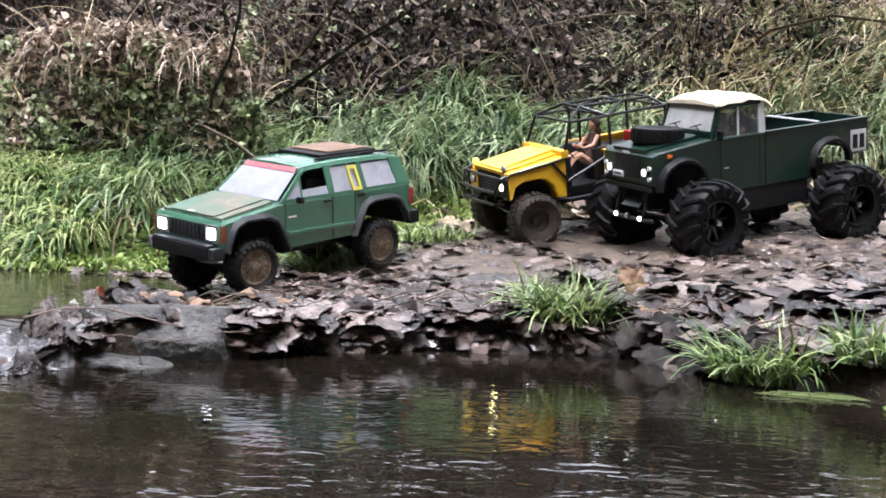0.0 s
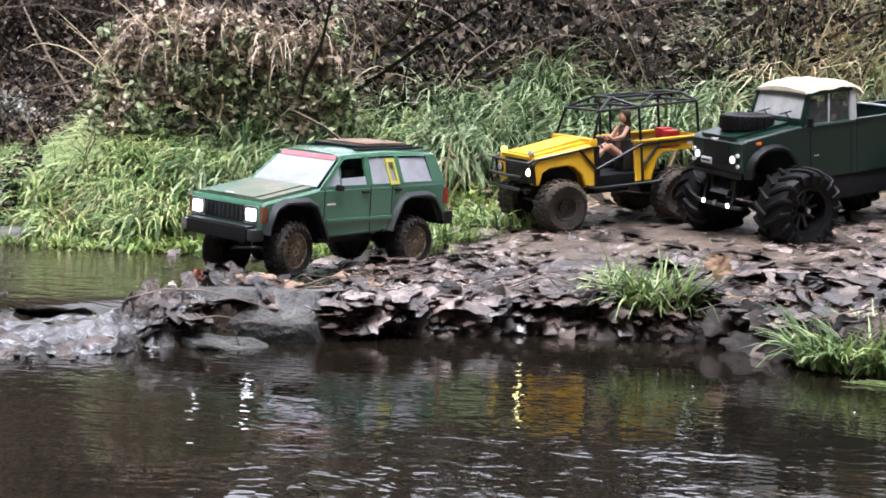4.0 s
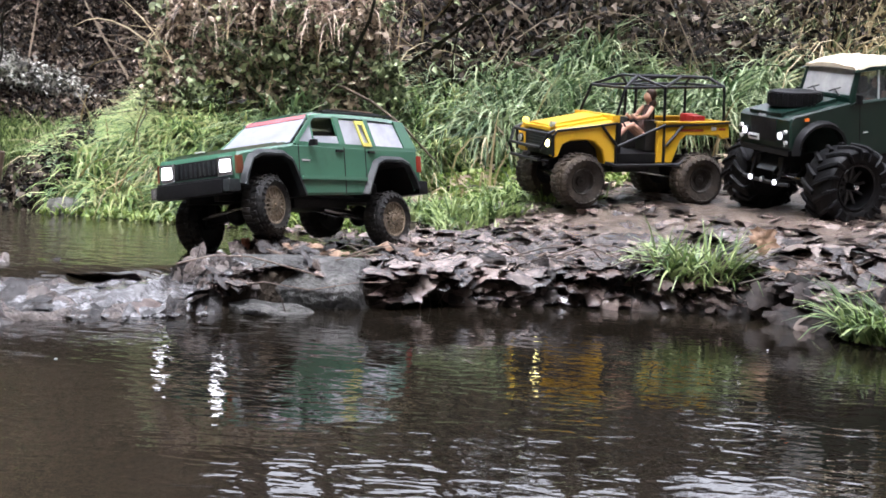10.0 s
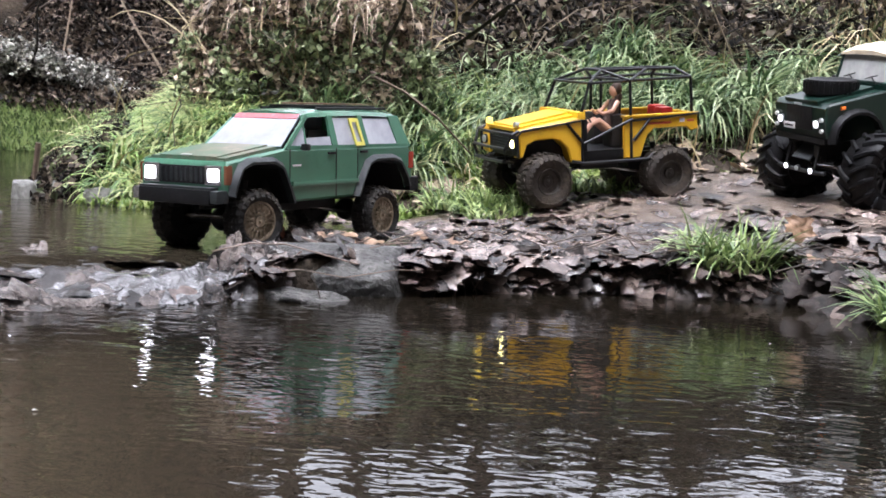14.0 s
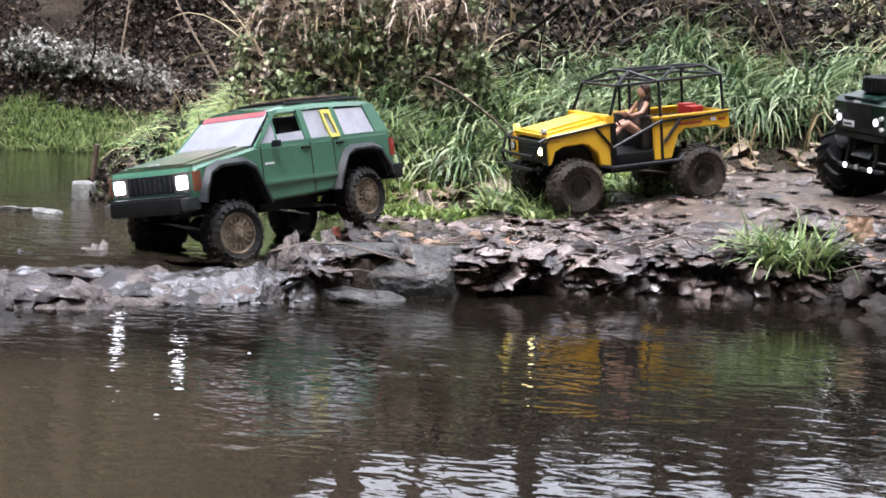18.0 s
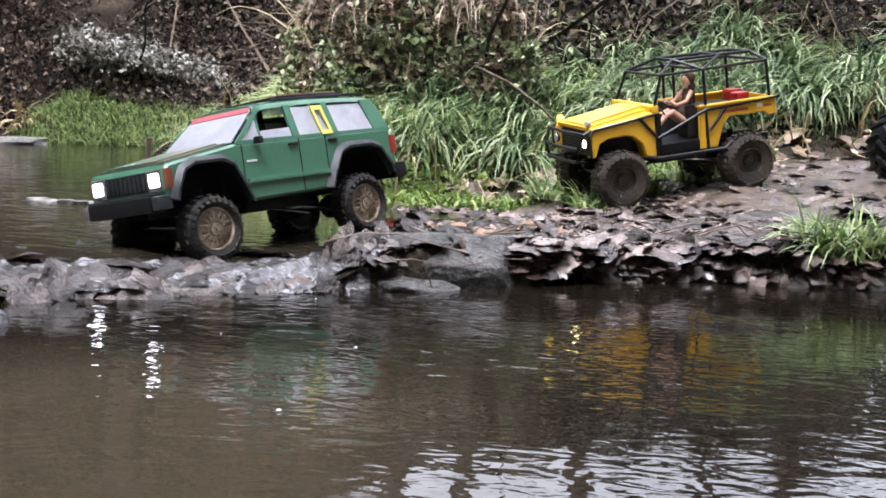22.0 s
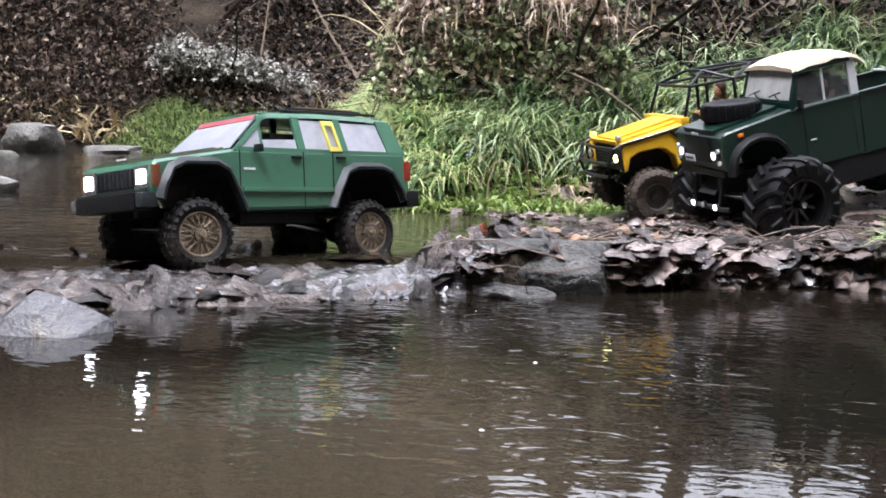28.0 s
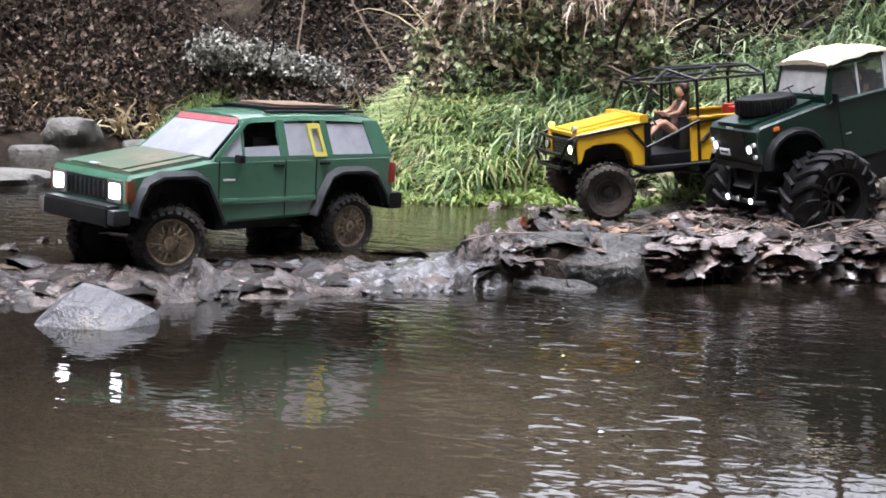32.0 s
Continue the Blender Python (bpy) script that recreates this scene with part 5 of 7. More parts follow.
# ---- wheels ----
def wheel(parent, name, r, w, lugs, lug_h, rim_r, tyre_mat, rim_mat, kind):
    """A wheel about the y axis with its face towards +y: tyre with lugs, rim with spokes, hub."""
    wh = new(name)
    wh.parent = parent
    h = w / 2
    a = rim_r
    bm = lathe([(a, -h * 0.8), (a + 0.3 * (r - a), -h), (a + 0.75 * (r - a), -h * 1.02), (r - 0.002, -h * 0.85), (r, -h * 0.5), (r + 0.0005, 0), (r, h * 0.5), (r - 0.002, h * 0.85), (a + 0.75 * (r - a), h * 1.02), (a + 0.3 * (r - a), h), (a, h * 0.8)], 40, None, False)
    part("tyre", bm, tyre_mat, wh)
    bm = bmesh.new()
    for k in range(lugs):
        for s in (-1, 1):
            ang = (k + (0.5 if s > 0 else 0)) * math.tau / lugs
            skew = 26 if kind == "monster" else 9
            if kind == "monster":
                sweep = []
                for q, y, da in ((r + 0.001, 0.03, 0), (r + 0.001, 0.4, 0.1), (r, 0.75, 0.2), (r - 0.003, 0.98, 0.27), (r - 0.013, 1.03, 0.3), (r - 0.024, 1.0, 0.32)):
                    sweep.append((q * math.cos(ang + da), s * h * y, q * math.sin(ang + da)))
                tube(sweep, 0.0058, 6, bm, 0.0045)
                continue
            b2 = bmesh.new()
            soft = 0.0016 if kind == "monster" else 0.0007
            ln = h * (1.02 if kind == "monster" else 0.62)
            bmesh.ops.create_cube(b2, size=1, matrix=pose(0, 0, 0, 0, -math.degrees(ang), 0) @ pose(r + lug_h * 0.3, s * ln * 0.53, 0, s * skew, 0, -s * 7) @ Matrix.Diagonal((lug_h, ln, math.tau * r / lugs * (0.46 if kind == "monster" else 0.6), 1)))
            bmesh.ops.bevel(b2, geom=b2.edges[:], offset=soft, segments=1, affect="EDGES")
            add(bm, b2)
            b2 = bmesh.new()
            bmesh.ops.create_cube(b2, size=1, matrix=pose(0, 0, 0, 0, -math.degrees(ang), 0) @ pose(r - 0.006, s * h * 0.95, 0, 0, 0, s * -38) @ Matrix.Diagonal((0.012, 0.003, math.tau * r / lugs * 0.5, 1)))
            add(bm, b2)
    tagged(part("tread", bm, tyre_mat, wh), kind="stuff")
    f = h * (0.82 if kind == "mesh" else 0.62)
    dish = [(a * 0.9, f * 0.75), (a * 0.55, f * 0.7), (a * 0.5, -h * 0.5)] if kind != "monster" else [(a * 0.88, f * 0.5), (a * 0.8, -f * 0.2), (a * 0.3, -f * 0.3), (a * 0.1, -f * 0.3)]
    bm = lathe([(a * 0.98, -h * 0.8), (a * 1.03, -h * 0.8), (a * 1.03, h * 0.86), (a * 1.0, h * 0.9), (a * 0.93, h * 0.86)] + dish, 36)
    part("rim", bm, rim_mat, wh)
    bm = bmesh.new()
    if kind == "mesh":
        for k in range(32):
            a0, a1 = k * math.tau / 32, (k + (1.6 if k % 2 else -1.6)) * math.tau / 32
            tube([(a * 0.9 * math.cos(a0), f * 0.95, a * 0.9 * math.sin(a0)), (a * 0.34 * math.cos(a1), f * 1.05, a * 0.34 * math.sin(a1))], a * 0.036, 4, bm)
    elif kind == "monster":
        for k in range(10):
            a0 = k * math.tau / 10
            tube([(a * 0.87 * math.cos(a0), f * 0.35, a * 0.87 * math.sin(a0)), (a * 0.2 * math.cos(a0), f * 0.35, a * 0.2 * math.sin(a0))], a * 0.075, 4, bm)
    else:
        lathe([(a * 0.92, f * 0.5), (a * 0.9, f * 0.8), (a * 0.62, f * 0.55), (a * 0.4, f * 0.6), (a * 0.38, f * 0.9), (a * 0.1, f * 0.9)], 28, bm)
        for k in range(12):
            a0 = k * math.tau / 12
            disc((a * 0.82 * math.cos(a0), f * 0.6, a * 0.82 * math.sin(a0)), a * 0.05, (0, 1, 0), f * 0.25, 6, bm)
    part("wheel_back", disc((0, -h * 0.83, 0), a * 1.02, (0, 1, 0), 0.002, 24), M_BLACK, wh)
    part("spokes", bm, rim_mat if kind != "monster" else M_SPOKE, wh)
    hub = disc((0, f * 0.4, 0), a * (0.3 if kind == "mesh" else 0.16), (0, 1, 0), f * 0.75, 12)
    if kind != "monster":
        disc((0, f * 1.1, 0), a * 0.09, (0, 1, 0), f * 0.25, 8, hub)
    part("hub", hub, rim_mat if kind != "monster" else M_BLACKRIM, wh)
    if kind == "monster":
        part("wheel_nut", lathe([(0.005, f * 1.12), (0.0062, f * 1.2), (0.0055, f * 1.4), (0.001, f * 1.46)], 10), M_STEEL, wh, "bright steel wheel nut")
    return wh


def axle(parent, x, z, half, mat=M_BLACK):
    ax = new("axle")
    ax.parent = parent
    bm = tube([(0, -half, 0), (0, half, 0)], 0.0075, 10)
    b2 = bmesh.new()
    bmesh.ops.create_uvsphere(b2, u_segments=14, v_segments=10, radius=0.02)
    for v in b2.verts:
        v.co.y = v.co.y * 0.9 + 0.012
    add(bm, b2)
    for s in (-1, 1):
        block(-0.012, 0.012, s * (half - 0.006), s * half, -0.014, 0.014, 0.003, bm)
    part("axle_housing", bm, mat, ax)
    for s in (-1, 1):
        part("link", tube([(0, s * 0.045, -0.006), (-0.11 if x > 0 else 0.11, s * 0.022, 0.012)], 0.0035, 8), M_STEEL, ax, "bright steel suspension link")
        part("shock_absorber", tube([(0, s * 0.05, 0.006), (-0.012 if x > 0 else 0.012, s * 0.05, 0.062)], 0.0062, 10), M_BLACK, ax)
    if x > 0:
        part("steering_rod", tube([(0.018, -half * 0.9, 0.004), (0.018, half * 0.9, 0.004)], 0.0032, 8), M_STEEL, ax, "bright steel steering rod")
    ax.matrix_basis = pose(x, 0, z)
    return ax


def round_lamp(parent, name, c, r, mat, ring=M_BLACK, label="", axis=(1, 0, 0), depth=0.006):
    lamp = part(name, disc(c, r, axis, depth, 20), mat, parent, label)
    a = Vector(axis).normalized() * depth * 0.45
    part("bezel", disc(Vector(c) - a * 0.5, r * 1.22, axis, depth * 0.9, 20), ring, lamp)
    return lamp


# ---- the green estate car ----
def estate_car():
    car = empty("green_estate_car", "green off-road scale model car with gold wheels and mud splashes", "model car")
    W = 0.094
    side = [(0.236, 0.112), (0.243, 0.122), (0.244, 0.16), (0.238, 0.17), (0.2, 0.1755), (0.112, 0.188), (-0.222, 0.19), (-0.232, 0.165), (-0.233, 0.118), (-0.214, 0.112),
            (-0.207, 0.13), (-0.187, 0.158), (-0.168, 0.163), (-0.12, 0.163), (-0.101, 0.157), (-0.083, 0.125), (-0.074, 0.104), (0.096, 0.101), (0.107, 0.125), (0.124, 0.157), (0.143, 0.165), (0.192, 0.165), (0.211, 0.157), (0.226, 0.128)]
    part("body", slab(side, -W, W, 0.004), M_GREEN, car)
    hood = bmesh.new()
    for y0, y1, lift in ((-0.082, 0.082, 0.0), (-0.062, 0.062, 0.002)):
        plate([(0.232, y0, 0.1725 + lift), (0.232, y1, 0.1725 + lift), (0.118, y1, 0.1895 + lift), (0.118, y0, 0.1895 + lift)], 0.004, hood)
    hood = part("bonnet", hood, M_HOOD, car, "green bonnet dusted with dried mud")
    part("badge", block(0.228, 0.234, -0.012, 0.006, 0.1765, 0.179, 0.0006), M_WHITE, hood)
    for c, arch in ((-0.143, side[9:17]), (0.165, side[17:24])):
        well = bmesh.new()
        rows = [[well.verts.new((x + (c - x) * 0.03, y, z - 0.0015)) for y in (-W + 0.002, W - 0.002)] for x, z in arch]
        for a, b in zip(rows, rows[1:]):
            well.faces.new((a[0], a[1], b[1], b[0]))
        part("wheel_well", well, M_BLACK, car)
    # cabin: pillars, roof, panes
    A0, A1, zb, zt = 0.104, 0.042, 0.189, 0.241
    yb, yt = 0.091, 0.077
    roof = bmesh.new()
    rows = []
    for x, s, dz in ((0.048, 0.97, -0.004), (0.03, 1.0, 0.0), (-0.06, 1.0, 0.003), (-0.15, 1.0, 0.002), (-0.197, 1.0, -0.001), (-0.208, 0.97, -0.006)):
        rows.append([roof.verts.new((x, s * y, z + dz)) for y, z in ((-yt - 0.001, zt - 0.003), (-yt + 0.003, zt + 0.004), (-yt * 0.75, zt + 0.0085), (0, zt + 0.0105), (yt * 0.75, zt + 0.0085), (yt - 0.003, zt + 0.004), (yt + 0.001, zt - 0.003))])
    for a, b in zip(rows, rows[1:]):
        for j in range(6):
            roof.faces.new((a[j], a[j + 1], b[j + 1], b[j]))
        roof.faces.new((a[0], b[0], b[6], a[6]))
    roof.faces.new(rows[0])
    roof.faces.new(rows[-1])
    part("roof", roof, M_GREEN, car)
    pil = (("a_pillar", A0 + 0.006, A0 - 0.004, A1 + 0.004, A1 - 0.005), ("b_pillar", -0.01, -0.024, -0.008, -0.021), ("c_pillar", -0.096, -0.108, -0.088, -0.1), ("d_pillar", -0.19, -0.226, -0.176, -0.204))
    for s in (-1, 1):
        for n, b0, b1, t0, t1 in pil:
            part(n, plate([(b0, s * yb, zb - 0.002), (b1, s * yb, zb - 0.002), (t1, s * yt, zt), (t0, s * yt, zt)], 0.005), M_GREEN, car)
        part("window_rail", plate([(A0, s * yb, zb - 0.004), (-0.222, s * yb, zb - 0.004), (-0.222, s * yb * 0.995, zb + 0.003), (A0, s * yb * 0.995, zb + 0.003)], 0.005), M_GREEN, car)

        def lerp_y(z):
            return s * (yb + (yt - yb) * (z - zb) / (zt - zb) - 0.0015)
        part("vent_window", plate([(A0 - 0.006, lerp_y(zb), zb), (0.057, lerp_y(zb), zb), (0.055, lerp_y(zb + 0.04), zb + 0.04)], 0.002), M_GLASS, car)
        part("vent_bar", plate([(0.057, lerp_y(zb), zb), (0.053, lerp_y(zb), zb), (0.05, lerp_y(zt), zt), (0.055, lerp_y(zt), zt)], 0.003), M_GREEN, car)
        part("door_window", plate([(0.053, lerp_y(zb), zb), (-0.011, lerp_y(zb), zb), (-0.0105, lerp_y(zb + 0.017), zb + 0.017), (0.0515, lerp_y(zb + 0.015), zb + 0.015)], 0.002), M_GLASS, car, "half-lowered milky side window")
        part("rear_door_window", plate([(-0.024, lerp_y(zb), zb), (-0.096, lerp_y(zb), zb), (-0.088, lerp_y(zt), zt - 0.004), (-0.021, lerp_y(zt), zt - 0.004)], 0.002), M_GLASS, car)
        part("quarter_window", plate([(-0.108, lerp_y(zb), zb + 0.003), (-0.19, lerp_y(zb), zb + 0.003), (-0.177, lerp_y(zt), zt - 0.005), (-0.1, lerp_y(zt), zt - 0.005)], 0.002), M_GLASS, car)
        part("door_handle", block(-0.012, 0.006, s * (W + 0.0005), s * (W + 0.004), 0.177, 0.181, 0.001), M_BLACK, car)
        part("door_handle", block(-0.098, -0.08, s * (W + 0.0005), s * (W + 0.004), 0.178, 0.182, 0.001), M_BLACK, car)
        m = part("wing_mirror", block(0.067, 0.076, s * 0.097, s * 0.111, 0.1845, 0.1955, 0.003), M_BLACK, car)
        part("mirror_foot", tube([(0.07, s * 0.091, 0.187), (0.072, s * 0.1, 0.19)], 0.0028, 6), M_BLACK, m)
        for x in (0.098, -0.018, -0.075):
            part("door_seam", plate([(x, s * (W + 0.0003), 0.106 if x > -0.07 else 0.128), (x + 0.0014, s * (W + 0.0003), 0.106 if x > -0.07 else 0.128), (x + 0.0014, s * (W + 0.0003), 0.187), (x, s * (W + 0.0003), 0.187)], 0.0008), M_BLACK, car)
        part("side_moulding", block(-0.073, 0.095, s * (W - 0.001), s * (W + 0.005), 0.127, 0.135, 0.0024), M_GREEN, car)
        part("script", block(0.072, 0.092, s * W, s * (W + 0.001), 0.159, 0.162, 0.0003), M_WHITE, car)
        for c, xs in ((0.168, ((0.092, 0.1), (0.104, 0.126), (0.121, 0.158), (0.142, 0.168), (0.193, 0.168), (0.214, 0.159), (0.228, 0.133), (0.232, 0.116))), (-0.143, ((-0.07, 0.104), (-0.08, 0.126), (-0.099, 0.159), (-0.12, 0.167), (-0.169, 0.167), (-0.19, 0.16), (-0.211, 0.132), (-0.217, 0.116)))):
            fl = bmesh.new()
            rings = []
            for x, z in xs:
                dx, dz = x - c, z - 0.09
                q = math.hypot(dx, dz)
                rings.append([fl.verts.new((x + dx / q * o, s * y, z + dz / q * o)) for o, y in ((-0.004, W - 0.004), (-0.003, W + 0.009), (0.001, W + 0.0095), (0.008, W + 0.0012), (0.007, W - 0.004))])
            for a, b in zip(rings, rings[1:]):
                for j in range(5):
                    fl.faces.new((a[j], a[(j + 1) % 5], b[(j + 1) % 5], b[j]))
            fl.faces.new(rings[0])
            fl.faces.new(rings[-1])
            part("wheel_arch_flare", fl, M_FLARE, car)
        lamp = part("headlight", block(0.2425, 0.2465, s * 0.0585, s * 0.081, 0.1385, 0.1585, 0.0045), M_LAMP, car, "square lit white headlight")
        part("bezel", block(0.2415, 0.2455, s * 0.0505, s * 0.0855, 0.1325, 0.1635, 0.002), M_STEEL, lamp)
        part("turn_signal", block(0.2305, 0.2435, s * 0.088, s * 0.0962, 0.134, 0.164, 0.003), M_AMBER, car, "dull red-brown turn signal")
        part("tail_lamp", block(-0.2345, -0.22, s * 0.078, s * 0.0955, 0.147, 0.178, 0.003), M_TAIL, car, "red tail lamp")
        part("bumper_end", block(0.236, 0.262, s * 0.078, s * 0.094, 0.106, 0.126, 0.004), M_STEEL if s < 0 else M_FLARE, car)
        part("seat", block(-0.03, 0.02, s * 0.04 - 0.024, s * 0.04 + 0.024, 0.15, 0.218, 0.008), M_SEAT, car)
        part("roof_rail", tube([(0.0, s * 0.062, 0.2525), (-0.19, s * 0.062, 0.2535)], 0.0022, 6), M_BLACK, car)
    part("windscreen", plate([(0.108, -0.083, 0.1905), (0.108, 0.083, 0.1905), (0.046, 0.0705, 0.2425), (0.046, -0.0705, 0.2425)], 0.002), M_SCREEN, car)
    part("sun_strip", plate([(0.0575, -0.0705, 0.235), (0.0575, 0.0705, 0.235), (0.0485, 0.069, 0.2427), (0.0485, -0.069, 0.2427)], 0.0012), M_RED, car, "red sun strip across the windscreen's top")
    part("rear_window", plate([(-0.228, -0.08, 0.19), (-0.228, 0.08, 0.19), (-0.205, 0.07, 0.239), (-0.205, -0.07, 0.239)], 0.003), M_GLASS, car)
    part("cabin_floor", block(-0.21, 0.1, -0.085, 0.085, 0.183, 0.186, 0.001), M_BLACK, car)
    gr = part("grille", block(0.241, 0.2448, -0.0505, 0.0505, 0.134, 0.162, 0.001), M_BLACK, car)
    for k in range(9):
        y = -0.044 + 0.011 * k
        part("grille_bar", block(0.2445, 0.2475, y - 0.0019, y + 0.0019, 0.137, 0.159, 0.001), M_FLARE, gr)
    part("front_bumper", block(0.234, 0.264, -0.078, 0.078, 0.103, 0.127, 0.005), M_BLACK, car)
    part("bumper_top", block(0.24, 0.262, -0.078, 0.078, 0.1265, 0.13, 0.0015), M_FLARE, car)
    part("rear_bumper", block(-0.252, -0.224, -0.095, 0.095, 0.106, 0.132, 0.005), M_BLACK, car)
    mk = new("yellow_frame")
    mk.parent = car
    def sp(x, z):
        return (x + (z - zb) * 0.17, yb + (yt - yb) * (z - zb) / (zt - zb) + 0.0032, z)
    o, i_ = ((-0.07, zb + 0.001), (-0.094, zb + 0.001), (-0.094, zt - 0.004), (-0.07, zt - 0.004)), ((-0.075, zb + 0.0075), (-0.0885, zb + 0.0075), (-0.0885, zt - 0.011), (-0.075, zt - 0.011))
    for a in range(4):
        b = (a + 1) % 4
        part("frame_bar", plate([sp(*o[a]), sp(*o[b]), sp(*i_[b]), sp(*i_[a])], 0.0025), M_YMARK, mk)
    part("roof_board", block(-0.155, -0.045, -0.056, 0.05, 0.259, 0.262, 0.001), M_BOARD, car, "thin brown board lying on the roof", )
    part("roof_rack", block(-0.165, -0.02, -0.062, 0.058, 0.2545, 0.2585, 0.0015), M_BLACK, car)
    ch = bmesh.new()
    for s in (-1, 1):
        block(-0.22, 0.235, s * 0.028, s * 0.04, 0.094, 0.108, 0.002, ch)
    block(-0.07, 0.07, -0.05, 0.05, 0.083, 0.105, 0.004, ch)
    block(-0.1, 0.12, -0.06, 0.06, 0.1, 0.183, 0.004, ch)
    part("chassis", ch, M_BLACK, car)
    part("drive_shaft", tube([(0.16, 0.01, 0.075), (0.0, 0.005, 0.09), (-0.14, 0.01, 0.075)], 0.005, 8), M_BLACK, car)
    parts = {}
    for tag, x in (("f", 0.168), ("r", -0.143)):
        parts["ax" + tag] = axle(car, x, 0.074, 0.062)
        for s, side_ in ((1, "l"), (-1, "r")):
            parts["w" + tag + side_] = wheel(car, "wheel", 0.0488, 0.038, 24, 0.003, 0.031, M_TYRE, M_GOLD, "mesh")
    return car, parts


# ---- the yellow pick-up with the roll cage ----
def cage_truck():
    car = empty("yellow_pickup", "yellow open scale model pick-up with black roll cage and muddy tyres", "model car")
    W = 0.088
    front = [(0.206, 0.118), (0.209, 0.168), (0.203, 0.175), (0.068, 0.194), (0.068, 0.104), (0.092, 0.104), (0.1, 0.132), (0.118, 0.149), (0.135, 0.153), (0.172, 0.152), (0.19, 0.144), (0.199, 0.12)]
    for s in (-1, 1):
        part("front_wing", slab([(x, z) for x, z in front], min(s * 0.056, s * W), max(s * 0.056, s * W), 0.003), M_YELLOW, car)
    part("nose", block(0.09, 0.203, -0.057, 0.057, 0.118, 0.168, 0.004), M_BLACK, car)
    hood = bmesh.new()
    for x0, x1, z0, z1, w in ((0.21, 0.068, 0.174, 0.195, 0.066), (0.204, 0.075, 0.178, 0.199, 0.045)):
        plate([(x0, -w, z0), (x0, w, z0), (x1, w, z1), (x1, -w, z1)], 0.007, hood)
    part("bonnet", hood, M_YELLOW, car)
    part("scuttle", block(0.06, 0.078, -W, W, 0.188, 0.204, 0.003), M_YELLOW, car)
    gr = part("grille", block(0.2035, 0.2075, -0.056, 0.056, 0.125, 0.166, 0.001), M_BLACK, car)
    for k in range(6):
        part("grille_bar", block(0.207, 0.2085, -0.04, 0.04, 0.13 + 0.006 * k, 0.132 + 0.006 * k, 0.0005), M_FLARE, gr)
    for s in (-1, 1):
        part("lamp_panel", block(0.2085, 0.2105, s * 0.056, s * 0.086, 0.122, 0.164, 0.001), M_YELLOW if s < 0 else M_BLACK, car)
        round_lamp(car, "headlight", (0.2105, s * 0.069, 0.146), 0.0078, M_YELLOWLAMP if s > 0 else M_LENS, M_BLACK, "round headlight lit pale yellow" if s > 0 else "round headlight")
        part("wing_lamp", disc((0.2, s * 0.066, 0.183), 0.006, (1, 0, 0.2), 0.009, 12), M_YLAMP if s < 0 else M_GREYGLASS, car, "small lit yellow lamp" if s < 0 else "")
        bed = [(-0.03, 0.104), (-0.03, 0.188), (-0.204, 0.188), (-0.206, 0.156), (-0.188, 0.153), (-0.178, 0.162), (-0.1, 0.162), (-0.085, 0.15), (-0.068, 0.104)]
        p = part("bed_side", slab(bed, min(s * 0.078, s * W), max(s * 0.078, s * W), 0.002), M_YELLOW, car)
        part("bed_rail", block(-0.206, -0.028, s * 0.074, s * 0.0905, 0.1875, 0.1915, 0.0012), M_YELLOW, p)
        part("decal", block(-0.14, -0.075, s * (W + 0.0002), s * (W + 0.001), 0.17, 0.175, 0.0003), M_DECAL, p, "worn red and black decal")
        part("decal", block(-0.195, -0.178, s * (W + 0.0002), s * (W + 0.001), 0.172, 0.177, 0.0003), M_DECAL, p, "worn red decal")
        part("decal", block(-0.172, -0.16, s * (W + 0.0002), s * (W + 0.001), 0.172, 0.18, 0.0003), M_WHITE, p, "worn white decal")
        part("rail_tube", tube([(-0.045, s * 0.0905, 0.181), (-0.12, s * 0.091, 0.184), (-0.206, s * 0.09, 0.189), (-0.21, s * 0.07, 0.19)], 0.0024, 6), M_TUBE, car)
        part("sill_tube", tube([(0.092, s * 0.09, 0.106), (0.068, s * 0.094, 0.1), (-0.08, s * 0.094, 0.1), (-0.1, s * 0.09, 0.112)], 0.0038, 8), M_TUBE, car)
        part("wing_edge", tube([(0.211, s * 0.0895, 0.12), (0.213, s * 0.0895, 0.162), (0.204, s * 0.0895, 0.172), (0.068, s * 0.0895, 0.187), (0.068, s * 0.0905, 0.104)], 0.0027, 6), M_TUBE, car)
        for a, b in (((0.105, 0.0905, 0.185), (0.066, 0.0905, 0.14)), ((0.066, 0.0925, 0.14), (-0.047, 0.0905, 0.184)), ((-0.05, 0.0905, 0.14), (-0.09, 0.0905, 0.184)), ((-0.045, 0.091, 0.104), (-0.045, 0.083, 0.262)), ((-0.195, 0.08, 0.19), (-0.192, 0.078, 0.262)),
                     ((0.068, 0.084, 0.198), (0.046, 0.076, 0.258)), ((0.046, 0.076, 0.26), (-0.192, 0.078, 0.264)), ((0.046, 0.076, 0.26), (-0.004, 0.034, 0.283)), ((-0.004, 0.034, 0.283), (-0.18, 0.036, 0.281)), ((-0.18, 0.036, 0.281), (-0.192, 0.078, 0.264)),
                     ((-0.004, 0.034, 0.283), (-0.045, 0.083, 0.262)), ((-0.045, 0.083, 0.262), (-0.11, 0.035, 0.282)), ((-0.045, 0.04, 0.15), (-0.045, 0.04, 0.262))):
            part("cage_tube", tube([(a[0], s * a[1], a[2]), (b[0], s * b[1], b[2])], 0.0031, 8), M_TUBE, car)
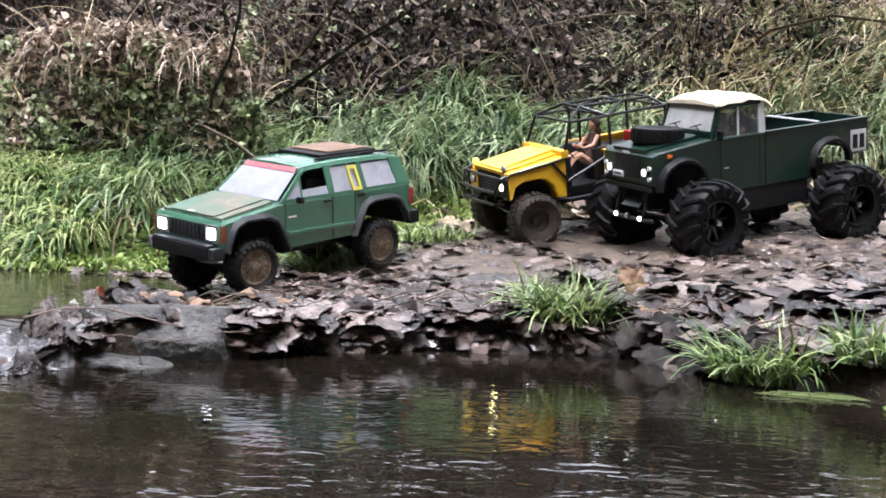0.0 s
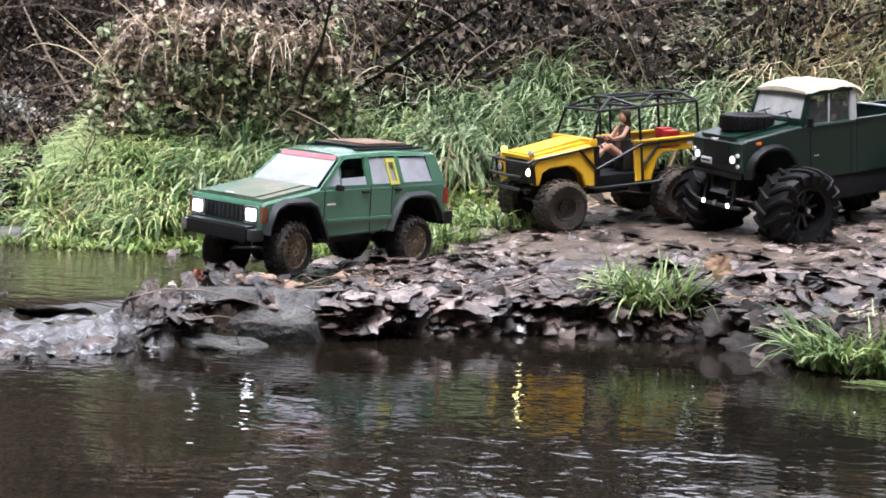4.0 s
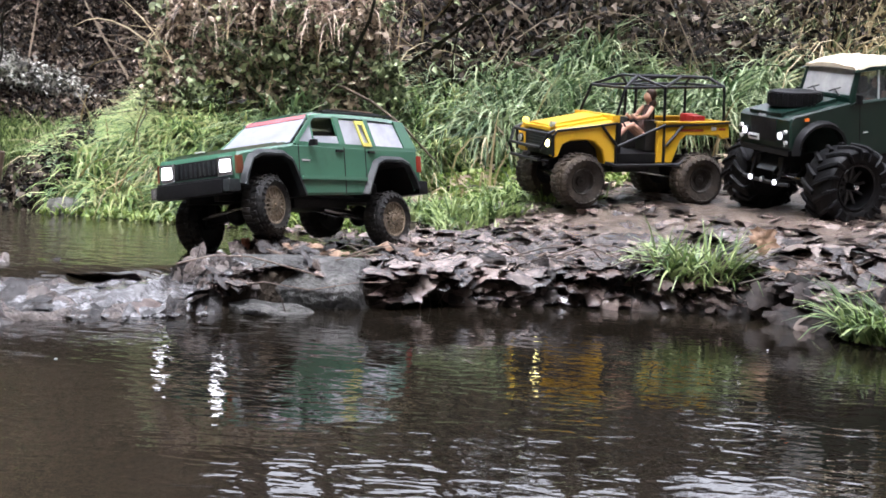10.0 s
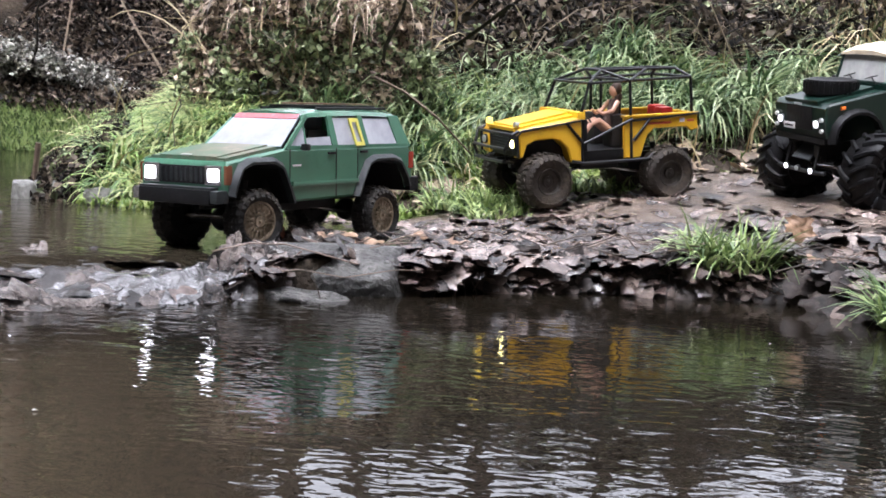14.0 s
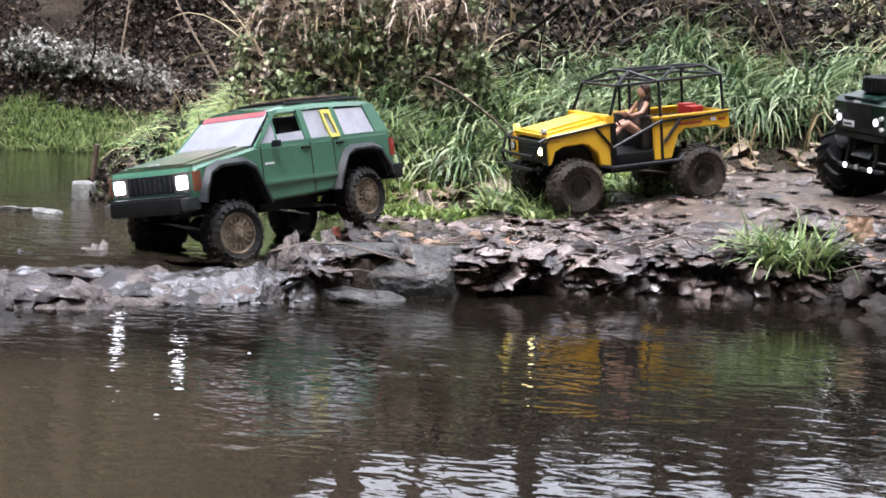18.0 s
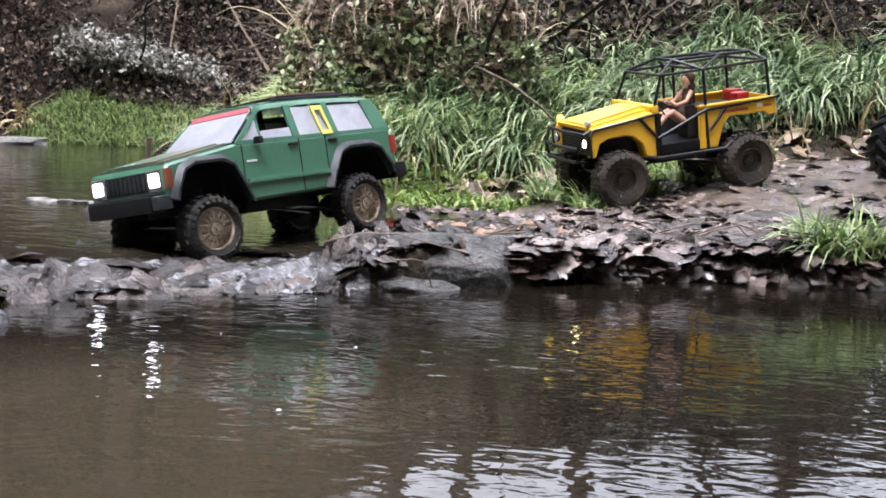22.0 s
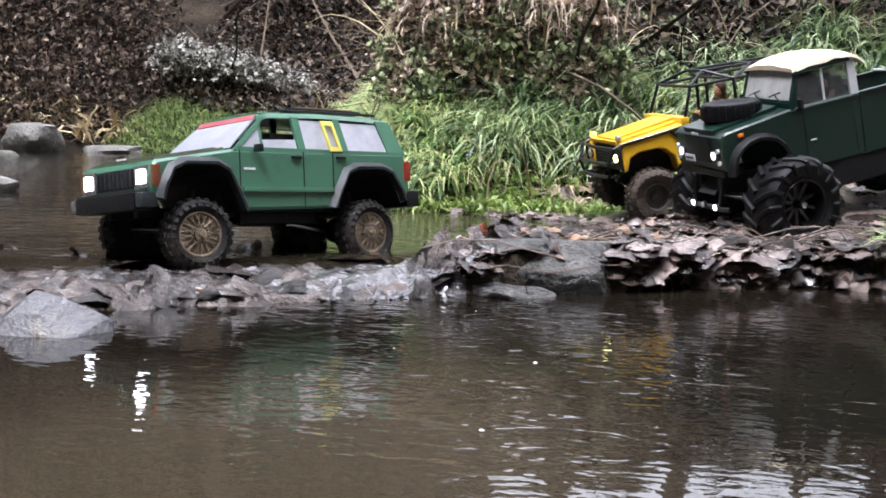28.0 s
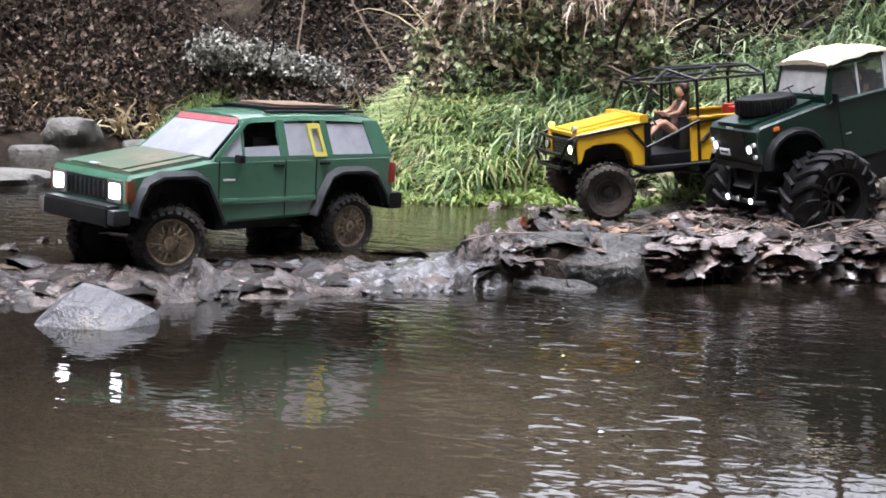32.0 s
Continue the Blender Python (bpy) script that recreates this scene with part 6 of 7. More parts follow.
        part("bull_bar_side", tube([(0.206, s * 0.082, 0.172), (0.222, s * 0.084, 0.166), (0.235, s * 0.075, 0.135), (0.232, s * 0.07, 0.112), (0.212, s * 0.068, 0.108)], 0.0034, 8), M_TUBE, car)
        part("seat", block(-0.05, -0.016, s * 0.04 - 0.022, s * 0.04 + 0.022, 0.125, 0.192, 0.006), M_SEAT, car, "dark seat with a worn yellow edge")
        part("red_case", block(-0.19 + (0.02 if s > 0 else 0), -0.162 + (0.02 if s > 0 else 0), s * 0.03 - 0.016, s * 0.03 + 0.016, 0.176, 0.2, 0.003), M_REDBOX, car, "small red plastic case on the load bed")
    for x, z, w in ((0.046, 0.26, 0.076), (-0.045, 0.262, 0.083), (-0.192, 0.264, 0.078), (-0.004, 0.283, 0.034), (-0.11, 0.282, 0.035), (-0.18, 0.281, 0.036), (0.066, 0.2, 0.084)):
        part("cross_tube", tube([(x, -w, z), (x, w, z)], 0.0031, 8), M_TUBE, car)
    for z, w in ((0.166, 0.08), (0.138, 0.075), (0.112, 0.07)):
        part("bull_bar", tube([(0.222 if z > 0.15 else 0.235, -w, z), (0.228 if z > 0.15 else 0.24, 0, z), (0.222 if z > 0.15 else 0.235, w, z)], 0.0034, 8), M_TUBE, car)
    part("tub", block(-0.07, 0.068, -0.084, 0.084, 0.104, 0.124, 0.003), M_BLACK, car)
    part("rear_tub", block(-0.07, -0.055, -0.078, 0.078, 0.12, 0.175, 0.003), M_BLACK, car)
    part("bed_floor", block(-0.203, -0.035, -0.078, 0.078, 0.17, 0.176, 0.001), M_BLACK, car)
    part("tailgate", block(-0.208, -0.203, -0.08, 0.08, 0.155, 0.19, 0.002), M_YELLOW, car)
    part("dashboard", block(0.052, 0.068, -0.082, 0.082, 0.12, 0.188, 0.004), M_BLACK, car)
    sw = part("steering_wheel", tube([(0.03 + 0.006 * math.sin(a), 0.042 + 0.014 * math.cos(a), 0.178 + 0.013 * math.sin(a)) for a in [k * math.tau / 14 for k in range(15)]], 0.0018, 6), M_BLACK, car)
    part("steering_column", tube([(0.03, 0.042, 0.178), (0.055, 0.042, 0.168)], 0.002, 6), M_BLACK, sw)
    ch = bmesh.new()
    for s in (-1, 1):
        block(-0.215, 0.205, s * 0.026, s * 0.038, 0.094, 0.11, 0.002, ch)
    block(-0.04, 0.05, -0.045, 0.045, 0.08, 0.105, 0.006, ch)
    part("chassis", ch, M_BLACK, car)
    part("fuel_tank", tube([(-0.09, -0.03, 0.085), (-0.09, 0.03, 0.085)], 0.018, 14), M_BLACK, car)
    parts = {}
    for tag, x, z in (("f", 0.152, 0.071), ("r", -0.13, 0.068)):
        parts["ax" + tag] = axle(car, x, z, 0.07)
        for s, side_ in ((1, "l"), (-1, "r")):
            parts["w" + tag + side_] = wheel(car, "wheel", 0.054, 0.05, 26, 0.0034, 0.0265, M_MUDTYRE, M_DARKRIM, "steel")
    return car, parts


def doll(parent_car):
    """A seated doll, one plain mesh."""
    bm = bmesh.new()
    mats = [M_SKIN, M_CLOTH, M_HAIR]

    def limb(pts, r, r1, k):
        n = len(bm.faces)
        tube(pts, r, 9, bm, r1)
        bm.faces.ensure_lookup_table()
        for f in bm.faces[n:]:
            f.material_index = k

    limb([(-0.012, 0.042, 0.146), (-0.014, 0.042, 0.168), (-0.017, 0.042, 0.188), (-0.017, 0.042, 0.206), (-0.016, 0.042, 0.212)], 0.0155, 0.009, 1)
    limb([(-0.016, 0.042, 0.209), (-0.014, 0.042, 0.219)], 0.0045, 0.004, 0)
    for s in (-1, 1):
        limb([(-0.016, 0.042 + s * 0.017, 0.207), (-0.004, 0.042 + s * 0.022, 0.187), (0.014, 0.042 + s * 0.014, 0.178), (0.027, 0.042 + s * 0.01, 0.184)], 0.0052, 0.0032, 0)
        limb([(-0.008, 0.042 + s * 0.009, 0.147), (0.02, 0.042 + s * 0.011, 0.163), (0.034, 0.042 + s * 0.011, 0.156), (0.052, 0.042 + s * 0.01, 0.128)], 0.0085, 0.0045, 0)
        limb([(0.05, 0.042 + s * 0.01, 0.129), (0.062, 0.042 + s * 0.01, 0.124)], 0.005, 0.004, 2)
    for c, r, k in (((-0.013, 0.042, 0.228), 0.0108, 0), ((-0.0175, 0.042, 0.2325), 0.0128, 2), ((-0.023, 0.042, 0.216), 0.0105, 2)):
        n = len(bm.faces)
        b2 = bmesh.new()
        bmesh.ops.create_uvsphere(b2, u_segments=14, v_segments=10, radius=r, matrix=Matrix.Translation(c) @ Matrix.Diagonal((1, 0.9, 1.15, 1)))
        add(bm, b2)
        bm.faces.ensure_lookup_table()
        for f in bm.faces[n:]:
            f.material_index = k
    bmesh.ops.transform(bm, matrix=pose(-0.006, 0, 0.015) @ Matrix.Translation((0, 0.042, 0.15)) @ pose(0, 0, 0, 0, -9, 0) @ Matrix.Translation((0, -0.042, -0.15)), verts=bm.verts[:])
    d = obj("seated_doll", bm, mats)
    return tagged(d, "small brown-haired doll sitting in the yellow pick-up", "doll")


def driver_doll():
    """A doll at the wheel of the dark green pick-up, one plain mesh."""
    bm = bmesh.new()
    for c, r, k, sc in (((-0.008, 0.042, 0.262), 0.021, 1, (0.8, 1.15, 1.2)), ((-0.006, 0.042, 0.292), 0.012, 0, (1, 0.9, 1.15)), ((-0.01, 0.042, 0.297), 0.0128, 2, (1, 0.95, 0.95))):
        n = len(bm.faces)
        b2 = bmesh.new()
        bmesh.ops.create_uvsphere(b2, u_segments=14, v_segments=10, radius=r, matrix=Matrix.Translation(c) @ Matrix.Diagonal((*sc, 1)))
        add(bm, b2)
        bm.faces.ensure_lookup_table()
        for f in bm.faces[n:]:
            f.material_index = k
    n = len(bm.faces)
    tube([(-0.006, 0.062, 0.274), (0.01, 0.074, 0.258), (0.032, 0.076, 0.262), (0.046, 0.07, 0.265)], 0.0052, 9, bm, 0.004)
    bm.faces.ensure_lookup_table()
    for f in bm.faces[n:]:
        f.material_index = 0
    return tagged(obj("driver_doll", bm, [M_SKIN, M_CLOTH, M_HAIR]), "small doll sitting at the wheel of the dark green pick-up", "doll")


# ---- the dark green monster pick-up ----
def monster_truck():
    car = empty("dark_green_pickup", "dark green model pick-up with cream roof and huge black tyres", "model car")
    W = 0.087
    cab = [(0.243, 0.184), (0.246, 0.192), (0.246, 0.245), (0.236, 0.253), (0.104, 0.266), (-0.045, 0.266), (-0.045, 0.15), (0.114, 0.15), (0.121, 0.188), (0.14, 0.216), (0.162, 0.226), (0.192, 0.226), (0.214, 0.216), (0.232, 0.188)]
    part("body", slab(cab, -W, W, 0.003), M_DARKGREEN, car)
    bonnet = bmesh.new()
    plate([(0.243, -0.055, 0.2535), (0.243, 0.055, 0.2535), (0.108, 0.055, 0.2695), (0.108, -0.055, 0.2695)], 0.007, bonnet)
    part("bonnet", bonnet, M_DARKGREEN, car)
    part("grille", block(0.2465, 0.249, -0.042, 0.042, 0.198, 0.246, 0.001), M_BLACK, car)
    part("badge", block(0.2485, 0.25, -0.014, 0.01, 0.247, 0.2515, 0.0005), M_SIGN, car)
    pl = part("number_plate", block(0.25, 0.252, -0.048, -0.012, 0.196, 0.209, 0.0006), M_WHITE, car, "white plate with a dark bar")
    part("plate_bar", block(0.252, 0.2524, -0.044, -0.017, 0.2005, 0.2045, 0), M_FLARE, pl)
    part("front_valance", block(0.205, 0.247, -0.08, 0.08, 0.172, 0.184, 0.003), M_BLACK, car)
    bar = part("lamp_bar", tube([(0.245, -0.075, 0.113), (0.252, -0.05, 0.113), (0.252, 0.06, 0.113), (0.245, 0.08, 0.113)], 0.0045, 8), M_BLACK, car)
    part("lamp_bar_stay", tube([(0.25, -0.045, 0.113), (0.235, -0.045, 0.165)], 0.0032, 7), M_BLACK, bar)
    part("lamp_bar_stay", tube([(0.25, 0.05, 0.113), (0.235, 0.05, 0.165)], 0.0032, 7), M_BLACK, bar)
    part("skid_plate", plate([(0.245, -0.03, 0.135), (0.245, 0.03, 0.135), (0.215, 0.03, 0.16), (0.215, -0.03, 0.16)], 0.003), M_FLARE, car, "grey skid plate")
    for y in (-0.032, 0.05):
        round_lamp(bar, "driving_lamp", (0.254, y, 0.117), 0.0052, M_LAMP, M_BLACK, "small round lit lamp")
    round_lamp(bar, "driving_lamp", (0.254, 0.004, 0.117), 0.005, M_GREYGLASS, M_BLACK, "small round unlit lamp")
    for s in (-1, 1):
        round_lamp(car, "headlight", (0.247, s * 0.06, 0.213), 0.0076, M_HEAD, M_FLARE, "round lit headlight")
        part("side_lamp", disc((0.247, s * 0.075, 0.222), 0.0045, (1, 0, 0), 0.005, 10), M_LENS, car)
        part("side_lamp", disc((0.247, s * 0.075, 0.2), 0.0045, (1, 0, 0), 0.005, 10), M_LENS, car)
        part("turn_signal", block(0.202, 0.213, s * W, s * (W + 0.004), 0.24, 0.247, 0.001), M_ORANGE, car, "orange side repeater")
        part("script", block(0.055, 0.067, s * W, s * (W + 0.001), 0.2, 0.2025, 0.0003), M_SIGN, car)
        for c, zc, rr in ((0.177, 0.182, 0.056), (-0.224, 0.182, 0.052)):
            fl = bmesh.new()
            rings = []
            for k in range(11):
                a = radians(-8 + 196 * k / 10)
                ca, sa = math.cos(a), math.sin(a)
                rings.append([fl.verts.new((c + ca * (rr + o), s * y, zc + sa * (rr * 0.86 + o))) for o, y in ((-0.003, W - 0.003), (-0.003, W + 0.014), (0.003, W + 0.015), (0.009, W + 0.002), (0.009, W - 0.003))])
            for a, b in zip(rings, rings[1:]):
                for j in range(5):
                    fl.faces.new((a[j], a[(j + 1) % 5], b[(j + 1) % 5], b[j]))
            fl.faces.new(rings[0])
            fl.faces.new(rings[-1])
            part("wheel_arch_flare", fl, M_BLACK, car)
        bed = [(-0.045, 0.15), (-0.045, 0.262), (-0.338, 0.262), (-0.34, 0.19), (-0.276, 0.185), (-0.268, 0.206), (-0.25, 0.221), (-0.224, 0.226), (-0.198, 0.221), (-0.18, 0.204), (-0.17, 0.15)]
        p = part("bed_side", slab(bed, min(s * 0.08, s * W), max(s * 0.08, s * W), 0.002), M_DARKGREEN, car)
        part("bed_rail", block(-0.34, -0.045, s * 0.077, s * 0.09, 0.261, 0.266, 0.0015), M_DARKGREEN, p)
        part("side_skirt", block(-0.165, 0.112, s * 0.06, s * 0.083, 0.1, 0.152, 0.004), M_BLACK, car)
        part("door_seam", plate([(0.075, s * (W + 0.0003), 0.154), (0.0763, s * (W + 0.0003), 0.154), (0.0763, s * (W + 0.0003), 0.265), (0.075, s * (W + 0.0003), 0.265)], 0.0008), M_BLACK, car)
        part("door_seam", plate([(-0.03, s * (W + 0.0003), 0.154), (-0.0287, s * (W + 0.0003), 0.154), (-0.0287, s * (W + 0.0003), 0.265), (-0.03, s * (W + 0.0003), 0.265)], 0.0008), M_BLACK, car)
        part("waist_strip", block(-0.045, 0.1, s * (W - 0.0005), s * (W + 0.002), 0.2585, 0.262, 0.0008), M_DARKGREEN, car)
        sg = part("side_sign", block(-0.332, -0.286, s * W, s * (W + 0.0015), 0.192, 0.24, 0.0005), M_SIGN, car, "light grey square sign with dark shapes")
        part("sign_shape", block(-0.326, -0.312, s * (W + 0.0012), s * (W + 0.002), 0.199, 0.23, 0.0003), M_BLACK, sg)
        part("sign_shape", block(-0.306, -0.292, s * (W + 0.0012), s * (W + 0.002), 0.199, 0.23, 0.0003), M_BLACK, sg)
        # cab frame
        part("a_pillar", plate([(0.1, s * 0.084, 0.264), (0.09, s * 0.084, 0.264), (0.068, s * 0.079, 0.333), (0.076, s * 0.079, 0.333)], 0.006), M_DARKGREEN, car)
        part("b_pillar", plate([(-0.028, s * 0.084, 0.264), (-0.045, s * 0.084, 0.264), (-0.045, s * 0.079, 0.333), (-0.03, s * 0.079, 0.333)], 0.006), M_SIGN, car, "light grey rear cab pillar")
        part("window_frame", plate([(0.09, s * 0.083, 0.325), (-0.035, s * 0.083, 0.325), (-0.035, s * 0.08, 0.334), (0.07, s * 0.08, 0.334)], 0.005), M_DARKGREEN, car)
        part("window_divider", plate([(0.028, s * 0.083, 0.266), (0.024, s * 0.083, 0.266), (0.022, s * 0.08, 0.33), (0.026, s * 0.08, 0.33)], 0.003), M_SIGN, car)
        part("side_window", plate([(0.024, s * 0.082, 0.266), (-0.03, s * 0.082, 0.266), (-0.031, s * 0.0795, 0.33), (0.022, s * 0.0795, 0.33)], 0.0015), M_CLEAR, car).visible_shadow = False
        part("door_window", plate([(0.088, s * 0.082, 0.267), (0.028, s * 0.082, 0.267), (0.026, s * 0.0795, 0.329), (0.07, s * 0.0795, 0.329)], 0.0015), M_CLEAR, car).visible_shadow = False
        part("seat", block(-0.03, -0.005, s * 0.04 - 0.024, s * 0.04 + 0.024, 0.25, 0.3, 0.006), M_SEAT, car)
        m = part("wing_mirror", block(0.083, 0.089, s * 0.092, s * 0.106, 0.262, 0.282, 0.002), M_BLACK, car)
        part("mirror_arm", tube([(0.088, s * 0.084, 0.262), (0.086, s * 0.098, 0.266)], 0.0018, 6), M_BLACK, m)
        part("wiper", tube([(0.1, s * 0.035 + 0.02, 0.276), (0.095, s * 0.035 - 0.005, 0.29)], 0.0014, 5), M_BLACK, car)
        part("wiper", tube([(0.0955, s * 0.035 - 0.022, 0.284), (0.0925, s * 0.035 + 0.012, 0.293)], 0.0013, 5), M_BLACK, car)
    part("windscreen", plate([(0.093, -0.08, 0.277), (0.093, 0.08, 0.277), (0.074, 0.076, 0.331), (0.074, -0.076, 0.331)], 0.002), M_GREYGLASS, car)
    fr = bmesh.new()
    for a, b in (((0.095, -0.082, 0.277), (0.095, 0.082, 0.277)), ((0.074, -0.078, 0.333), (0.074, 0.078, 0.333)), ((0.097, -0.082, 0.27), (0.074, -0.078, 0.333)), ((0.097, 0.082, 0.27), (0.074, 0.078, 0.333))):
        tube([a, b], 0.004, 6, fr)
    part("windscreen_frame", fr, M_DARKGREEN, car)
    part("scuttle", block(0.078, 0.1, -0.084, 0.084, 0.262, 0.276, 0.003), M_DARKGREEN, car)
    wall = block(-0.047, -0.043, -0.08, 0.08, 0.26, 0.28, 0.001)
    for y0, y1, z0, z1 in ((-0.08, 0.08, 0.321, 0.333), (-0.08, -0.064, 0.279, 0.322), (0.064, 0.08, 0.279, 0.322)):
        block(-0.047, -0.043, y0, y1, z0, z1, 0.001, wall)
    part("rear_cab_wall", wall, M_DARKGREEN, car)
    roof = bmesh.new()
    rows = []
    for x, s, dz in ((0.083, 0.96, 0.006), (0.072, 1.0, 0.008), (0.05, 1.0, 0.011), (0.0, 1.01, 0.013), (-0.03, 1.01, 0.012), (-0.052, 1.02, 0.004), (-0.063, 1.03, -0.006)):
        rows.append([roof.verts.new((x, s * y, 0.324 + dz + h)) for y, h in ((-0.086, 0.001), (-0.084, 0.006), (-0.05, 0.009), (0, 0.01), (0.05, 0.009), (0.084, 0.006), (0.086, 0.001))])
    for a, b in zip(rows, rows[1:]):
        for j in range(6):
            roof.faces.new((a[j], a[j + 1], b[j + 1], b[j]))
        roof.faces.new((a[0], b[0], b[6], a[6]))
    roof.faces.new(rows[0])
    roof.faces.new(rows[-1])
    bmesh.ops.subdivide_edges(roof, edges=roof.edges[:], cuts=2, use_grid_fill=True)
    for v in roof.verts:
        rim = max(abs(v.co.y) / 0.086, 0)
        v.co.z += 0.0035 * noise.noise(v.co * 32) + 0.002 * noise.noise(v.co * 70) - 0.003 * max(0, rim - 0.85) * 6
        v.co.y *= 1 + 0.025 * noise.noise(Vector((v.co.x * 40, 5, v.co.z * 10)))
    part("canvas_roof", roof, M_CREAM, car, "cream canvas cab roof")
    part("bed_floor", block(-0.335, -0.047, -0.08, 0.08, 0.225, 0.23, 0.001), M_BLACK, car)
    part("tailgate", block(-0.342, -0.337, -0.082, 0.082, 0.19, 0.264, 0.002), M_DARKGREEN, car)
    part("bed_bar", tube([(-0.2, -0.083, 0.268), (-0.2, 0.083, 0.268)], 0.0025, 7), M_SIGN, car, "pale bar across the load bed")
    part("cab_floor", block(-0.04, 0.095, -0.08, 0.08, 0.255, 0.262, 0.001), M_BLACK, car)
    sp = new("spare_wheel")
    sp.parent = car
    sp.matrix_basis = pose(0.17, 0.0, 0.275, 0, -5, 0) @ pose(0, 0, 0, 90, 0, 0)
    a = 0.03
    bm = lathe([(a, -0.012), (0.042, -0.017), (0.052, -0.015), (0.0545, -0.006), (0.0545, 0.006), (0.052, 0.015), (0.042, 0.017), (a, 0.012)], 36)
    for k in range(30):
        b2 = bmesh.new()
        bmesh.ops.create_cube(b2, size=1, matrix=pose(0, 0, 0, 0, 12 * k, 0) @ pose(0.0545, 0, 0) @ Matrix.Diagonal((0.003, 0.024, 0.006, 1)))
        add(bm, b2)
    tagged(part("tyre", bm, M_BIGTYRE, sp), kind="stuff")
    part("rim", lathe([(a + 0.001, -0.012), (a + 0.001, 0.012), (a * 0.9, 0.008), (a * 0.4, 0.004), (a * 0.1, 0.006)], 28), M_BLACKRIM, sp)
    ch = bmesh.new()
    for s in (-1, 1):
        block(-0.32, 0.235, s * 0.03, s * 0.044, 0.14, 0.165, 0.003, ch)
    block(-0.1, 0.08, -0.055, 0.055, 0.112, 0.18, 0.006, ch)
    part("chassis", ch, M_BLACK, car)
    parts = {}
    for tag, x in (("f", 0.134), ("r", -0.193)):
        parts["ax" + tag] = axle(car, x, 0.122, 0.085)
        for s, side_ in ((1, "l"), (-1, "r")):
            parts["w" + tag + side_] = wheel(car, "wheel", 0.08, 0.078, 16, 0.006, 0.046, M_BIGTYRE, M_BLACKRIM, "monster")
    return car, parts


estate, estate_parts = estate_car()
pickup, pickup_parts = cage_truck()
rider = doll(pickup)
monster, monster_parts = monster_truck()
driver = driver_doll()
driver.data.transform(Matrix.Scale(0.94, 4))
for ob in monster.children_recursive:
    ob.matrix_basis.translation *= 0.94
    if ob.data:
        ob.data.transform(Matrix.Scale(0.94, 4))



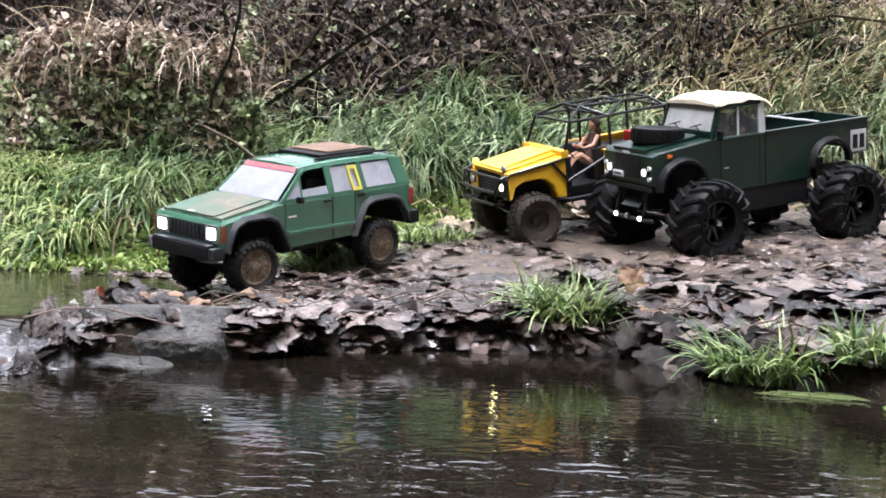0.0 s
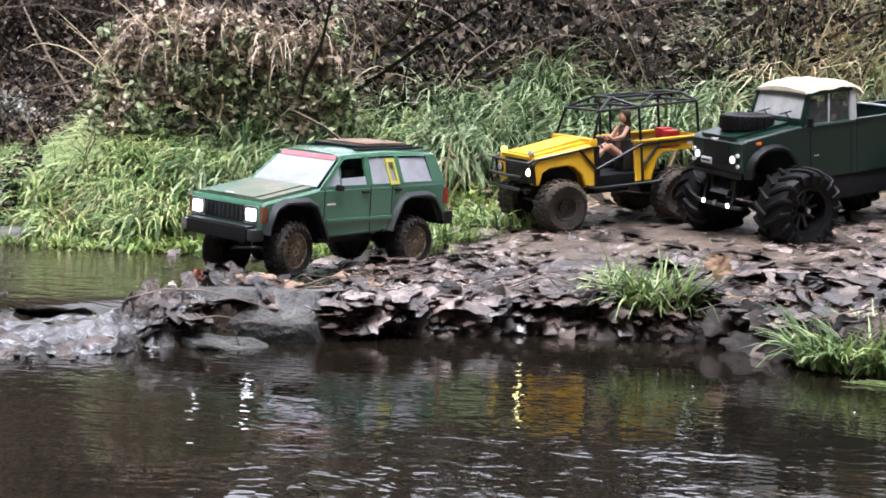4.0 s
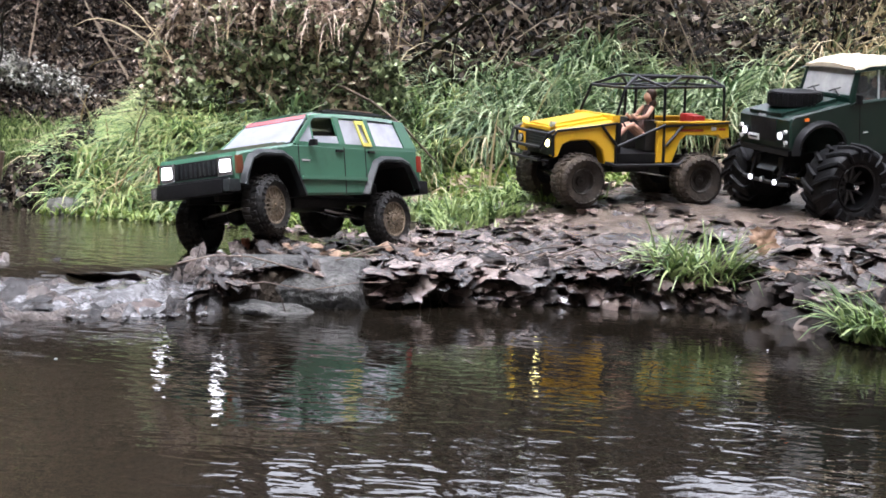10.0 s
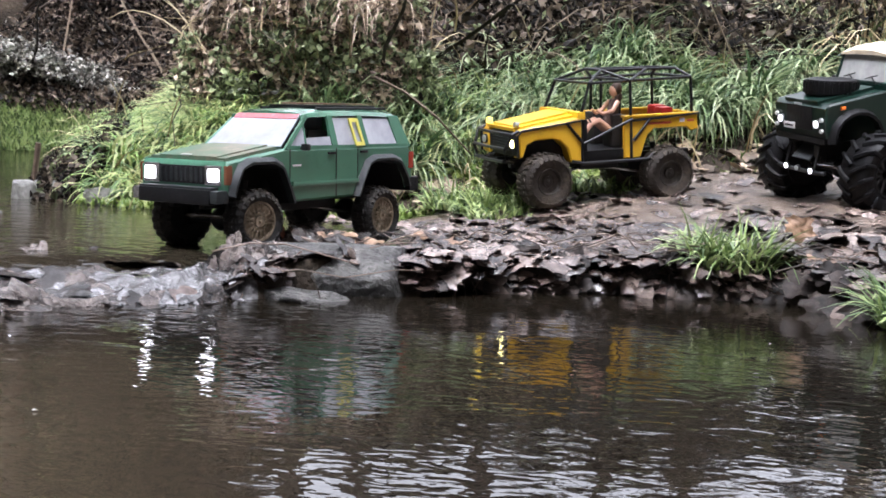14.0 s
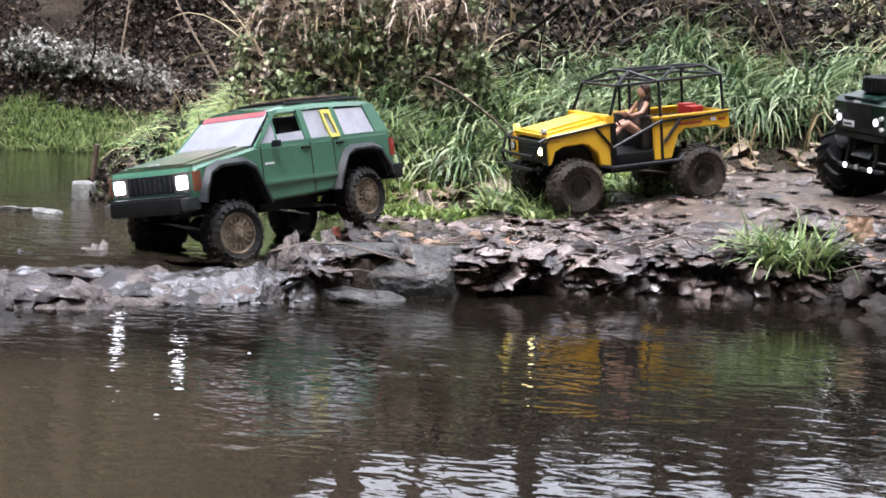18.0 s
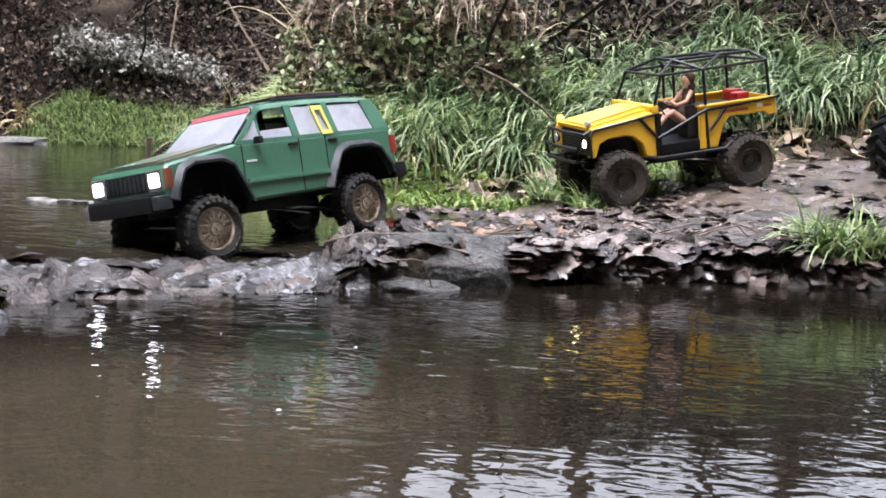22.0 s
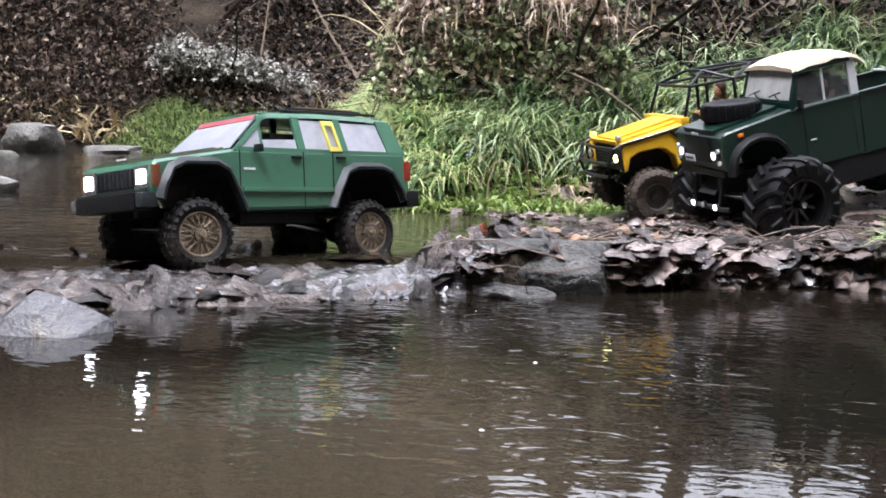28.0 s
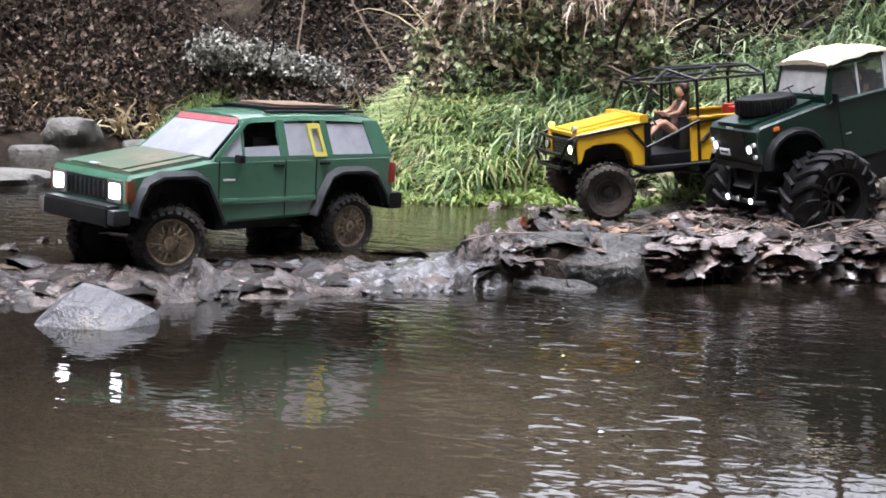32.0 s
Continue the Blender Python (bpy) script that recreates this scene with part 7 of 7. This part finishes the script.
# ---- the ways of the three cars: t, x, y, z, heading, nose up, lean, height of the near front and rear wheel, steering ----
ESTATE = [
    (0, -0.2683, 2.5013, 0.0950, 227.77, -7.05, -4.31, 0.0820, 0.0770, -5.0),
    (0.5, -0.2680, 2.5000, 0.0944, 227.50, -6.90, -3.91, 0.0810, 0.0770, -4.0),
    (1, -0.2720, 2.5009, 0.0945, 227.38, -6.27, -3.70, 0.0790, 0.0760, -3.0),
    (1.5, -0.2742, 2.4950, 0.0947, 227.34, -5.83, -3.27, 0.0800, 0.0770, -2.0),
    (2, -0.2767, 2.4701, 0.0935, 227.25, -4.32, -0.10, 0.0820, 0.0740, -1.0),
    (2.5, -0.2862, 2.4733, 0.0920, 226.59, -2.64, 1.32, 0.0830, 0.0730, 0.0),
    (4.5, -0.3811, 2.3787, 0.0783, 234.27, -2.13, -3.77, 0.0840, 0.0770, 9.6),
    (5, -0.3920, 2.3645, 0.0803, 233.64, -1.13, -1.09, 0.0840, 0.0730, 12.0),
    (5.5, -0.3983, 2.3526, 0.0775, 233.81, -0.93, 0.46, 0.0840, 0.0720, 12.5),
    (6, -0.4088, 2.3398, 0.0751, 234.69, -1.78, 1.05, 0.0820, 0.0710, 13.0),
    (6.5, -0.4146, 2.3272, 0.0765, 235.99, -1.60, 0.74, 0.0820, 0.0700, 13.5),
    (7, -0.4197, 2.3197, 0.0759, 236.20, -0.56, 0.61, 0.0810, 0.0730, 14.0),
    (7.5, -0.4248, 2.3155, 0.0768, 236.26, -0.01, 0.55, 0.0810, 0.0720, 14.5),
    (8, -0.4327, 2.3137, 0.0786, 237.15, 1.01, 0.62, 0.0810, 0.0710, 15.0),
    (8.5, -0.4365, 2.2910, 0.0814, 237.26, 2.66, 2.51, 0.0790, 0.0670, 15.5),
    (9, -0.4458, 2.2766, 0.0812, 237.21, 4.50, 3.89, 0.0790, 0.0630, 16.0),
    (9.5, -0.4556, 2.2612, 0.0812, 237.51, 4.35, 5.28, 0.0820, 0.0590, 14.0),
    (10, -0.4615, 2.2487, 0.0836, 238.69, 1.53, 9.10, 0.0840, 0.0600, 12.0),
    (10.5, -0.4710, 2.2352, 0.0869, 239.32, -0.27, 10.21, 0.0820, 0.0580, 10.0),
    (11, -0.4812, 2.2113, 0.0874, 240.13, -1.49, 9.14, 0.0810, 0.0580, 8.0),
    (11.5, -0.5029, 2.1910, 0.0759, 242.52, -1.89, 8.24, 0.0720, 0.0570, 1.5),
    (12, -0.5294, 2.1751, 0.0741, 242.75, -1.23, 0.47, 0.0740, 0.0660, -5.0),
    (12.5, -0.5289, 2.1706, 0.0689, 241.58, -2.11, 2.79, 0.0760, 0.0650, -6.5),
    (13, -0.5274, 2.1657, 0.0693, 241.54, -1.72, 3.25, 0.0740, 0.0640, -8.0),
    (13.5, -0.5266, 2.1594, 0.0697, 241.77, -1.52, 3.25, 0.0750, 0.0640, -8.2),
    (14, -0.5324, 2.1578, 0.0722, 241.97, -1.22, 1.10, 0.0750, 0.0670, -8.5),
    (14.5, -0.5427, 2.1486, 0.0725, 240.89, -1.26, -0.11, 0.0790, 0.0670, -8.8),
    (16.5, -0.5945, 2.0784, 0.0661, 241.46, -2.29, 0.32, 0.0730, 0.0770, -9.8),
    (17, -0.6057, 2.0769, 0.0713, 242.59, -3.47, 0.08, 0.0700, 0.0830, -10.0),
    (17.5, -0.6129, 2.0685, 0.0716, 243.27, -3.96, 1.43, 0.0700, 0.0840, -9.5),
    (18, -0.6238, 2.0550, 0.0705, 243.79, -4.72, 7.61, 0.0620, 0.0840, -9.0),
    (18.5, -0.6338, 2.0275, 0.0689, 243.49, -4.72, 13.16, 0.0560, 0.0800, -8.5),
    (19, -0.6423, 2.0210, 0.0696, 244.60, -4.96, 8.44, 0.0590, 0.0820, -8.0),
    (19.5, -0.6435, 2.0171, 0.0709, 244.05, -5.19, 9.45, 0.0590, 0.0800, -7.5),
    (20, -0.6434, 2.0092, 0.0708, 244.09, -5.07, 8.86, 0.0590, 0.0820, -7.0),
    (20.5, -0.6498, 1.9969, 0.0696, 244.25, -5.05, 9.01, 0.0600, 0.0820, -6.5),
    (21, -0.6649, 1.9865, 0.0669, 243.47, -4.61, 9.04, 0.0600, 0.0780, -6.0),
    (21.5, -0.6791, 1.9632, 0.0626, 241.35, -2.95, 10.76, 0.0600, 0.0700, -5.5),
    (22, -0.6903, 1.9403, 0.0585, 240.60, -4.16, 9.61, 0.0680, 0.0710, -5.0),
    (22.5, -0.6937, 1.9432, 0.0600, 240.88, -2.15, 7.35, 0.0630, 0.0780, -5.1),
    (23, -0.6930, 1.9359, 0.0600, 240.98, -2.67, 7.46, 0.0660, 0.0760, -5.2),
    (23.5, -0.6951, 1.9366, 0.0596, 240.96, -2.13, 7.09, 0.0660, 0.0790, -5.4),
    (24, -0.7054, 1.9344, 0.0606, 241.02, -1.04, 6.63, 0.0650, 0.0780, -5.5),
    (24.5, -0.7154, 1.9185, 0.0610, 240.58, 0.29, 8.48, 0.0620, 0.0780, -5.6),
    (25, -0.7229, 1.9159, 0.0647, 240.18, 0.17, 6.91, 0.0630, 0.0780, -5.8),
    (25.5, -0.7237, 1.8935, 0.0692, 240.33, -0.26, 6.15, 0.0630, 0.0790, -5.9),
    (26, -0.7293, 1.8759, 0.0719, 240.26, -0.40, 6.37, 0.0640, 0.0800, -6.0),
    (26.5, -0.7471, 1.8692, 0.0706, 240.13, -0.36, 6.20, 0.0600, 0.0760, -7.2),
    (28.5, -0.8164, 1.7814, 0.0489, 239.88, 2.76, 7.96, 0.0690, 0.0640, -12.0),
    (29, -0.8384, 1.7571, 0.0466, 240.93, 1.42, 0.82, 0.0780, 0.0780, -15.3),
    (29.5, -0.8602, 1.7332, 0.0446, 243.67, 0.43, 1.02, 0.0760, 0.0840, -18.7),
    (30, -0.8726, 1.7056, 0.0454, 243.25, -0.56, -2.20, 0.0750, 0.0840, -22.0),
    (30.5, -0.8727, 1.6997, 0.0479, 243.57, -0.74, -2.52, 0.0770, 0.0840, -22.8),
    (31, -0.8735, 1.7018, 0.0476, 243.36, -0.25, -2.59, 0.0770, 0.0840, -23.5),
    (31.5, -0.8723, 1.7031, 0.0473, 243.31, -0.01, -2.87, 0.0770, 0.0840, -24.2),
    (32, -0.8772, 1.6979, 0.0507, 242.89, 0.15, -2.94, 0.0800, 0.0840, -25.0),
]
PICKUP = [
    (0, 0.3166, 2.9111, 0.2021, 203.75, -10.91, -6.44, 0.0700, 0.0680, -4.0),
    (0.5, 0.2869, 2.9003, 0.1971, 204.08, -10.93, -5.81, 0.0700, 0.0680, -3.0),
    (1, 0.2600, 2.8923, 0.1935, 204.46, -10.61, -5.33, 0.0700, 0.0680, -2.0),
    (1.5, 0.2359, 2.8866, 0.1901, 204.88, -9.82, -4.96, 0.0700, 0.0680, -1.0),
    (2, 0.2130, 2.8815, 0.1864, 205.28, -8.88, -4.51, 0.0700, 0.0680, 0.0),
    (2.5, 0.1899, 2.8760, 0.1829, 205.60, -8.07, -3.88, 0.0700, 0.0680, 0.6),
    (4.5, 0.1792, 2.8613, 0.1803, 206.09, -7.14, -3.21, 0.0700, 0.0680, 2.9),
    (5, 0.1794, 2.8616, 0.1800, 206.06, -7.08, -3.05, 0.0700, 0.0680, 3.4),
    (5.5, 0.1793, 2.8614, 0.1800, 206.02, -7.06, -2.98, 0.0700, 0.0680, 4.0),
    (6, 0.1776, 2.8599, 0.1800, 205.99, -6.94, -2.92, 0.0700, 0.0680, 4.6),
    (6.5, 0.1735, 2.8590, 0.1795, 206.01, -6.56, -2.82, 0.0700, 0.0680, 5.1),
    (7, 0.1674, 2.8585, 0.1785, 206.06, -6.06, -2.72, 0.0700, 0.0680, 5.7),
    (7.5, 0.1589, 2.8565, 0.1774, 206.16, -5.52, -2.85, 0.0700, 0.0680, 6.3),
    (8, 0.1486, 2.8519, 0.1759, 206.30, -4.88, -3.08, 0.0700, 0.0680, 6.9),
    (8.5, 0.1380, 2.8455, 0.1741, 206.48, -4.13, -3.27, 0.0700, 0.0680, 7.4),
    (9, 0.1286, 2.8366, 0.1724, 206.59, -3.46, -3.40, 0.0700, 0.0680, 8.0),
    (9.5, 0.1211, 2.8265, 0.1712, 206.62, -2.96, -3.46, 0.0700, 0.0680, 7.5),
    (10, 0.1147, 2.8204, 0.1706, 206.66, -2.63, -3.42, 0.0700, 0.0680, 7.0),
    (10.5, 0.1075, 2.8180, 0.1699, 206.78, -2.38, -3.33, 0.0700, 0.0680, 6.5),
    (11, 0.0979, 2.8133, 0.1690, 207.00, -2.17, -3.23, 0.0700, 0.0680, 6.0),
    (11.5, 0.0851, 2.8050, 0.1675, 207.26, -2.10, -3.02, 0.0700, 0.0680, 5.5),
    (12, 0.0688, 2.7946, 0.1647, 207.56, -2.24, -2.64, 0.0700, 0.0680, 5.0),
    (12.5, 0.0478, 2.7825, 0.1604, 207.95, -2.68, -2.31, 0.0700, 0.0680, 4.5),
    (13, 0.0235, 2.7701, 0.1561, 208.31, -3.41, -2.37, 0.0700, 0.0680, 4.0),
    (13.5, -0.0002, 2.7580, 0.1532, 208.59, -4.42, -2.77, 0.0700, 0.0680, 3.7),
    (14, -0.0206, 2.7478, 0.1512, 208.86, -5.38, -2.92, 0.0700, 0.0680, 3.3),
    (14.5, -0.0386, 2.7407, 0.1486, 209.13, -6.05, -2.47, 0.0700, 0.0680, 3.0),
    (16.5, -0.0658, 2.7143, 0.1445, 209.45, -7.36, -2.74, 0.0700, 0.0680, 1.7),
    (17, -0.0661, 2.7146, 0.1444, 209.51, -7.43, -2.74, 0.0700, 0.0680, 1.3),
    (17.5, -0.0667, 2.7143, 0.1443, 209.55, -7.50, -2.82, 0.0700, 0.0680, 1.0),
    (18, -0.0680, 2.7125, 0.1442, 209.55, -7.67, -3.01, 0.0700, 0.0680, 0.7),
    (18.5, -0.0699, 2.7101, 0.1440, 209.52, -7.93, -3.27, 0.0700, 0.0680, 0.3),
    (19, -0.0718, 2.7097, 0.1438, 209.53, -8.11, -3.50, 0.0700, 0.0680, 0.0),
    (19.5, -0.0731, 2.7114, 0.1434, 209.56, -8.17, -3.66, 0.0700, 0.0680, -0.3),
    (20, -0.0737, 2.7117, 0.1432, 209.60, -8.28, -3.76, 0.0700, 0.0680, -0.7),
    (20.5, -0.0743, 2.7085, 0.1434, 209.66, -8.44, -3.87, 0.0700, 0.0680, -1.0),
    (21, -0.0754, 2.7036, 0.1436, 209.71, -8.61, -3.94, 0.0700, 0.0680, -1.3),
    (21.5, -0.0773, 2.6997, 0.1439, 209.74, -8.80, -3.94, 0.0700, 0.0680, -1.7),
    (22, -0.0795, 2.6967, 0.1440, 209.70, -8.94, -3.92, 0.0700, 0.0680, -2.0),
    (22.5, -0.0819, 2.6924, 0.1439, 209.61, -9.04, -3.87, 0.0700, 0.0680, -2.3),
    (23, -0.0848, 2.6857, 0.1436, 209.54, -9.16, -3.73, 0.0700, 0.0680, -2.7),
    (23.5, -0.0881, 2.6792, 0.1429, 209.51, -9.24, -3.57, 0.0700, 0.0680, -3.0),
    (24, -0.0908, 2.6777, 0.1423, 209.55, -9.26, -3.46, 0.0700, 0.0680, -3.3),
    (24.5, -0.0925, 2.6812, 0.1419, 209.62, -9.28, -3.42, 0.0700, 0.0680, -3.7),
    (25, -0.0944, 2.6858, 0.1432, 209.69, -9.85, -3.33, 0.0700, 0.0680, -4.0),
    (25.5, -0.0987, 2.6867, 0.1419, 209.78, -9.84, -3.15, 0.0700, 0.0680, -4.3),
    (26, -0.1081, 2.6974, 0.1368, 209.88, -9.95, -2.88, 0.0700, 0.0680, -4.7),
    (26.5, -0.1213, 2.7046, 0.1301, 209.95, -9.35, -2.71, 0.0680, 0.0680, -5.0),
    (28.5, -0.2070, 2.6824, 0.1245, 209.57, -10.86, -1.87, 0.0600, 0.0680, -6.2),
    (29, -0.2309, 2.6728, 0.1224, 209.72, -9.37, -2.17, 0.0601, 0.0680, -6.5),
    (29.5, -0.2557, 2.6623, 0.1189, 209.93, -7.87, -2.39, 0.0603, 0.0680, -6.8),
    (30, -0.2804, 2.6517, 0.1142, 210.17, -6.34, -2.51, 0.0604, 0.0680, -7.0),
    (30.5, -0.3003, 2.6388, 0.1112, 210.38, -6.00, -2.49, 0.0606, 0.0680, -7.2),
    (31, -0.3193, 2.6283, 0.1096, 210.57, -5.78, -2.62, 0.0607, 0.0680, -7.5),
    (31.5, -0.3390, 2.6183, 0.1085, 210.74, -5.57, -2.81, 0.0609, 0.0680, -7.8),
    (32, -0.3599, 2.6081, 0.1068, 210.89, -5.32, -2.95, 0.0610, 0.0680, -8.0),
]
MONSTER = [
    (0, 0.5941, 2.6927, 0.1851, 207.16, -9.17, -5.18, 0.1040, 0.0880, 2.0),
    (21.8, 0.5941, 2.6927, 0.1851, 207.16, -9.17, -5.18, 0.1040, 0.0880, 2.0),
    (23.5, 0.4011, 2.4937, 0.1606, 200.87, -6.24, -5.49, 0.1040, 0.0880, 5.0),
    (24, 0.3369, 2.4964, 0.1576, 201.10, -6.79, -5.75, 0.1040, 0.0880, 4.0),
    (24.5, 0.2718, 2.4904, 0.1533, 201.60, -7.12, -5.17, 0.1040, 0.0880, 2.0),
    (25, 0.2157, 2.4877, 0.1489, 202.03, -7.83, -4.86, 0.1040, 0.0880, 0.0),
    (25.5, 0.1597, 2.4862, 0.1362, 202.89, -9.10, -5.20, 0.1040, 0.0880, -2.0),
    (26, 0.1150, 2.4638, 0.1252, 204.68, -10.87, -5.15, 0.1040, 0.0880, -4.0),
    (26.5, 0.0756, 2.4491, 0.1197, 207.16, -12.73, -4.28, 0.1040, 0.0880, -1.5),
    (28.5, 0.0332, 2.4070, 0.1120, 212.94, -14.28, -2.46, 0.1040, 0.0880, 6.0),
    (29, 0.0348, 2.4126, 0.1108, 213.23, -13.99, -2.83, 0.1040, 0.0880, 6.0),
    (29.5, 0.0307, 2.4114, 0.1112, 213.34, -13.98, -2.73, 0.1040, 0.0880, 6.0),
    (30, 0.0302, 2.4079, 0.1108, 213.28, -14.04, -2.49, 0.1040, 0.0880, 6.0),
    (30.5, 0.0315, 2.4179, 0.1108, 213.21, -14.05, -2.53, 0.1040, 0.0880, 6.0),
    (31, 0.0299, 2.4267, 0.1109, 213.25, -14.02, -2.59, 0.1040, 0.0880, 6.0),
    (31.5, 0.0277, 2.4307, 0.1101, 213.42, -13.96, -2.45, 0.1040, 0.0880, 6.0),
    (32, 0.0266, 2.4325, 0.1100, 213.61, -13.93, -2.31, 0.1040, 0.0880, 6.0),
]


# ---- what moves ----
def car_pose(r):
    return pose(r[1], r[2], r[3], r[6], -r[5], r[4])


def between(rows, t):
    k = max(0, min(len(rows) - 2, sum(1 for r in rows if r[0] <= t) - 1))
    a, b = rows[k], rows[k + 1]
    u = min(1, max(0, (t - a[0]) / (b[0] - a[0])))
    u = u * u * (3 - 2 * u) if b[0] - a[0] > 0.6 else u
    return [t] + [p + (q - p) * u for p, q in zip(a[1:], b[1:])]


def drive(car, parts, rows, xf, xr, half, radius, z0f, z0r, extra=()):
    """Keys a car, its axles and its four turning wheels."""
    rows = [between(rows, 0.5 * k) for k in range(65)]
    for ob in (car, *extra):
        walk(ob, [(r[0], car_pose(r)) for r in rows])
    spin, turned = [0.0], 0.0
    for a, b in zip(rows, rows[1:]):
        h = radians((a[4] + b[4]) / 2)
        turned += math.degrees(((b[1] - a[1]) * math.cos(h) + (b[2] - a[2]) * math.sin(h)) / radius)
        spin.append(turned)
    for tag, x, z0, col in (("f", xf, z0f, 7), ("r", xr, z0r, 8)):
        tilt = [math.degrees(math.atan2(r[col] - z0, half)) for r in rows]
        walk(parts["ax" + tag], [(r[0], pose(x, 0, z0, a, 0, 0)) for r, a in zip(rows, tilt)])
        for s, side_ in ((1, "l"), (-1, "r")):
            keys = []
            for r, sp_ in zip(rows, spin):
                st = r[9] if tag == "f" else 0
                z = z0 + s * (r[col] - z0)
                keys.append((r[0], pose(x, s * half, z) @ pose(0, 0, 0, 0, 0, st + (0 if s > 0 else 180)) @ pose(0, 0, 0, 0, s * sp_ + 17 * x, 0)))
            walk(parts["w" + tag + side_], keys)


def motions():
    drive(estate, estate_parts, ESTATE, 0.168, -0.143, 0.08, 0.05, 0.074, 0.074)
    drive(pickup, pickup_parts, PICKUP, 0.152, -0.13, 0.087, 0.06, 0.071, 0.068, (rider,))
    drive(monster, monster_parts, MONSTER, 0.145, -0.213, 0.133, 0.081, 0.097, 0.089, (driver,))
    walk(lower, [(0, pose(-0.2, 0.0, LOW)), (8, pose(-0.09, -0.02, LOW)), (16, pose(0.02, -0.04, LOW)), (24, pose(0.13, -0.06, LOW)), (32, pose(0.25, -0.08, LOW))])
    walk(upper, [(0, pose(0, 0, HIGH)), (16, pose(0.03, -0.02, HIGH)), (32, pose(0.06, -0.04, HIGH))])
    for ob, x, y, ph in STRIPS:
        walk(ob, [(k, pose(x + 0.002 * math.sin(1.7 * k + ph), y - 0.006 * (0.5 + 0.5 * math.sin(2.3 * k + ph)), 0.0012 * math.sin(1.1 * k + ph))) for k in range(0, 33, 1)])


motions()
